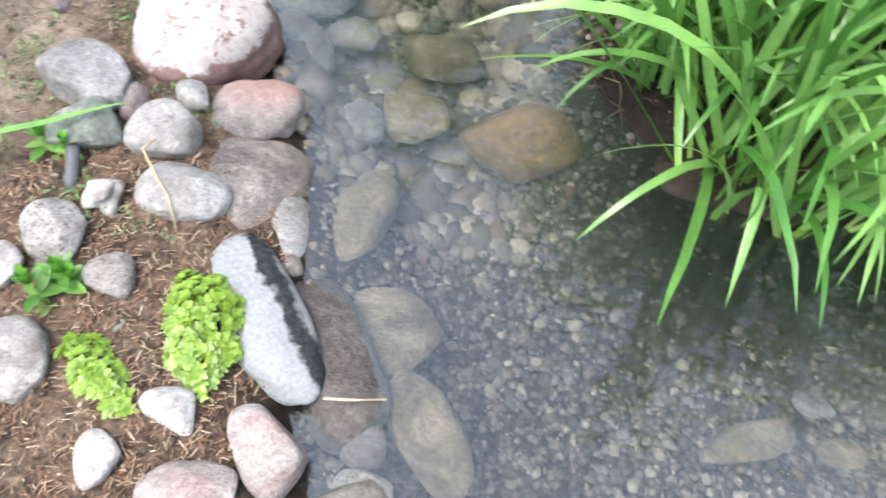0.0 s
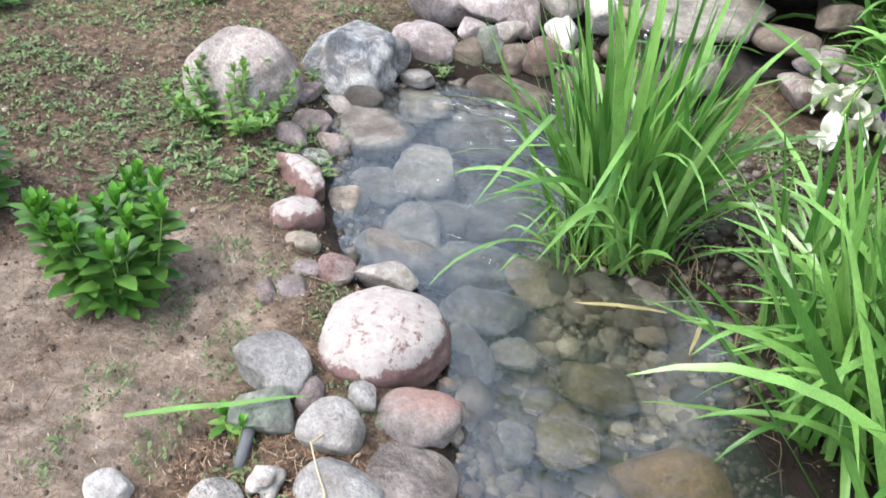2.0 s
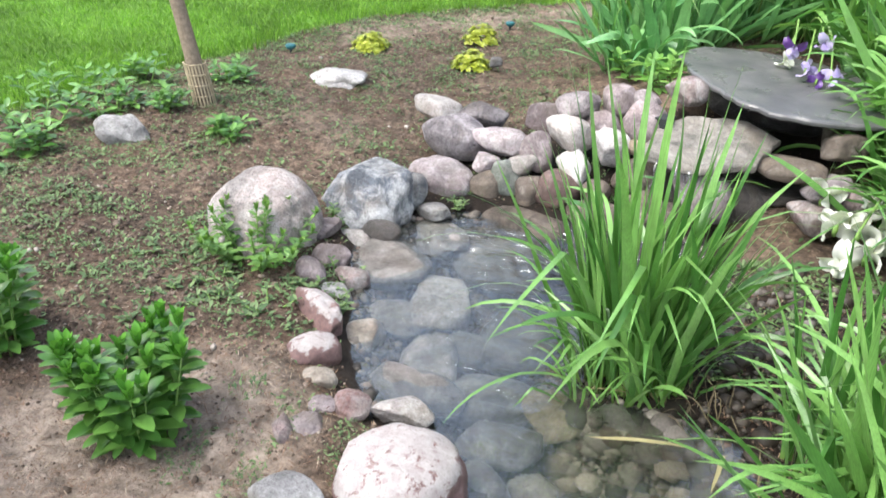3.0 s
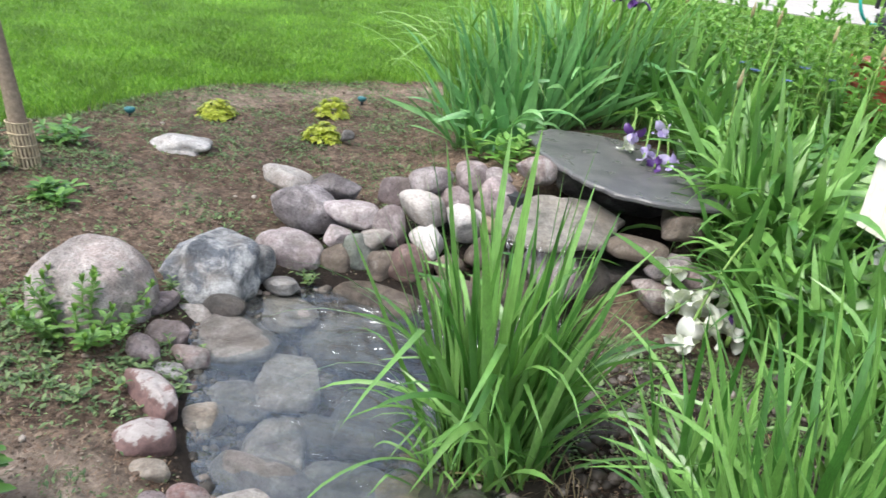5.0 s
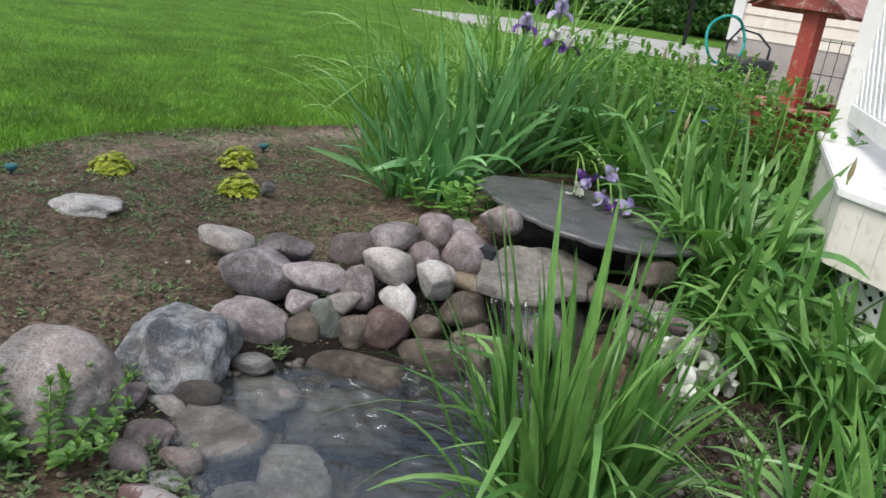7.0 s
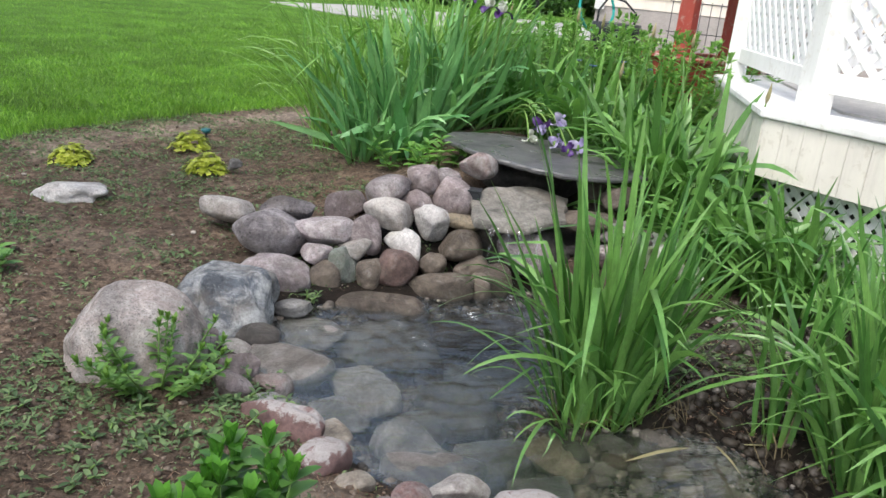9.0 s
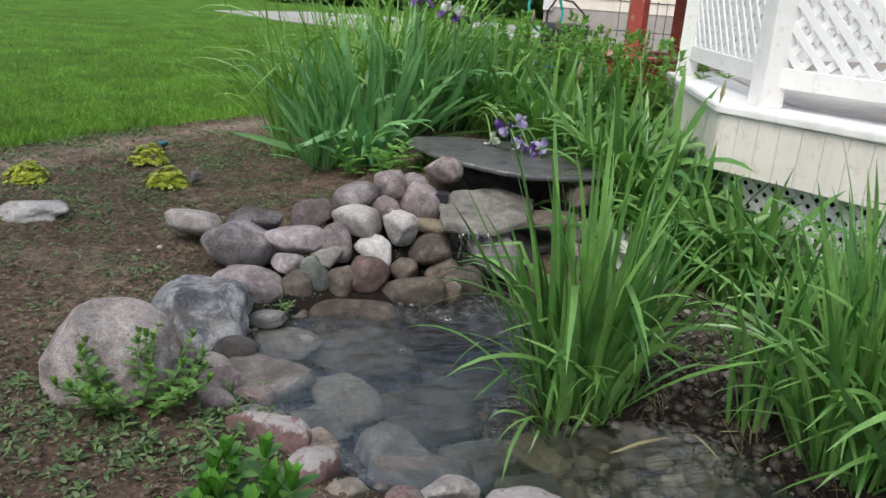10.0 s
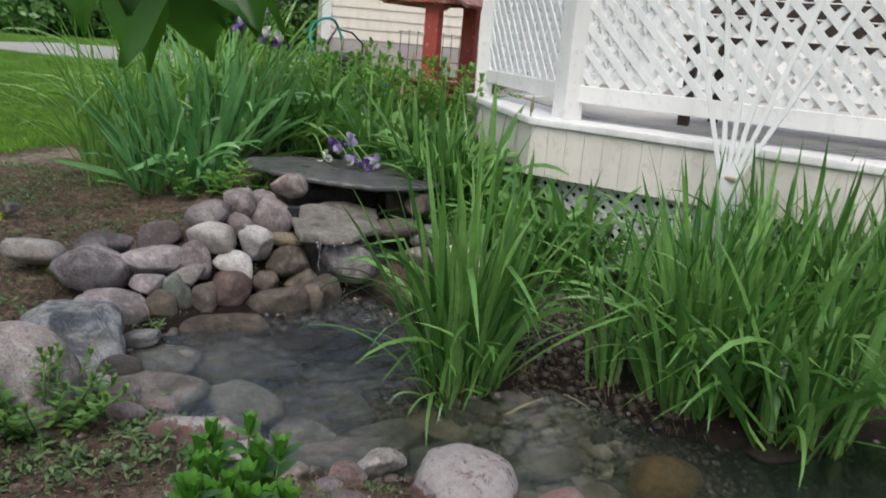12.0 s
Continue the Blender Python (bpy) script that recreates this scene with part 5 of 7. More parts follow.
leafy_plant("garden_phlox", "leafy dark green perennial with upright stems on soil", (-0.835, 1.275), 0.285, 26, 0.072, 0.074, 5, (M_BUSH, M_BUSH_TOP), "perennial", lean=13, low=0.1, rows=7)
leafy_plant("garden_phlox", "leafy dark green perennial cut short on soil", (-1.4, 1.4), 0.29, 20, 0.085, 0.066, 6, (M_BUSH, M_BUSH_TOP), "perennial", lean=11)
leafy_plant("small_shrub", "low yellow-green shrub in front of the granite boulder", (-1.06, 2.12), 0.19, 30, 0.08, 0.038, 7, (M_SHRUB, M_SHRUB_TOP), "shrub", lean=50, rows=8)
leafy_plant("seedling", "pale green seedling beside the cobbles", (-0.36, 0.99), 0.06, 4, 0.035, 0.038, 8, (M_PEREN, M_BUSH_TOP), "weed", rows=3, lean=40)
leafy_plant("seedling", "small green seedling among cobbles", (-0.24, 0.7), 0.06, 3, 0.015, 0.05, 9, (M_BUSH, M_BUSH_TOP), "weed", rows=3, lean=40)
leafy_plant("broad_leaf_weed", "broad-leaved light green weed by the capstone", (0.02, 3.78), 0.16, 7, 0.09, 0.085, 10, (M_PEREN, M_BUSH_TOP), "weed", top=False, rows=4, lean=35)
leafy_plant("broad_leaf_weed", "broad-leaved light green weed by the slate", (-0.12, 3.95), 0.14, 6, 0.07, 0.08, 12, (M_PEREN, M_BUSH_TOP), "weed", top=False, rows=4, lean=35)
for k, (x, y, hgt) in enumerate(((-2.45, 2.55, 0.16), (-2.3, 2.85, 0.14), (-2.6, 2.9, 0.2), (-2.2, 3.05, 0.1), (-2.5, 3.3, 0.16), (-2.75, 2.4, 0.2), (-1.75, 2.95, 0.07), (-2.3, 2.3, 0.1), (-2.15, 3.55, 0.1))):
    leafy_plant("broad_leaf_weed", "leafy green weed at the ragged lawn edge", (x, y), hgt, 7, 0.1, 0.075, 40 + k, (M_BUSH, M_BUSH), "weed", top=False, rows=4, lean=45)
for k, (x, y) in enumerate(((-1.27, 2.07), (-1.08, 1.93), (-0.97, 1.9), (-0.86, 2.06), (-1.15, 1.83), (-0.8, 2.2), (-1.4, 2.25), (-1.3, 2.4), (-1.0, 1.8), (-1.42, 2.0), (-1.2, 1.68), (-0.85, 1.85), (-0.72, 2.02), (-1.0, 2.5), (-0.62, 2.85), (-0.75, 3.0), (-0.95, 2.9), (-0.85, 3.35))):
    leafy_plant("broad_leaf_weed", "low leafy green weed on dark soil by the boulders", (x, y), 0.03 + 0.012 * (k % 3), 5, 0.045, 0.03, 140 + k, (M_WEED, M_WEED), "weed", top=False, rows=3, lean=60)
first = leafy_plant("border_perennial", "tall leafy green border perennial", (0.75, 5.1), 0.7, 26, 0.24, 0.064, 13, (M_PEREN, M_PEREN), "perennial", rows=13, lean=18)
second = leafy_plant("border_perennial", "tall leafy green border perennial", (1.15, 4.9), 0.66, 26, 0.24, 0.06, 14, (M_PEREN, M_PEREN), "perennial", rows=13, lean=20)
for k, (x, y, s) in enumerate(((0.95, 5.7, 1.05), (1.4, 5.3, 0.9), (0.5, 5.7, 1.0), (1.3, 6.1, 1.05), (0.75, 6.4, 1.05), (1.75, 5.9, 0.95), (1.62, 4.85, 1.14), (1.68, 4.72, 1.05), (1.5, 5.0, 1.12), (1.1, 5.3, 1.1), (1.2, 6.9, 1.1), (1.8, 6.7, 1.1), (2.3, 6.4, 1.0), (0.4, 6.5, 1.0), (2.5, 7.3, 1.05), (1.7, 7.6, 1.1), (3.1, 7.0, 1.0), (1.5, 4.65, 0.8))):
    c = copy_thing(first if k % 2 else second, pose(x, y, gz(x, y), 0, 0, 77 * k))
    c.scale = (s * 1.2, s * 1.2, s * 1.17)


def cushion(name, label, place, rx, ry, h, count, leaf, mat, seed, rz=0.0, category="plant"):
    """A low mound of small leaf rosettes."""
    r = random.Random(seed)
    base = thing(name, (*place, gz(*place)), label, category, rz=rz)
    sprigs = {}
    for _ in range(count):
        a, q = r.uniform(0, 2 * math.pi), math.sqrt(r.random())
        edge = 1 + 0.1 * math.sin(3 * a + seed) + 0.08 * math.sin(7 * a)
        x, y = math.cos(a) * q * rx * edge, math.sin(a) * q * ry * edge
        vs, fs = sprigs.setdefault((int(a / 6.2832 * 7), q > 0.55), ([], []))
        c = Vector((x, y, h * (1 - q ** 2.5) * r.uniform(0.6, 1.1) + 0.004))
        up = Vector((x / rx * 0.7, y / ry * 0.7, 1)).normalized()
        t0 = r.uniform(0, 6.28)
        for m in range(5):
            b = t0 + m * 1.257
            u = up.orthogonal().normalized()
            out = u * math.cos(b) + up.cross(u) * math.sin(b) + up * 0.35
            leaf_into(vs, fs, c, out, up, leaf * r.uniform(0.7, 1.2), leaf * 0.62, 0.12, 0.1)
    for vs, fs in sprigs.values():
        part_mesh("sprig", mesh_from("sprig", vs, fs, mat), base)["kind"] = "stuff"
    return base


cushion("golden_sedum", "bright lime green sedum mound beside the banded stone", (0.0, 0.71), 0.068, 0.108, 0.055, 330, 0.0125, M_SEDUM, 1, 18, "sedum")
cushion("golden_sedum", "small straggling lime green sedum between stones", (-0.13, 0.595), 0.085, 0.036, 0.03, 110, 0.013, M_SEDUM, 2, -35, "sedum")
for k, (x, y, s) in enumerate(((-1.08, 4.27, 1.0), (-1.2, 4.78, 1.0), (-1.76, 4.42, 1.1))):
    cushion("golden_plant", "low golden yellow cushion plant on bare soil", (x, y), 0.105 * s, 0.08 * s, 0.095, 190, 0.022, M_GOLD, 5 + k, 20 * k, "perennial")
rock("marker_stone", "grey", (-0.94, 4.27, 0.17), (0.035, 0.03, 0.035), (10, 0, 30), "small grey stone beside a golden plant")


# ---- iris blooms ----
def petal_bm(length, width, start, curl, ruffle, seed):
    """A ruffled petal whose stem end sits at the origin."""
    r = random.Random(seed)
    bm = bmesh.new()
    rows = []
    p, a = Vector((0, 0, 0)), start
    n = 7
    for i in range(n + 1):
        s = i / n
        w = width * math.sin(math.pi * min(0.97, 0.08 + 0.86 * s)) ** 0.8
        d = Vector((math.sin(radians(a)), 0, math.cos(radians(a))))
        up = Vector((-math.cos(radians(a)), 0, math.sin(radians(a))))
        row = []
        for j in range(5):
            v = (j - 2) / 2
            row.append(bm.verts.new(p + Vector((0, 1, 0)) * v * w / 2 + up * (0.12 * width * v * v + ruffle * s * math.sin(9 * v + 5 * s + r.uniform(-1, 1)))))
        rows.append(row)
        p = p + d * (length / n)
        a += curl / n
    for ra, rb in zip(rows, rows[1:]):
        for j in range(4):
            bm.faces.new((ra[j], ra[j + 1], rb[j + 1], rb[j])).smooth = True
    return bm


def iris_bloom(place, foot, tones, size, label, seed, tilt=(0, 0, 0), stem=True):
    r = random.Random(seed)
    base = thing("iris_bloom", place, label, "iris flower", "iris blooms")
    head = tilt
    for k in range(3):
        up = part("standard", petal_bm(size * 0.72, size * 0.62, 14, -60, size * 0.03, seed + k), tones[0], base)
        up.matrix_basis = pose(0, 0, 0, *head) @ pose(0, 0, 0, 0, 0, 120 * k + seed)
        down = part("fall", petal_bm(size * 0.7, size * 0.52, 60, 130, size * 0.035, seed + 7 + k), tones[1], base)
        down.matrix_basis = pose(0, 0, 0, *head) @ pose(0, 0, 0, 0, 0, 120 * k + 60 + seed)
    part("bud_sheath", tube_bm([(0, 0, -size * 0.35), (0, 0, -size * 0.15), (0, 0, 0.002)], [size * 0.05, size * 0.09, size * 0.06], 6), M_STEM, base)
    if stem:
        f = Vector(foot) - Vector(place)
        mid = f * 0.5 + Vector((0, 0, 0.12 if f.z < -0.3 and math.hypot(f.x, f.y) < 0.3 else 0.25))
        if math.hypot(f.x, f.y) < 0.3:
            mid = f * 0.5 + Vector((0.02, 0, 0))
        part("stem", tube_bm(bezier3((0, 0, -size * 0.3), mid, f, 9), [0.0045] * 10, 6), M_STEM, base)
    return base


for k, (p, f, t, s) in enumerate((
        ((0.19, 4.27, 1.11), (0.2, 4.42, 0.3), (M_PURPLE, M_DEEP), 0.105), ((0.355, 4.36, 1.19), (0.3, 4.5, 0.3), (M_PURPLE, M_PURPLE), 0.11),
        ((0.345, 4.34, 1.06), (0.3, 4.48, 0.3), (M_PETAL, M_DEEP), 0.1), ((0.42, 4.35, 1.04), (0.36, 4.5, 0.3), (M_PETAL, M_DEEP), 0.1), ((0.26, 4.45, 1.23), (0.25, 4.5, 0.3), (M_PURPLE, M_DEEP), 0.06))):
    iris_bloom(p, f, t, s, "violet bearded iris bloom standing on its stem" if t[0] is M_PURPLE else "white and deep violet bearded iris bloom on its stem", 20 + 9 * k)
for k, (p, t, s) in enumerate((((0.49, 3.7, 0.575), M_PURPLE, 0.085), ((0.605, 3.78, 0.59), M_PURPLE, 0.08), ((0.47, 3.79, 0.5), M_PETAL, 0.07), ((0.55, 3.64, 0.51), M_PURPLE, 0.075), ((0.645, 3.575, 0.51), M_PURPLE, 0.08), ((0.595, 3.57, 0.49), M_DEEP, 0.06))):
    iris_bloom(p, (0.5 + 0.03 * k, 4.35, 0.42), (t, M_DEEP if k == 0 else t), s, "violet iris bloom drooping over the slate slab" if t is not M_PETAL else "white iris bloom drooping over the slate slab", 80 + 11 * k, (125, 15 * k, 40 * k))
for k, (x, y, z) in enumerate(((0.74, 2.75, 0.14), (0.84, 2.9, 0.2), (0.77, 2.95, 0.22), (0.92, 2.9, 0.18), (0.67, 3.02, 0.24), (0.82, 2.8, 0.15), (0.9, 2.82, 0.14), (0.79, 2.86, 0.2), (0.72, 2.88, 0.2), (0.87, 2.98, 0.24))):
    iris_bloom((x, y, z), (1.0, 3.1, 0.45), (M_PETAL, M_PETAL if k != 3 else M_DEEP), 0.115, "white iris bloom flopped over onto the stones", 150 + 13 * k, (100 + 20 * k, 25 * k, 50 * k), stem=k < 3)


def bud_stem(place, top, label, seed):
    base = thing("iris_bud", (*place, gz(*place)), label, "iris bud", "iris buds")
    z = top - gz(*place)
    part("stem", tube_bm(bezier3((0, 0, 0), (0.02, 0.01, z * 0.5), (0.0, -0.03, z), 8), [0.005] * 6 + [0.004] * 3, 6), M_STEM, base)
    part("bud", tube_bm([(0, -0.03, z - 0.005), (0.002, -0.031, z + 0.02), (0.004, -0.033, z + 0.05), (0.005, -0.034, z + 0.085)], [0.004, 0.01, 0.008, 0.001], 7), M_DRYLEAF, base)


for k, (x, y, z) in enumerate(((1.0, 4.8, 1.02), (1.12, 4.7, 1.0), (1.35, 4.5, 0.98), (0.7, 5.2, 1.0), (1.3, 3.2, 0.82), (0.86, 3.75, 0.82), (1.55, 4.4, 0.95))):
    bud_stem((x, y), z, "closed pale iris bud on a tall stem", k)

# small blue flowers in the border, and one magenta bloom near the deck
for k, (x, y, z) in enumerate(((1.05, 4.55, 0.78), (1.2, 4.5, 0.76), (1.32, 4.75, 0.8), (1.42, 4.6, 0.78), (0.98, 4.62, 0.8))):
    f = thing("blue_flower", (x, y, z), "small blue border flower on a thin stem", "flower", "blue border flowers")
    for m in range(5):
        pb = part("petal", petal_bm(0.03, 0.024, 50, 45, 0.001, m), M_BLUEPETAL, f)
        pb.matrix_basis = pose(0, 0, 0, 0, 0, 72 * m)
    part("stem", tube_bm([(0, 0, 0), (0.0, 0.01, -0.2), (0.01, 0.02, gz(x, y) - z)], [0.0025, 0.003, 0.003], 5), M_STEM, f)
pinkf = thing("magenta_flower", (1.33, 2.22, 0.325), "double magenta bloom on a short stem", "flower")
for m in range(16):
    ring = m // 6
    pb = part("petal", petal_bm(0.062 - 0.012 * ring, 0.045, 62 - 22 * ring, 20, 0.003, m), M_PINKPETAL, pinkf)
    pb.matrix_basis = pose(0, 0, 0.003 * ring, 0, 0, 60 * m + 23 * ring)
part("stem", tube_bm([(0, 0, 0), (0.02, 0.0, -0.08), (0.02, 0.02, gz(1.33, 2.22) - 0.325)], [0.003, 0.003, 0.003], 5), M_STEM, pinkf)


# ---- small stuff on the soil ----
def scatter(count, box, seed, ok):
    r = np.random.RandomState(seed)
    x, y = r.uniform(box[0], box[1], count), r.uniform(box[2], box[3], count)
    m = ok(x, y)
    x, y = x[m], y[m]
    return x, y, land(x, y), r


def stuff(name, verts, faces, mat, label, category):
    return tagged(new(name, mesh_from(name, verts, faces, mat)), label, category, kind="stuff")


def on_bank(x, y):
    return (signed(x, y, SHORE) > 0.03) & (signed(x, y, BED) < 0.02)


def patches(x, y, cut, seed):
    return wobble(x, y, 0.75, seed) + 0.6 * wobble(x, y, 0.25, seed + 1) > cut


def bare(x, y):
    return np.hypot((x + 1.0) / 0.6, (y - 0.75) / 0.75) > 1


# low weeds
x, y, z, r = scatter(52000, (-3.2, 1.2, 0.2, 6.2), 5, lambda x, y: on_bank(x, y) & patches(x, y, 0.42, 31) & bare(x, y))
x2, y2, z2, _ = scatter(12000, (-3.0, -0.4, 1.2, 5.9), 6, lambda x, y: on_bank(x, y) & bare(x, y))
x3, y3, z3, _ = scatter(4200, (-2.3, -0.7, 1.75, 2.25), 8, lambda x, y: on_bank(x, y) & (wobble(x, y, 0.3, 12) > -0.3))
x4, y4, z4, _ = scatter(4500, (0.4, 1.05, 2.05, 2.8), 9, lambda x, y: on_bank(x, y) & (wobble(x, y, 0.3, 13) > -0.2))
x5, y5, z5, _ = scatter(5000, (-0.75, -0.1, 0.75, 1.6), 10, lambda x, y: on_bank(x, y) & (wobble(x, y, 0.22, 14) > 0.25))
x7, y7, z7, _ = scatter(26000, (-2.4, 0.1, 3.0, 5.9), 19, lambda x, y: on_bank(x, y) & (wobble(x, y, 0.42, 41) + 0.5 * wobble(x, y, 0.13, 42) > 0.2 - 0.5 * smooth01(1 + signed(x, y, BED) / 0.3)))
x6, y6, z6, _ = scatter(9000, (-3.0, -1.7, 1.8, 3.6), 12, lambda x, y: on_bank(x, y) & (wobble(x, y, 0.5, 15) > 0.0))
x8, y8, z8, _ = scatter(30000, (-2.9, 0.3, 2.6, 6.8), 63, lambda x, y: on_bank(x, y) & (signed(x, y, BED) > -0.2 + 0.16 * wobble(x, y, 0.35, 64)))
vs, fs = [], []
for px, py, pz in zip(np.concatenate([x, x2, x3, x4, x5, x6, x7, x8]), np.concatenate([y, y2, y3, y4, y5, y6, y7, y8]), np.concatenate([z, z2, z3, z4, z5, z6, z7, z8])):
    a, t, s = r.uniform(0, 6.283), r.uniform(0.0, 0.7), r.uniform(0.004, 0.01) * (1.8 if r.rand() < 0.2 else 1.0) * (0.6 if px > -0.8 and py < 1.7 else 1.0)
    c, sn = math.cos(a), math.sin(a)
    h = r.uniform(0.001, 0.013)
    n0 = len(vs)
    vs += [(px, py, pz + h * 0.4), (px + c * s - sn * s * 0.45, py + sn * s + c * s * 0.45, pz + h + t * s * 0.6),
           (px + c * 2 * s, py + sn * 2 * s, pz + h + t * s * 0.7), (px + c * s + sn * s * 0.45, py + sn * s - c * s * 0.45, pz + h + t * s * 0.6)]
    fs.append((n0, n0 + 1, n0 + 2, n0 + 3))
stuff("low_weeds", vs, fs, M_WEED, "patchy low green weeds creeping over the soil", "weeds")

# straw, needles and twigs
x, y, z, r = scatter(9000, (-2.6, 0.6, 0.2, 5.4), 15, on_bank)
x2, y2, z2, _ = scatter(4200, (-0.42, 0.12, 0.4, 1.05), 16, on_bank)
x3, y3, z3, _ = scatter(6000, (-1.5, -0.25, 0.3, 1.7), 17, on_bank)
x5, y5, z5, _ = scatter(3200, (0.3, 1.0, 1.75, 2.6), 20, on_bank)
x4, y4, z4, _ = scatter(1600, (-0.7, 0.1, 3.3, 4.2), 18, on_bank)
vs, fs = [], []
for px, py, pz in zip(np.concatenate([x, x2, x3, x4, x5]), np.concatenate([y, y2, y3, y4, y5]), np.concatenate([z, z2, z3, z4, z5])):
    a, s, w = r.uniform(0, 6.283), r.uniform(0.006, 0.022) * (2.6 if r.rand() < 0.03 else 1), r.uniform(0.0004, 0.001)
    c, sn, h = math.cos(a), math.sin(a), r.uniform(0.002, 0.01)
    n0 = len(vs)
    vs += [(px - sn * w, py + c * w, pz + 0.003), (px + sn * w, py - c * w, pz + 0.003), (px + c * s + sn * w, py + sn * s - c * w, pz + h), (px + c * s - sn * w, py + sn * s + c * w, pz + h),
           (px + c * s * 0.5, py + sn * s * 0.5, pz + h * 0.5 + 2.2 * w)]
    fs += [(n0, n0 + 1, n0 + 4), (n0 + 1, n0 + 2, n0 + 4), (n0 + 2, n0 + 3, n0 + 4), (n0 + 3, n0, n0 + 4)]
stuff("plant_litter", vs, fs, M_LITTER, "dry straw, needles and twigs strewn over the soil", "litter")


def round_bits(name, pts, sizes, mat, label, category, seed, flat=0.65, sub=1):
    bm = bmesh.new()
    bmesh.ops.create_icosphere(bm, subdivisions=sub, radius=1.0)
    base = np.array([v.co[:] for v in bm.verts])
    tri = np.array([[v.index for v in f.verts] for f in bm.faces])
    bm.free()
    r = np.random.RandomState(seed)
    allv, allf = [], []
    for k, (p, s) in enumerate(zip(pts, sizes)):
        q = base * (1 + 0.14 * r.randn(len(base), 1)) * np.array([1.0, r.uniform(0.65, 1.0), flat * r.uniform(0.7, 1.1)]) * s
        a = r.uniform(0, 6.283)
        c, sn = math.cos(a), math.sin(a)
        q = np.stack([q[:, 0] * c - q[:, 1] * sn, q[:, 0] * sn + q[:, 1] * c, q[:, 2]], 1) + p
        allv.append(q)
        allf.append(tri + k * len(base))
    return stuff(name, np.concatenate(allv), np.concatenate(allf).tolist(), mat, label, category)


x, y, z, r = scatter(9000, (-3.0, 0.8, 0.2, 5.8), 25, on_bank)
x2, y2, z2, _ = scatter(3500, (-1.7, -0.3, 0.4, 2.4), 23, on_bank)
x, y, z = np.concatenate([x, x2]), np.concatenate([y, y2]), np.concatenate([z, z2])
loose = r.rand(len(x)) > 0.5 * smooth01(1.5 - 1.5 * np.hypot((x + 0.85) / 0.75, (y - 0.85) / 0.8))
x, y, z = x[loose], y[loose], z[loose]
round_bits("soil_crumbs", np.stack([x, y, z + 0.002], 1), r.uniform(0.002, 0.006, len(x)) * np.where(r.rand(len(x)) < 0.06, 2.4, 1.0), M_CRUMB, "loose soil crumbs and small pale stones", "soil crumbs", 26)
x, y, z, r = scatter(2200, (-2.6, -0.8, 1.75, 3.4), 24, lambda x, y: on_bank(x, y) & (wobble(x, y, 0.5, 51) + 0.8 * smooth01(1.6 - 1.6 * np.hypot((x + 1.65) / 0.6, (y - 2.15) / 0.45)) > 0.35))
round_bits("soil_clods", np.stack([x, y, z], 1), r.uniform(0.005, 0.016, len(x)), M_CLOD, "dark rough clods of turned garden soil", "soil clods", 22, 0.6)
x, y, z, r = scatter(40000, (-0.95, 1.6, 0.1, 3.0), 27, lambda x, y: (signed(x, y, SHORE) < -0.01) & (np.random.RandomState(8).rand(len(x)) > 0.75 * smooth01((x - 0.6) / 0.25) * smooth01((y - 0.8) / 0.25)))
bx, by, bz, _ = scatter(1500, (-0.1, 0.55, 1.1, 2.0), 29, lambda x, y: signed(x, y, SHORE) < -0.03)
x, y, z = np.concatenate([bx, x]), np.concatenate([by, y]), np.concatenate([bz, z])
round_bits("pond_gravel", np.stack([x, y, z + 0.004], 1), np.where(np.arange(len(x)) < len(bx), 2.3, 1.0) * (np.abs(r.normal(0.004, 0.0085, len(x))) + 0.003) * np.where((y > 1.1) & (x < 0.5), 1.0, 0.62), M_PEBBLE, "mixed rounded gravel on the pond bottom", "gravel", 28)

x, y, z, r = scatter(1500, (0.4, 1.25, 1.5, 2.75), 45, lambda x, y: signed(x, y, SHORE) > -0.06)
round_bits("mud_stones", np.stack([x, y, np.maximum(z, -0.02) + 0.003], 1), np.abs(r.normal(0.004, 0.011, len(x))) + 0.004, M_MUDSTONE, "dark wet stones and clods on the mud between irises", "stones", 46)

# lawn blades close to the bed
x, y, z, r = scatter(900000, (-12.0, 2.5, 1.5, 22.0), 35, lambda x, y: (signed(x, y, BED) > -0.02 + 0.05 * wobble(x, y, 0.22, 61)) & (np.random.RandomState(3).rand(len(x)) < np.exp(-np.maximum(signed(x, y, BED), 0) / 3.2)))
n = len(x)
a, h, w = r.uniform(0, 6.283, n), r.uniform(0.022, 0.05, n) * (1 + 1.1 * np.exp(-np.maximum(signed(x, y, BED), 0) / 0.12) * (0.7 + 0.6 * wobble(x, y, 0.3, 62))), r.uniform(0.0018, 0.004, n)
bend = r.uniform(0.0, 0.035, n)
d = r.uniform(0, 6.283, n)
vx = np.stack([x - np.sin(a) * w, x + np.sin(a) * w, x + np.cos(d) * bend * 0.4, x + np.cos(d) * bend], 1)
vy = np.stack([y + np.cos(a) * w, y - np.cos(a) * w, y + np.sin(d) * bend * 0.4, y + np.sin(d) * bend], 1)
vz = np.stack([z, z, z + h * 0.62, z + h], 1)
blades = np.stack([vx.ravel(), vy.ravel(), vz.ravel()], 1)
i0 = np.arange(n) * 4
stuff("lawn_grass", blades, np.concatenate([np.stack([i0, i0 + 1, i0 + 2], 1), np.stack([i0 + 1, i0 + 3, i0 + 2], 1)]).tolist(), M_GRASS, "short mown green grass blades along the lawn edge", "grass")


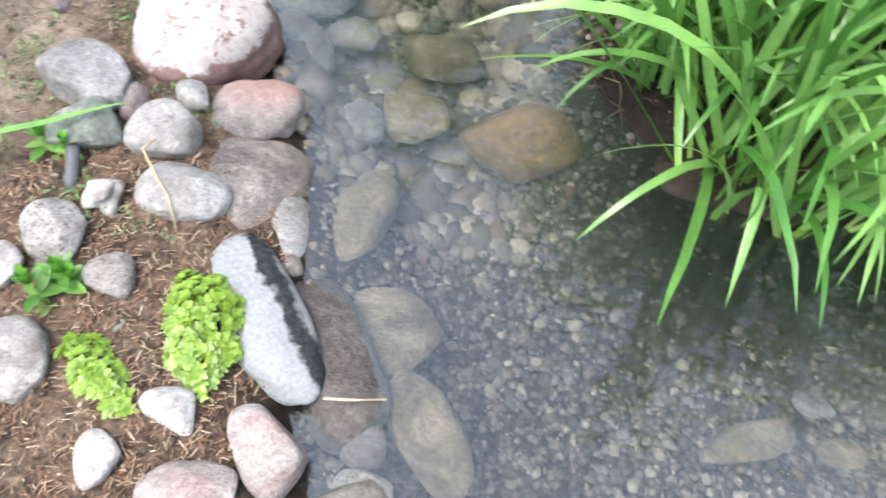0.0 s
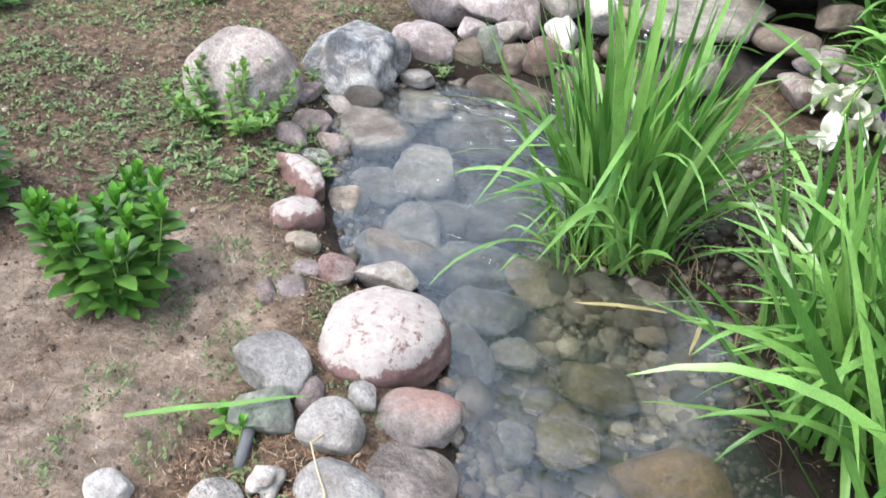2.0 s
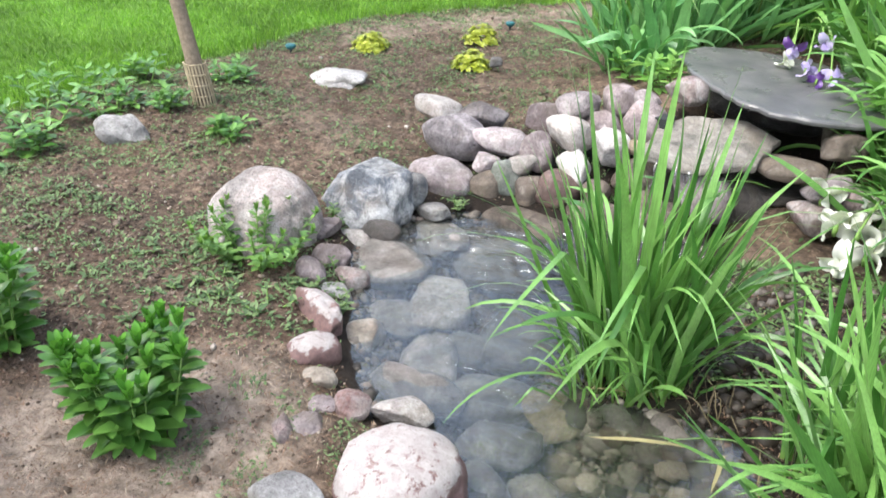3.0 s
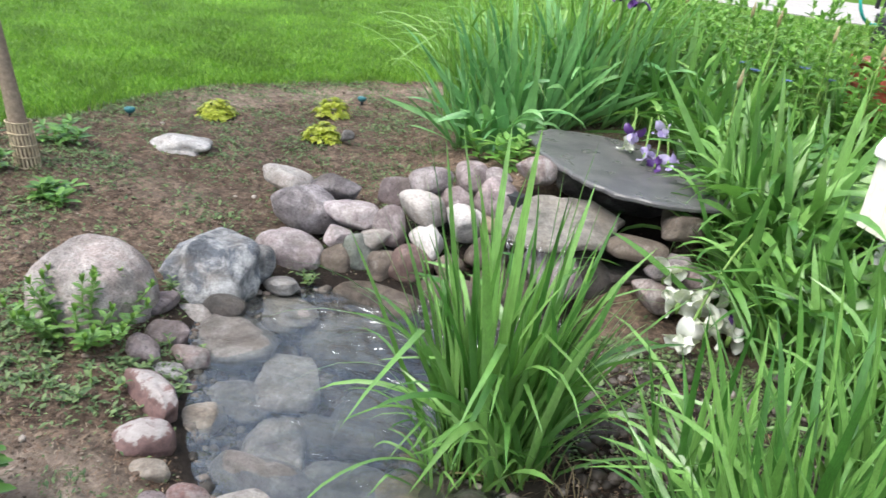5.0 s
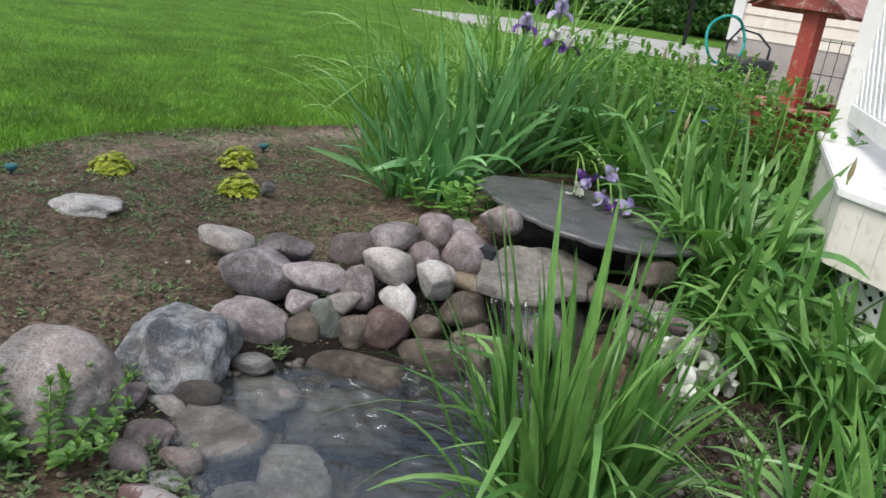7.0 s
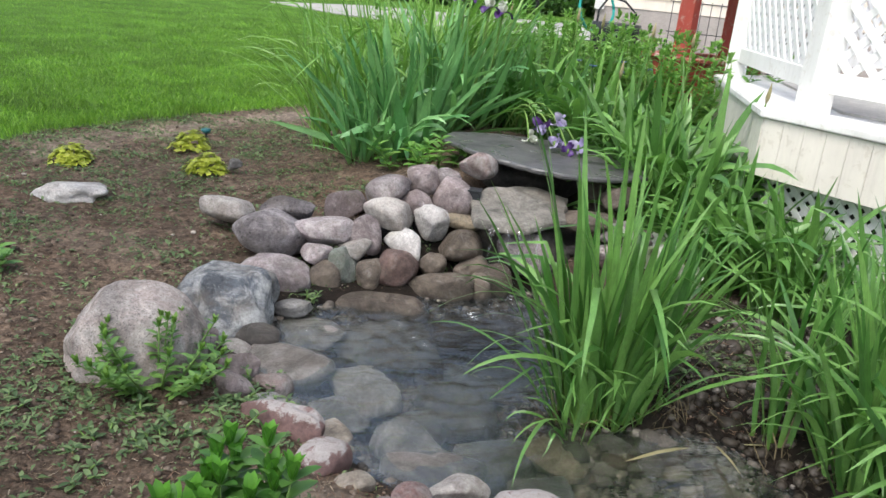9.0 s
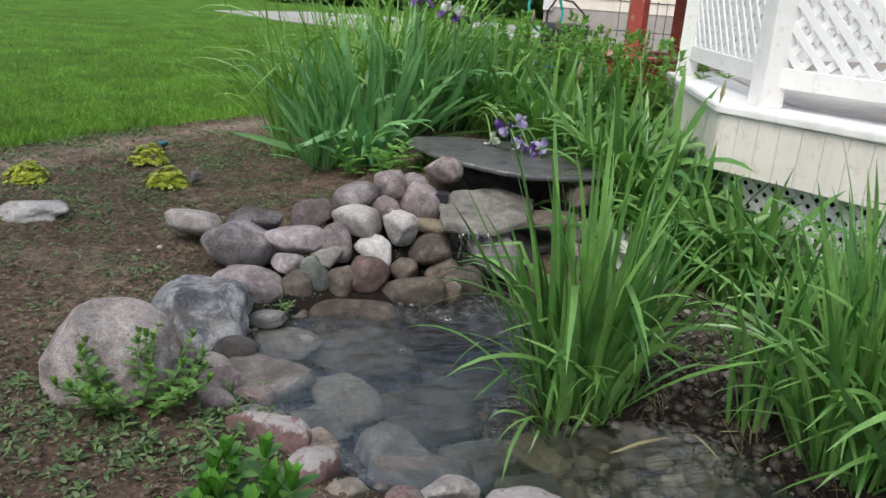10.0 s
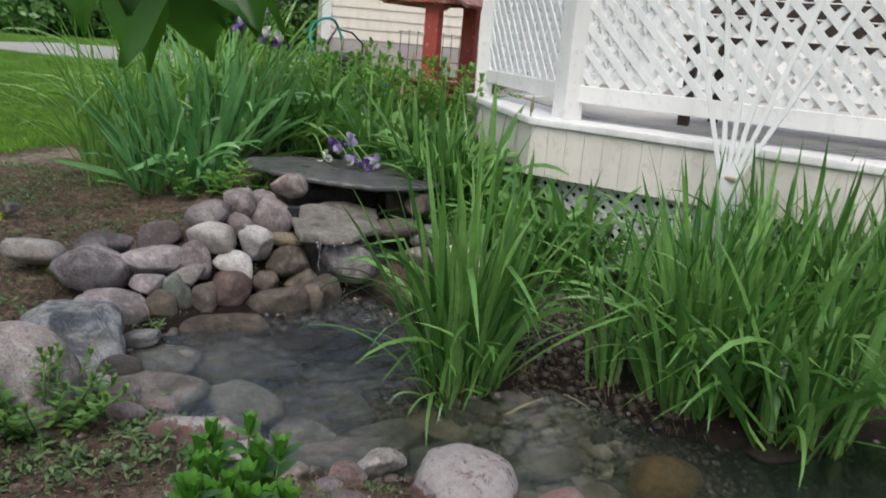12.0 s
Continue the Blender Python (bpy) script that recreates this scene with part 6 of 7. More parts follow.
# ---- the white deck: eight sides, ledge, skirt, railing of lattice ----
P1, P2 = Vector((1.839, 4.521)), Vector((1.278, 3.115))
SIDE = (P1 - P2).length
u0 = (P2 - P1).normalized()
ring = [P1.copy(), P2.copy()]
ang = math.atan2(u0.y, u0.x)
for k in range(6):
    ang += radians(45)
    ring.append(ring[-1] + Vector((math.cos(ang), math.sin(ang))) * (SIDE if k % 2 else 2.7))
MID = sum(ring, Vector((0, 0))) / 8
Z_LEDGE, Z_SKIRT, Z_RAIL = 0.80, 0.52, 1.715


def inset(p, by):
    """The corner p moved inwards, square to both of its sides."""
    i = min(range(8), key=lambda k: (ring[k] - p).length)
    d0, d1 = (ring[i] - ring[i - 1]).normalized(), (ring[(i + 1) % 8] - ring[i]).normalized()
    return p + (Vector((-d0.y, d0.x)) + Vector((-d1.y, d1.x))).normalized() * by


deck = thing("deck", (MID.x, MID.y, 0.0), "white raised garden deck with lattice railing and skirt", "deck")


def loc(p, z):
    return (p.x - MID.x, p.y - MID.y, z)


# floor with the ledge that juts over the skirt
bm = bmesh.new()
for z0, z1, by in ((Z_LEDGE - 0.035, Z_LEDGE, -0.03),):
    lo = [bm.verts.new(loc(inset(p, by), z0)) for p in ring]
    hi = [bm.verts.new(loc(inset(p, by), z1)) for p in ring]
    for i in range(8):
        bm.faces.new((lo[i], lo[(i + 1) % 8], hi[(i + 1) % 8], hi[i]))
    bm.faces.new(hi)
    bm.faces.new(lo[::-1])
bmesh.ops.recalc_face_normals(bm, faces=bm.faces)
bmesh.ops.bevel(bm, geom=[e for e in bm.edges], offset=0.006, segments=2, affect="EDGES")
part("ledge", bm, M_WHITE, deck)
bm = bmesh.new()
lo = [bm.verts.new(loc(inset(p, 0.36), Z_LEDGE + 0.001)) for p in ring]
hi = [bm.verts.new(loc(inset(p, 0.36), Z_LEDGE + 0.012)) for p in ring]
for i in range(8):
    bm.faces.new((lo[i], lo[(i + 1) % 8], hi[(i + 1) % 8], hi[i]))
bm.faces.new(hi)
part("floor", bm, M_DECKFLOOR, deck, "grey painted deck floor")


def lattice_side(a, b, z0, z1, period, slat, mat, parent, name="lattice"):
    """Crossed diagonal slats clipped to an upright panel from a to b."""
    a3, b3 = Vector((a.x, a.y, 0)), Vector((b.x, b.y, 0))
    run = (b3 - a3).length
    ux = (b3 - a3).normalized()
    nrm = Vector((-ux.y, ux.x, 0))
    h = z1 - z0
    for sign in (1, -1):
        bm = bmesh.new()
        k = -int(h / period) - 2
        while k * period < run + h:
            s0 = k * period
            # the slat's middle line runs from (s, z0) to (s + h, z1), mirrored for the other lay
            lo_t, hi_t = max(0.0, -s0), min(h, run - s0)
            if hi_t - lo_t > 0.02:
                p0, p1 = (s0 + lo_t, lo_t), (s0 + hi_t, hi_t)
                if sign < 0:
                    p0, p1 = (run - p0[0], p0[1]), (run - p1[0], p1[1])
                off = nrm * (0.0045 * sign)
                A = a3 + ux * p0[0] + Vector((0, 0, z0 + p0[1])) + off
                B = a3 + ux * p1[0] + Vector((0, 0, z0 + p1[1])) + off
                d = (B - A).normalized()
                w = d.cross(nrm)
                vs = [bm.verts.new(P + w * (slat / 2 * q) + nrm * (0.004 * m)) for P in (A, B) for q in (-1, 1) for m in (-1, 1)]
                for f in ((0, 1, 3, 2), (4, 6, 7, 5), (0, 4, 5, 1), (2, 3, 7, 6), (0, 2, 6, 4), (1, 5, 7, 3)):
                    bm.faces.new([vs[i] for i in f])
            k += 1
        part(name, bm, mat, parent)


for i in range(8):
    a, b = ring[i], ring[(i + 1) % 8]
    seen = i in (0, 1, 2)
    # skirt boards
    fa, fb = inset(a, 0.0), inset(b, 0.0)
    n_boards = round((fb - fa).length / 0.095) if seen else 1
    for k in range(n_boards):
        q0, q1 = fa.lerp(fb, k / n_boards), fa.lerp(fb, (k + 1) / n_boards)
        gap = (q1 - q0).normalized() * 0.0007
        part("skirt_board", beam_bm(loc((q0 + gap).lerp(q1 - gap, 0.0), (Z_SKIRT + Z_LEDGE) / 2 - 0.02), loc(q1 - gap, (Z_SKIRT + Z_LEDGE) / 2 - 0.02), 0.02, Z_LEDGE - 0.037 - Z_SKIRT, 0.0012), M_CREAM, deck)
    backing_a, backing_b = inset(a, 0.03), inset(b, 0.03)
    part("skirt_backing", beam_bm(loc(backing_a, 0.64), loc(backing_b, 0.64), 0.02, 0.22), M_CREAM, deck)
    if seen:
        sa, sb = inset(a, 0.09), inset(b, 0.09)
        lattice_side(sa - MID, sb - MID, 0.02, Z_SKIRT, 0.066, 0.026, M_VINYL, deck, "skirt_lattice")
    # railing
    in_a, in_b = (0.1 if i == 0 else 0.22), (0.1 if i == 7 else 0.22)
    ra, rb = inset(a, in_a), inset(b, in_b)
    part("top_rail", beam_bm(loc(ra, Z_RAIL - 0.04), loc(rb, Z_RAIL - 0.04), 0.035, 0.085, 0.004), M_WHITE, deck)
    part("rail_cap", beam_bm(loc(ra, Z_RAIL + 0.0155), loc(rb, Z_RAIL + 0.0155), 0.075, 0.024, 0.005), M_WHITE, deck)
    part("bottom_rail", beam_bm(loc(ra, 0.93), loc(rb, 0.93), 0.035, 0.085, 0.004), M_WHITE, deck)
    lattice_side(ra - MID, rb - MID, 0.965, Z_RAIL - 0.08, 0.109, 0.034, M_VINYL, deck, "rail_lattice")
    # post with cap
    post = inset(a, in_a - 0.01)
    turn = math.degrees(math.atan2((a - MID).y, (a - MID).x))
    px, py, _ = loc(post, 0)
    ob = part("post", box_bm((-0.055, -0.055, Z_LEDGE), (0.055, 0.055, 1.8), 0.005), M_WHITE, deck)
    ob.matrix_basis = pose(px, py, 0, 0, 0, turn)
    bm = box_bm((-0.075, -0.075, 1.8), (0.075, 0.075, 1.825), 0.004)
    got = bmesh.ops.create_cone(bm, cap_ends=True, segments=4, radius1=0.092, radius2=0.02, depth=0.045, matrix=Matrix.Translation((0, 0, 1.848)) @ Matrix.Rotation(radians(45), 4, "Z"))
    part("post_cap", bm, M_WHITE, ob)
# Added dark wall inside the skirt stands in for shade under the deck.
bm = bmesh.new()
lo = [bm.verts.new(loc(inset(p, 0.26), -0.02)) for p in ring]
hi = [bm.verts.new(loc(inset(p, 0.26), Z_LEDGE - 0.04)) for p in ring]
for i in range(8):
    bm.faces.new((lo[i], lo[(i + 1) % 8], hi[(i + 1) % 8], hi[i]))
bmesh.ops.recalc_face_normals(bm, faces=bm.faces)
part("inner_wall", bm, M_UNDERSHADE, deck, "added dark wall standing in for shade under the deck")
# unseen dark bench, added to darken the holes of the railing lattice
along = (ring[2] - ring[1]).normalized()
seat_at = ring[1] + along * 1.35 + Vector((-along.y, along.x)) * 0.78
bench = thing("deck_bench", (seat_at.x, seat_at.y, Z_LEDGE + 0.012), "added dark brown slatted bench that darkens the lattice holes", "bench", rz=math.degrees(math.atan2(along.y, along.x)))
for k in range(5):
    part("seat_slat", box_bm((-0.9, -0.24 + 0.098 * k, 0.42), (0.9, -0.155 + 0.098 * k, 0.45), 0.005), M_BENCH, bench)
for k in range(5):
    part("back_slat", box_bm((-0.9, 0.26, 0.5 + 0.085 * k), (0.9, 0.285, 0.578 + 0.085 * k), 0.005), M_BENCH, bench)
for x in (-0.82, 0.78):
    part("leg", box_bm((x, -0.22, 0.0), (x + 0.05, -0.17, 0.418), 0.004), M_BENCH, bench)
    part("leg", box_bm((x, 0.287, 0.0), (x + 0.05, 0.33, 0.95), 0.004), M_BENCH, bench)
# dark supports under the floor
for i in range(8):
    q = inset(ring[i], 0.35)
    part("support", box_bm((q.x - MID.x - 0.05, q.y - MID.y - 0.05, 0.0), (q.x - MID.x + 0.05, q.y - MID.y + 0.05, Z_LEDGE - 0.04)), M_BARK, deck)

# ---- white fan trellis leaning in the iris bed ----
fan_at = (1.43, 2.03, gz(1.43, 2.03))
fan = thing("fan_trellis", fan_at, "white fan-shaped garden trellis standing in the iris bed", "trellis")
toward = Vector((0.5, -0.86, 0)).normalized()
tops = []
for k in range(6):
    s = (k - 2.5) / 2.5
    foot = Vector((0, 0, 0.0)) + toward * (0.022 * s * 1.4)
    neck = toward * (0.035 * s) + Vector((0.0, 0, 0.62))
    top = toward * (0.5 * s + 0.12) + Vector((0.03, 0.05, 1.98 - 0.14 * s * s))
    tops.append((neck, top))
    part("slat", beam_bm(foot, neck, 0.02, 0.009, 0.002, up=(0.86, 0.5, 0)), M_VINYL, fan)
    part("slat", beam_bm(neck, top, 0.02, 0.009, 0.002, up=(0.86, 0.5, 0)), M_VINYL, fan)
for f in (0.68,):
    pts = [n.lerp(t, f) + Vector((-0.008, -0.006, 0)) for n, t in tops]
    part("cross_bar", tube_bm(pts, [0.008] * len(pts), 6), M_VINYL, fan)
part("band", box_bm((-0.012, -0.03, 0.61), (0.012, 0.03, 0.62), 0.003), M_STRAW, fan)

# ---- red wishing well ----
WELL = (2.06, 5.27)
well = thing("wishing_well", (*WELL, gz(*WELL)), "weathered red wooden wishing well with shingled gable roof", "wishing well", rz=20)
well.scale = (1.03, 1.03, 1.0)
for level in range(6):
    z0 = 0.02 + 0.115 * level
    for sgn in (-1, 1):
        part("wall_board", box_bm((-0.28, sgn * 0.21 - 0.012, z0), (0.42, sgn * 0.21 + 0.012, z0 + 0.109), 0.004), M_RED, well)
        x = -0.268 if sgn < 0 else 0.408
        part("wall_board", box_bm((x - 0.012, -0.197, z0), (x + 0.012, 0.197, z0 + 0.109), 0.004), M_RED, well)
for sgn in (-1, 1):
    part("rim_board", box_bm((-0.31, sgn * 0.21 - 0.045, 0.711), (0.45, sgn * 0.21 + 0.045, 0.735), 0.005), M_RED_WORN, well)
    x = -0.268 if sgn < 0 else 0.408
    part("rim_board", box_bm((x - 0.045, -0.164, 0.711), (x + 0.045, 0.164, 0.735), 0.005), M_RED_WORN, well)
for x in (-0.12, 0.33):
    part("post", box_bm((x - 0.03, -0.062, 0.02), (x + 0.03, 0.062, 1.28), 0.006), M_RED, well)
# gables and roof, ridge along x
ridge, eave, half = 1.455, 1.275, 0.32
for x in (-0.2, 0.42):
    bm = bmesh.new()
    tri = [(-half, eave), (half, eave), (0.0, ridge)]
    f0 = [bm.verts.new((x - 0.012, y, z)) for y, z in tri]
    f1 = [bm.verts.new((x + 0.012, y, z)) for y, z in tri]
    bm.faces.new(f0)
    bm.faces.new(f1[::-1])
    for i in range(3):
        bm.faces.new((f0[i], f1[i], f1[(i + 1) % 3], f0[(i + 1) % 3]))
    bmesh.ops.recalc_face_normals(bm, faces=bm.faces)
    part("gable", bm, M_RED_WORN, well, "peeling red gable board")
slope = (ridge - eave) / half


def roof_sheet(x0, x1, y0, y1, lift, thick):
    """A thin board on the slope between two distances from the ridge."""
    bm = bmesh.new()
    lo = [bm.verts.new((x, y, ridge + lift - abs(y) * slope)) for x, y in ((x0, y0), (x1, y0), (x1, y1), (x0, y1))]
    hi = [bm.verts.new((v.co.x, v.co.y, v.co.z + thick)) for v in lo]
    bm.faces.new(lo[::-1])
    bm.faces.new(hi)
    for i in range(4):
        bm.faces.new((lo[i], lo[(i + 1) % 4], hi[(i + 1) % 4], hi[i]))
    bmesh.ops.recalc_face_normals(bm, faces=bm.faces)
    return bm


for sgn in (-1, 1):
    part("roof_panel", roof_sheet(-0.26, 0.48, 0.0, sgn * half * 1.16, 0.003, 0.014), M_RED_WORN, well)
    for row in range(4):
        y0, y1 = half * 1.2 * row / 4.0, half * 1.2 * (row + 1.12) / 4.0
        for k in range(6):
            x0 = -0.28 + k * 0.13 - (0.05 if row % 2 else 0.0)
            part("shingle", roof_sheet(max(x0, -0.28), min(x0 + 0.126, 0.5), sgn * y0, sgn * y1, 0.019 + 0.004 * row, 0.008), M_SHINGLE, well)
part("ridge_board", box_bm((-0.29, -0.03, ridge + 0.03), (0.49, 0.03, ridge + 0.046), 0.004), M_SHINGLE, well)

# ---- neighbouring house ----
HX, HY = 3.05, 9.7
house = thing("house", (HX, HY, 0.1), "beige lap-sided house wall with white corner trim", "house", rz=-23)
part("foundation", box_bm((0.0, 0.02, -0.1), (9.0, 7.0, 0.94)), M_FOUND, house)
part("wall", box_bm((0.02, 0.03, 0.941), (8.98, 6.98, 5.2)), M_SIDING, house)
WIN = (2.2, 3.6, 2.32, 3.5)
for k in range(33):
    z0 = 0.945 + 0.129 * k
    spans = ((0.1, 8.9),)
    if z0 + 0.129 > WIN[2] and z0 < WIN[3]:
        spans = ((0.1, WIN[0] - 0.08), (WIN[1] + 0.08, 8.9))
    for s0, s1 in spans:
        bm = bmesh.new()
        prof = ((0.0, 0.0), (-0.018, 0.0), (-0.006, 0.131), (0.0, 0.131))
        a = [bm.verts.new((s0, 0.03 + y, z0 + z)) for y, z in prof]
        b = [bm.verts.new((s1, 0.03 + y, z0 + z)) for y, z in prof]
        for i in range(4):
            bm.faces.new((a[i], a[(i + 1) % 4], b[(i + 1) % 4], b[i]))
        bm.faces.new(a[::-1])
        bm.faces.new(b)
        bmesh.ops.recalc_face_normals(bm, faces=bm.faces)
        part("siding_board", bm, M_SIDING, house)
part("corner_trim", box_bm((-0.015, -0.015, 0.9), (0.1, 0.028, 5.2), 0.004), M_WHITE, house)
part("side_trim", box_bm((-0.015, 0.03, 0.9), (0.018, 0.13, 5.2), 0.004), M_WHITE, house)
for k in range(33):
    z0 = 0.945 + 0.129 * k
    bm = bmesh.new()
    prof = ((0.0, 0.0), (-0.018, 0.0), (-0.006, 0.131), (0.0, 0.131))
    a = [bm.verts.new((0.02 + x, 0.135, z0 + z)) for x, z in prof]
    b = [bm.verts.new((0.02 + x, 6.9, z0 + z)) for x, z in prof]
    for i in range(4):
        bm.faces.new((a[i], a[(i + 1) % 4], b[(i + 1) % 4], b[i]))
    bm.faces.new(a[::-1])
    bm.faces.new(b)
    bmesh.ops.recalc_face_normals(bm, faces=bm.faces)
    part("siding_board", bm, M_SIDING, house)
window = part("window", box_bm((WIN[0], 0.012, WIN[2]), (WIN[1], 0.028, WIN[3])), M_GLASS, house)
for lo, hi in (((WIN[0] - 0.08, -0.012, WIN[2] - 0.08), (WIN[1] + 0.08, 0.029, WIN[2])), ((WIN[0] - 0.08, -0.012, WIN[3]), (WIN[1] + 0.08, 0.029, WIN[3] + 0.08)),
               ((WIN[0] - 0.08, -0.012, WIN[2]), (WIN[0], 0.029, WIN[3])), ((WIN[1], -0.012, WIN[2]), (WIN[1] + 0.08, 0.029, WIN[3]))):
    part("window_trim", box_bm(lo, hi, 0.004), M_WHITE, window)
part("blind", box_bm((WIN[0] + 0.03, 0.002, WIN[2] + 0.02), (WIN[1] - 0.02, 0.011, WIN[3] - 0.02)), M_BLIND, window, "white window blind")
bm = bmesh.new()
rv = [bm.verts.new(p) for p in ((-0.4, -0.45, 5.2), (9.4, -0.45, 5.2), (9.4, 7.45, 5.2), (-0.4, 7.45, 5.2), (-0.4, 3.5, 7.6), (9.4, 3.5, 7.6))]
for f in ((0, 1, 5, 4), (2, 3, 4, 5), (0, 4, 3), (1, 2, 5), (3, 2, 1, 0)):
    bm.faces.new([rv[i] for i in f])
part("roof", bm, plain("roof_shingle", (0.12, 0.11, 0.1), 0.9, 0.2, 8), house)

# hose on a hoop and a wire plant stand against the house
hoop = thing("hose_hanger", (2.75, 8.9, 0.1), "teal garden hose looped over a dark stand", "garden hose")
part("hose", tube_bm([(0.2 * math.cos(a), 0.04 * math.sin(3 * a), 0.92 + 0.24 * math.sin(a)) for a in (2 * math.pi * k / 28 for k in range(29))], [0.016] * 29, 7), M_TEAL, hoop)
part("stand", tube_bm([(0.05, 0.06, -0.02), (0.05, 0.06, 0.9), (0.15, 0.06, 1.05), (0.35, 0.06, 1.02), (0.5, 0.06, 0.9), (0.5, 0.06, -0.02)], [0.014] * 6, 6), M_BLACK, hoop)
part("pot", tube_bm([(0.3, 0.1, 0.0), (0.3, 0.1, 0.35), (0.3, 0.1, 0.7), (0.3, 0.1, 0.78)], [0.2, 0.24, 0.28, 0.28], 12), M_BLACK, hoop)
wire = thing("wire_fence", (3.0, 7.6, 0.1), "low black wire garden fence by the house", "fence", rz=-23)
for k in range(14):
    part("wire", tube_bm([(k * 0.09, 0, -0.02), (k * 0.09, 0, 1.1)], [0.004, 0.004], 5), M_BLACK, wire)
for z in (0.2, 0.5, 0.8, 1.08):
    part("wire", tube_bm([(-0.03, 0, z), (1.2, 0, z)], [0.004, 0.004], 5), M_BLACK, wire)

# ---- drive, hoop and far trees ----
drive = bpy.data.meshes.new("driveway")
bm = bmesh.new()
out = [(-0.8, 22.6), (0.7, 19.9), (1.8, 18.9), (4.5, 18.2), (30.0, 17.0), (30.0, 27.0), (2.0, 25.5)]
lo = [bm.verts.new((x, y, 0.06)) for x, y in out]
hi = [bm.verts.new((x, y, 0.13)) for x, y in out]
for i in range(len(out)):
    bm.faces.new((lo[i], lo[(i + 1) % len(out)], hi[(i + 1) % len(out)], hi[i]))
bm.faces.new(hi)
bmesh.ops.recalc_face_normals(bm, faces=bm.faces)
bm.to_mesh(drive)
bm.free()
drive.materials.append(M_CONCRETE)
tagged(new("driveway", drive), "pale concrete driveway beyond the lawn", "driveway", kind="structure")

ball = thing("basketball_hoop", (7.1, 24.0, 0.13), "black-backed basketball hoop on a dark pole", "basketball hoop", rz=-5)
part("pole", tube_bm([(-0.1, 0.5, 0.0), (-0.1, 0.5, 2.2), (-0.05, 0.1, 2.4)], [0.06, 0.05, 0.05], 8), M_BLACK, ball)
board = part("backboard", box_bm((-0.44, -0.015, 2.0), (0.36, 0.02, 2.75), 0.01), plain("navy_board", (0.02, 0.025, 0.05), 0.4, 0.1), ball)
for lo, hi in (((-0.46, -0.03, 1.96), (0.38, 0.025, 2.0)), ((-0.46, -0.03, 2.75), (0.38, 0.025, 2.79)), ((-0.46, -0.03, 2.0), (-0.42, 0.025, 2.75)), ((0.34, -0.03, 2.0), (0.38, 0.025, 2.75))):
    part("frame_bar", box_bm(lo, hi), M_WHITE, board)
part("rim", tube_bm([(0.1 + 0.22 * math.cos(a), -0.26 + 0.22 * math.sin(a), 2.05) for a in (2 * math.pi * k / 16 for k in range(17))], [0.012] * 17, 6), M_BLACK, ball)
for k in range(12):
    a0, a1 = 2 * math.pi * k / 12, 2 * math.pi * (k + 1.2) / 12
    for b in (a1, a0 - (a1 - a0)):
        part("net_cord", tube_bm([(0.1 + 0.22 * math.cos(a0), -0.26 + 0.22 * math.sin(a0), 2.04), (0.1 + 0.13 * math.cos(b), -0.26 + 0.13 * math.sin(b), 1.65)], [0.014, 0.014], 4), M_WHITE, ball)


def crown_mesh(name, blobs, count, leaf, mat, seed):
    r = np.random.RandomState(seed)
    vs, fs = [], []
    weights = np.array([b[3] ** 2 for b in blobs])
    picks = r.choice(len(blobs), count, p=weights / weights.sum())
    for k in picks:
        cx, cy, cz, rad = blobs[k]
        n = r.randn(3)
        n /= np.linalg.norm(n)
        c = np.array([cx, cy, cz]) + n * rad * (0.55 + 0.5 * r.rand() ** 0.5) * np.array([1, 1, 0.85])
        a = r.randn(3)
        a /= np.linalg.norm(a)
        b = np.cross(a, n + 0.6 * r.randn(3))
        b /= np.linalg.norm(b) + 1e-9
        s = leaf * r.uniform(0.6, 1.3)
        i = len(vs)
        vs += [c - a * s * 0.5, c + b * s * 0.28, c + a * s * 0.5, c - b * s * 0.28]
        fs.append((i, i + 1, i + 2, i + 3))
    return mesh_from(name, vs, fs, mat)


def far_tree(place, height, seed):
    r = random.Random(seed)
    t = thing("tree", (place[0], place[1], 0.1), "dense dark green tree in a far row", "tree", "trees behind the lawn")
    part("trunk", tube_bm([(0, 0, -0.1), (0.05, 0, height * 0.3), (0.1, 0.1, height * 0.75)], [0.2, 0.15, 0.06], 8), M_BARK, t)
    blobs = []
    for k in range(22):
        a = r.uniform(0, 6.283)
        z = r.uniform(0.1, 0.92) * height
        q = height * 0.26 * math.sin(math.pi * min(0.95, 0.15 + z / height * 0.8)) * r.uniform(0.3, 1.0)
        x, y = math.cos(a) * q, math.sin(a) * q
        blobs.append((x, y, z, height * r.uniform(0.1, 0.17)))
        if k < 8:
            part("limb", tube_bm([(0.05, 0, z * 0.6), (x * 0.6, y * 0.6, z * 0.9), (x, y, z)], [0.07, 0.05, 0.02], 5), M_BARK, t)
    part_mesh("crown", crown_mesh("crown", blobs, 22000, 0.2, M_TREE, seed), t)
    return t


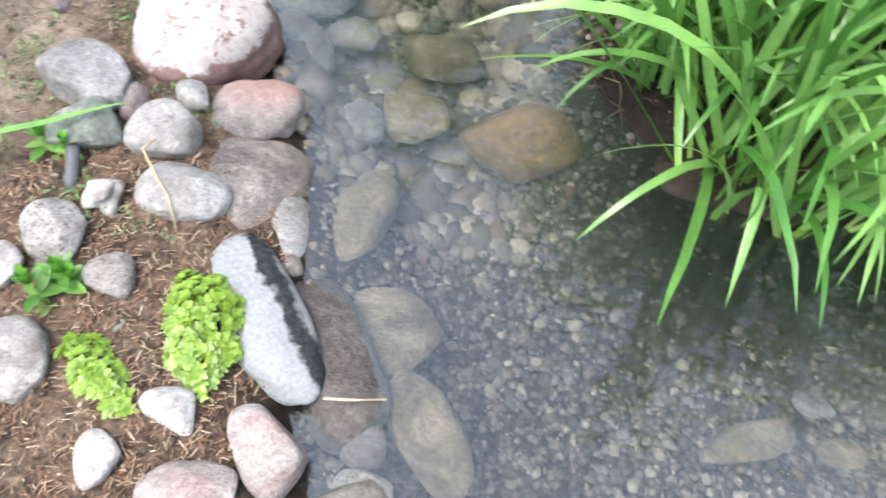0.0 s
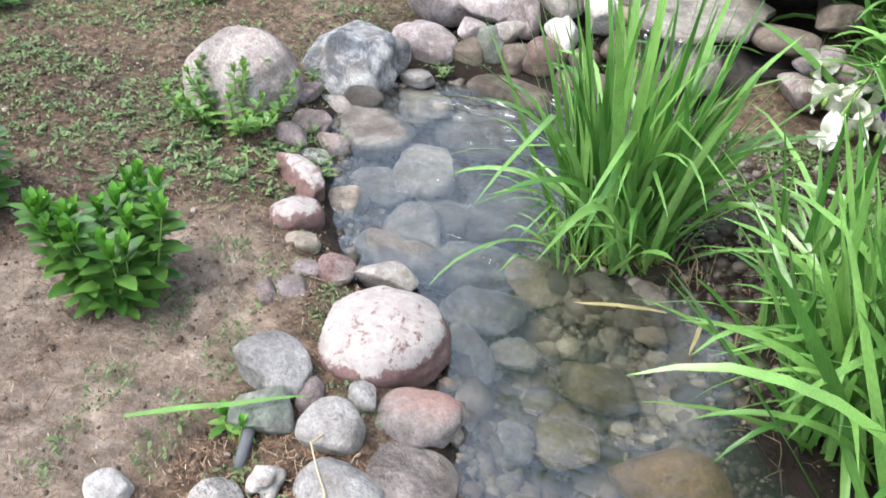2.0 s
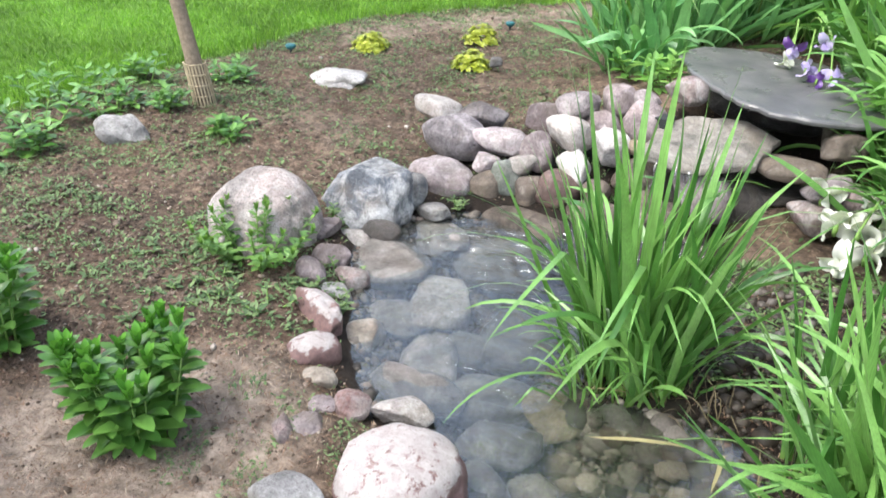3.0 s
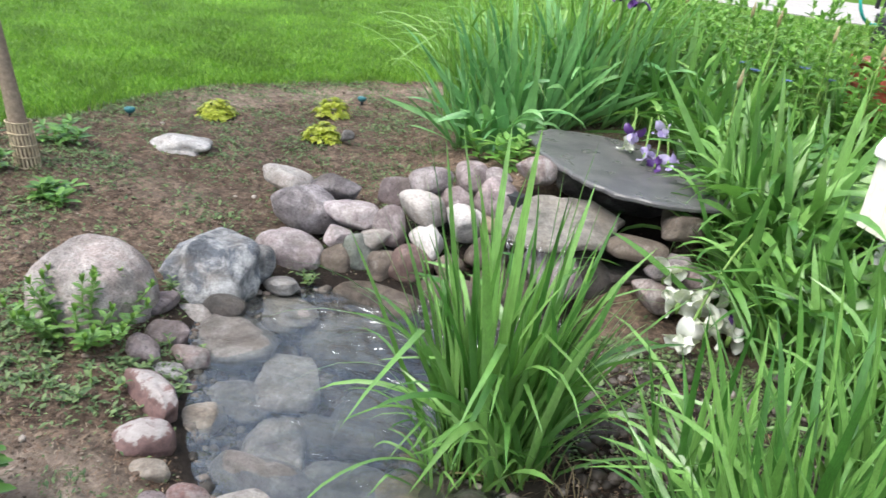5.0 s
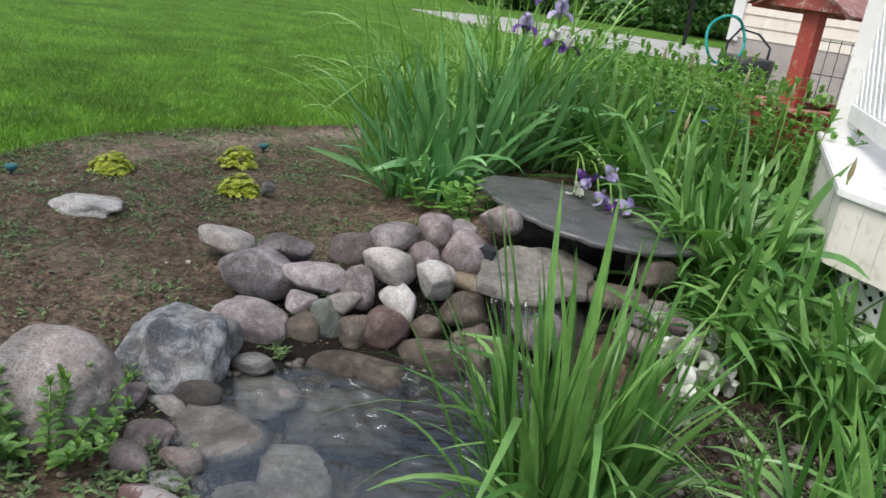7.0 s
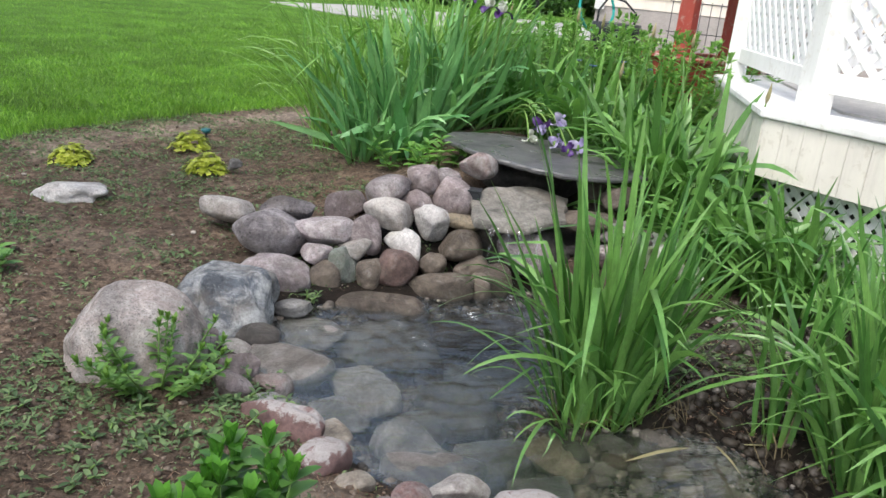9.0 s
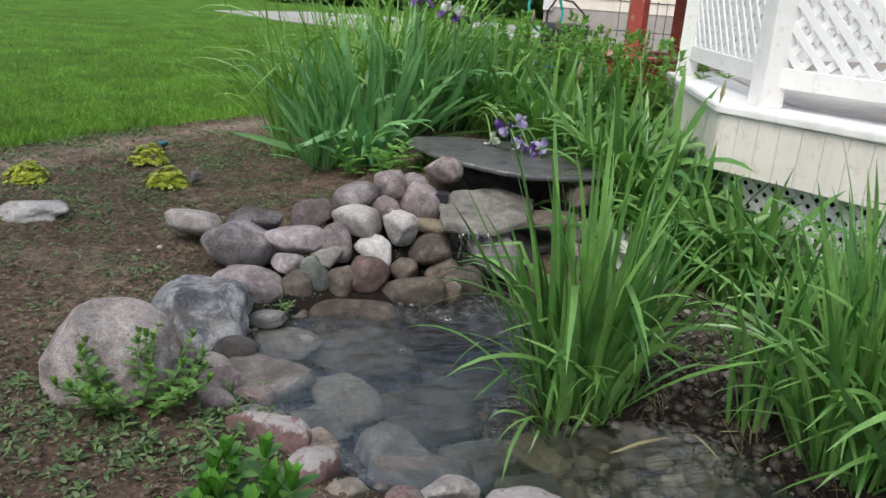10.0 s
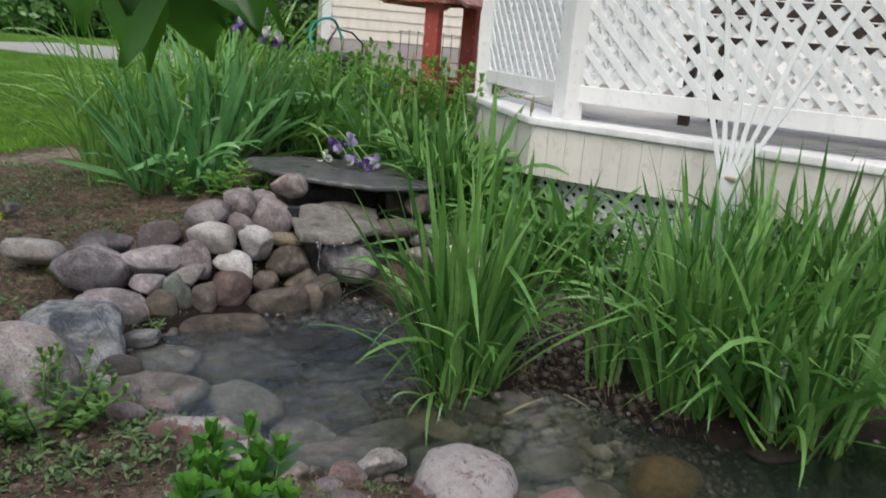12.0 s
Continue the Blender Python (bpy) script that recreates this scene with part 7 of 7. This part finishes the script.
trees = [far_tree((-4.0, 35.0), 7.5, 1), far_tree((1.0, 36.0), 8.2, 2), far_tree((6.5, 35.0), 7.2, 3)]
for k, (x, y, s) in enumerate(((-9.5, 34.0, 1.0), (-15, 35, 1.1), (-21, 34, 1.0), (-1.6, 38.5, 1.15), (3.8, 38.0, 1.1), (9.2, 37.5, 0.95), (12.8, 35.5, 0.85), (-6.8, 38.0, 1.15), (-12, 38.5, 1.15), (-27, 35, 1.1), (16, 36, 1.1), (14.5, 31.5, 0.8), (-33, 33, 1.1), (9.5, 33.0, 0.85), (3.5, 34.0, 0.8), (-18, 39, 1.2), (-24, 39, 1.2), (-3.5, 42, 1.3), (2.0, 42, 1.3), (7.0, 41, 1.3), (-9.5, 42, 1.3), (-15, 43, 1.35), (12, 41, 0.65), (18, 40, 1.3), (23, 38, 1.3))):
    c = copy_thing(trees[k % 3], pose(x, y, 0.1, 0, 0, 63 * k))
    c.scale = (s, s, s)
shrub_t = thing("hedge_shrub", (-7.0, 33.0, 0.1), "low dark shrub under the far trees", "shrub", "shrubs under the far trees")
part("stems", tube_bm([(0, 0, -0.1), (0.1, 0, 0.8)], [0.06, 0.03], 6), M_BARK, shrub_t)
part_mesh("crown", crown_mesh("crown", [(-1.0, 0, 0.7, 0.9), (0, 0.2, 0.9, 1.0), (1.1, 0, 0.6, 0.9)], 1300, 0.3, M_TREE, 9), shrub_t)
for k in range(13):
    c = copy_thing(shrub_t, pose(-19 + 2.9 * k + (0.5 if k % 2 else 0), 32.6 + 0.8 * (k % 3), 0.1, 0, 0, 40 * k))
    c.scale = (1.1, 1.0, 0.8 + 0.25 * (k % 3))

# ---- young tree with a trunk guard ----
YX, YY = -2.04, 3.2
young = thing("young_tree", (YX, YY, gz(YX, YY)), "young leaning tree with tan plastic trunk guard", "tree")
line = [(0, 0, -0.05), (-0.02, 0.0, 0.1), (-0.06, 0.0, 0.32), (-0.14, 0.0, 0.72), (-0.2, 0.02, 1.2), (-0.24, 0.05, 1.8)]
part("trunk", tube_bm(line, [0.042, 0.04, 0.034, 0.03, 0.026, 0.02], 10), M_BARK, young)
for k in range(20):
    a = 2 * math.pi * k / 20
    p0, p1 = Vector((0.052 * math.cos(a), 0.052 * math.sin(a), 0.0)), Vector((0.05 * math.cos(a) - 0.035, 0.05 * math.sin(a), 0.2))
    part("guard_bar", beam_bm(p0, p1, 0.007, 0.003, up=(math.cos(a), math.sin(a), 0)), M_GUARD, young)
for z in (0.004, 0.05, 0.1, 0.15, 0.198):
    part("guard_ring", tube_bm([(0.0515 * math.cos(a) - 0.175 * z, 0.0515 * math.sin(a), z) for a in (2 * math.pi * k / 20 for k in range(21))], [0.0035] * 21, 5), M_GUARD, young)
blobs = []
for k in range(9):
    a = k * 2.4
    tip = (-0.25 + 0.55 * math.cos(a), 0.05 + 0.55 * math.sin(a), 1.9 + 0.1 * k)
    part("limb", tube_bm([(-0.2 - 0.005 * k, 0.02, 1.3 + 0.05 * k), ((tip[0] - 0.24) / 2, tip[1] / 2, 1.65 + 0.08 * k), tip], [0.012, 0.009, 0.004], 6), M_BARK, young)
    blobs.append((*tip, 0.3))
part_mesh("crown", crown_mesh("crown", blobs, 1500, 0.09, M_TREE, 19), young)

# ---- a bough of broad leaves hanging in close from a tree beside the path ----
BX, BY = -2.9, -0.6
bough_tree = thing("broad_leaf_tree", (BX, BY, gz(BX, BY)), "broad-leaved tree with a low hanging bough", "tree")
part("trunk", tube_bm([(0, 0, -0.1), (0.02, 0.05, 0.9), (0.0, 0.1, 1.8), (0.05, 0.1, 3.0)], [0.11, 0.095, 0.08, 0.05], 10), M_BARK, bough_tree)
blobs = []
for k in range(8):
    a = k * 2.4 + 0.6
    tip = (0.8 * math.cos(a), 0.1 + 0.8 * math.sin(a), 2.9 + 0.13 * k)
    part("limb", tube_bm([(0.02, 0.1, 2.2 + 0.08 * k), (tip[0] * 0.5, tip[1] * 0.5, 2.6 + 0.1 * k), tip], [0.03, 0.02, 0.008], 6), M_BARK, bough_tree)
    blobs.append((*tip, 0.5))
part_mesh("crown", crown_mesh("crown", blobs, 1800, 0.13, M_TREE, 29), bough_tree)
TIP = Vector((-1.07, 0.7, 1.192)) - Vector((BX, BY, gz(BX, BY)))
bough = bezier3((0.0, 0.1, 1.7), (1.1, 0.85, 1.75), TIP, 12)
part("bough", tube_bm(bough, [0.028 - 0.0019 * k for k in range(13)], 7), M_BARK, bough_tree)


def broad_leaf(length, width, seed):
    bm = bmesh.new()
    r = random.Random(seed)
    rows = []
    for i in range(9):
        s = i / 8
        w = width * math.sin(math.pi * min(1.0, s ** 0.85)) ** 0.9 * 0.5
        row = []
        for j in range(5):
            v = (j - 2) / 2
            row.append(bm.verts.new((length * s, w * v + 0.003 * math.sin(12 * s + 3 * v), -0.25 * length * s * s + 0.1 * width * v * v)))
        rows.append(row)
    for a, b in zip(rows, rows[1:]):
        for j in range(4):
            bm.faces.new((a[j], a[j + 1], b[j + 1], b[j])).smooth = True
    bmesh.ops.remove_doubles(bm, verts=bm.verts, dist=0.0004)
    return bm


rr = random.Random(77)
for k in range(59):
    s = 0.58 + 0.42 * k / 59
    i = min(11, int(s * 12))
    p = bough[i].lerp(bough[i + 1], s * 12 - i) + Vector((rr.uniform(-0.03, 0.03), rr.uniform(-0.03, 0.03), rr.uniform(-0.03, 0.03)))
    lf = part("leaf", broad_leaf(rr.uniform(0.118, 0.16), rr.uniform(0.058, 0.074), k), M_NEAR, bough_tree)
    lf.matrix_basis = Matrix.Translation(p) @ pose(0, 0, 0, 0, 0, rr.uniform(-120, 100)) @ pose(0, 0, 0, rr.uniform(-35, 35), rr.uniform(8, 74), 0)

# ---- small loose things on the bank ----
pipe = thing("drip_pipe", (-0.333, 0.99, gz(-0.333, 0.99)), "short dark grey drip pipe sticking out of soil", "pipe")
part("tube", tube_bm([(-0.03, 0.075, 0.03), (-0.01, 0.04, 0.035), (0.005, 0.0, 0.03), (0.012, -0.04, 0.01), (0.014, -0.05, -0.01)], [0.0125] * 5, 10), M_HOSE, pipe)
fallen = thing("fallen_leaf", (-0.47, 0.98, gz(-0.47, 0.98)), "long yellowing iris leaf lying across the stones", "leaf")
lf = part_mesh("blade", blade_mesh("blade", 0.36, 0.016, 84, 14, 1.0, 10, M_IRIS, 0, 4, 10), fallen)
lf.matrix_basis = pose(-0.08, -0.06, 0.05, 0, 0, 33)
stalk = thing("dry_stalk", (-0.12, 0.98, 0.1), "thin dry stalk curling over the dark grey cobble", "stalk")
part("stalk", tube_bm([(-0.09, 0.06, 0.0), (-0.06, 0.05, 0.025), (-0.07, 0.02, 0.03), (-0.03, -0.03, 0.03), (0.0, -0.06, 0.02), (0.02, -0.1, -0.04)], [0.0022] * 6, 5), M_STRAW, stalk)
twig = thing("dry_twig", (0.27, 0.63, 0.045), "bleached dry twig lying by the water", "twig")
part("twig", tube_bm([(-0.05, 0.0, 0.0), (0.0, 0.004, 0.006), (0.05, 0.012, 0.01)], [0.0025] * 3, 5), M_STRAW, twig)
lamp = thing("garden_spotlight", (-2.12, 4.12, gz(-2.12, 4.12)), "small dark blue garden spike light at the lawn edge", "garden light", "spike lights along the lawn")
part("spike", tube_bm([(0, 0, -0.04), (0, 0, 0.03)], [0.006, 0.008], 8), M_BLACK, lamp)
part("head", tube_bm([(0, 0, 0.025), (0, 0, 0.04), (0, 0, 0.052), (0, 0, 0.056)], [0.018, 0.03, 0.028, 0.012], 12), plain("blue_green_cap", (0.03, 0.13, 0.14), 0.4, 0.1), lamp)
copy_thing(lamp, pose(-1.15, 5.2, gz(-1.15, 5.2), 0, 0, 40))
for k in range(9):
    a = blade_mesh("blade", 0.16 + 0.03 * (k % 4), 0.012, 80, 12, 1.0, 30, M_DRYLEAF, 0, k, 6)
    x, y = 0.12 + 0.09 * k, 1.93 - 0.045 * k + 0.05 * (k % 3)
    d = thing("dead_leaf", (x, y, 0.02), "dead straw-coloured iris leaf at the waterline", "leaf", "dead leaves at the waterline")
    part_mesh("blade", a, d, pose(0, 0, 0, 0, 0, 67 * k))
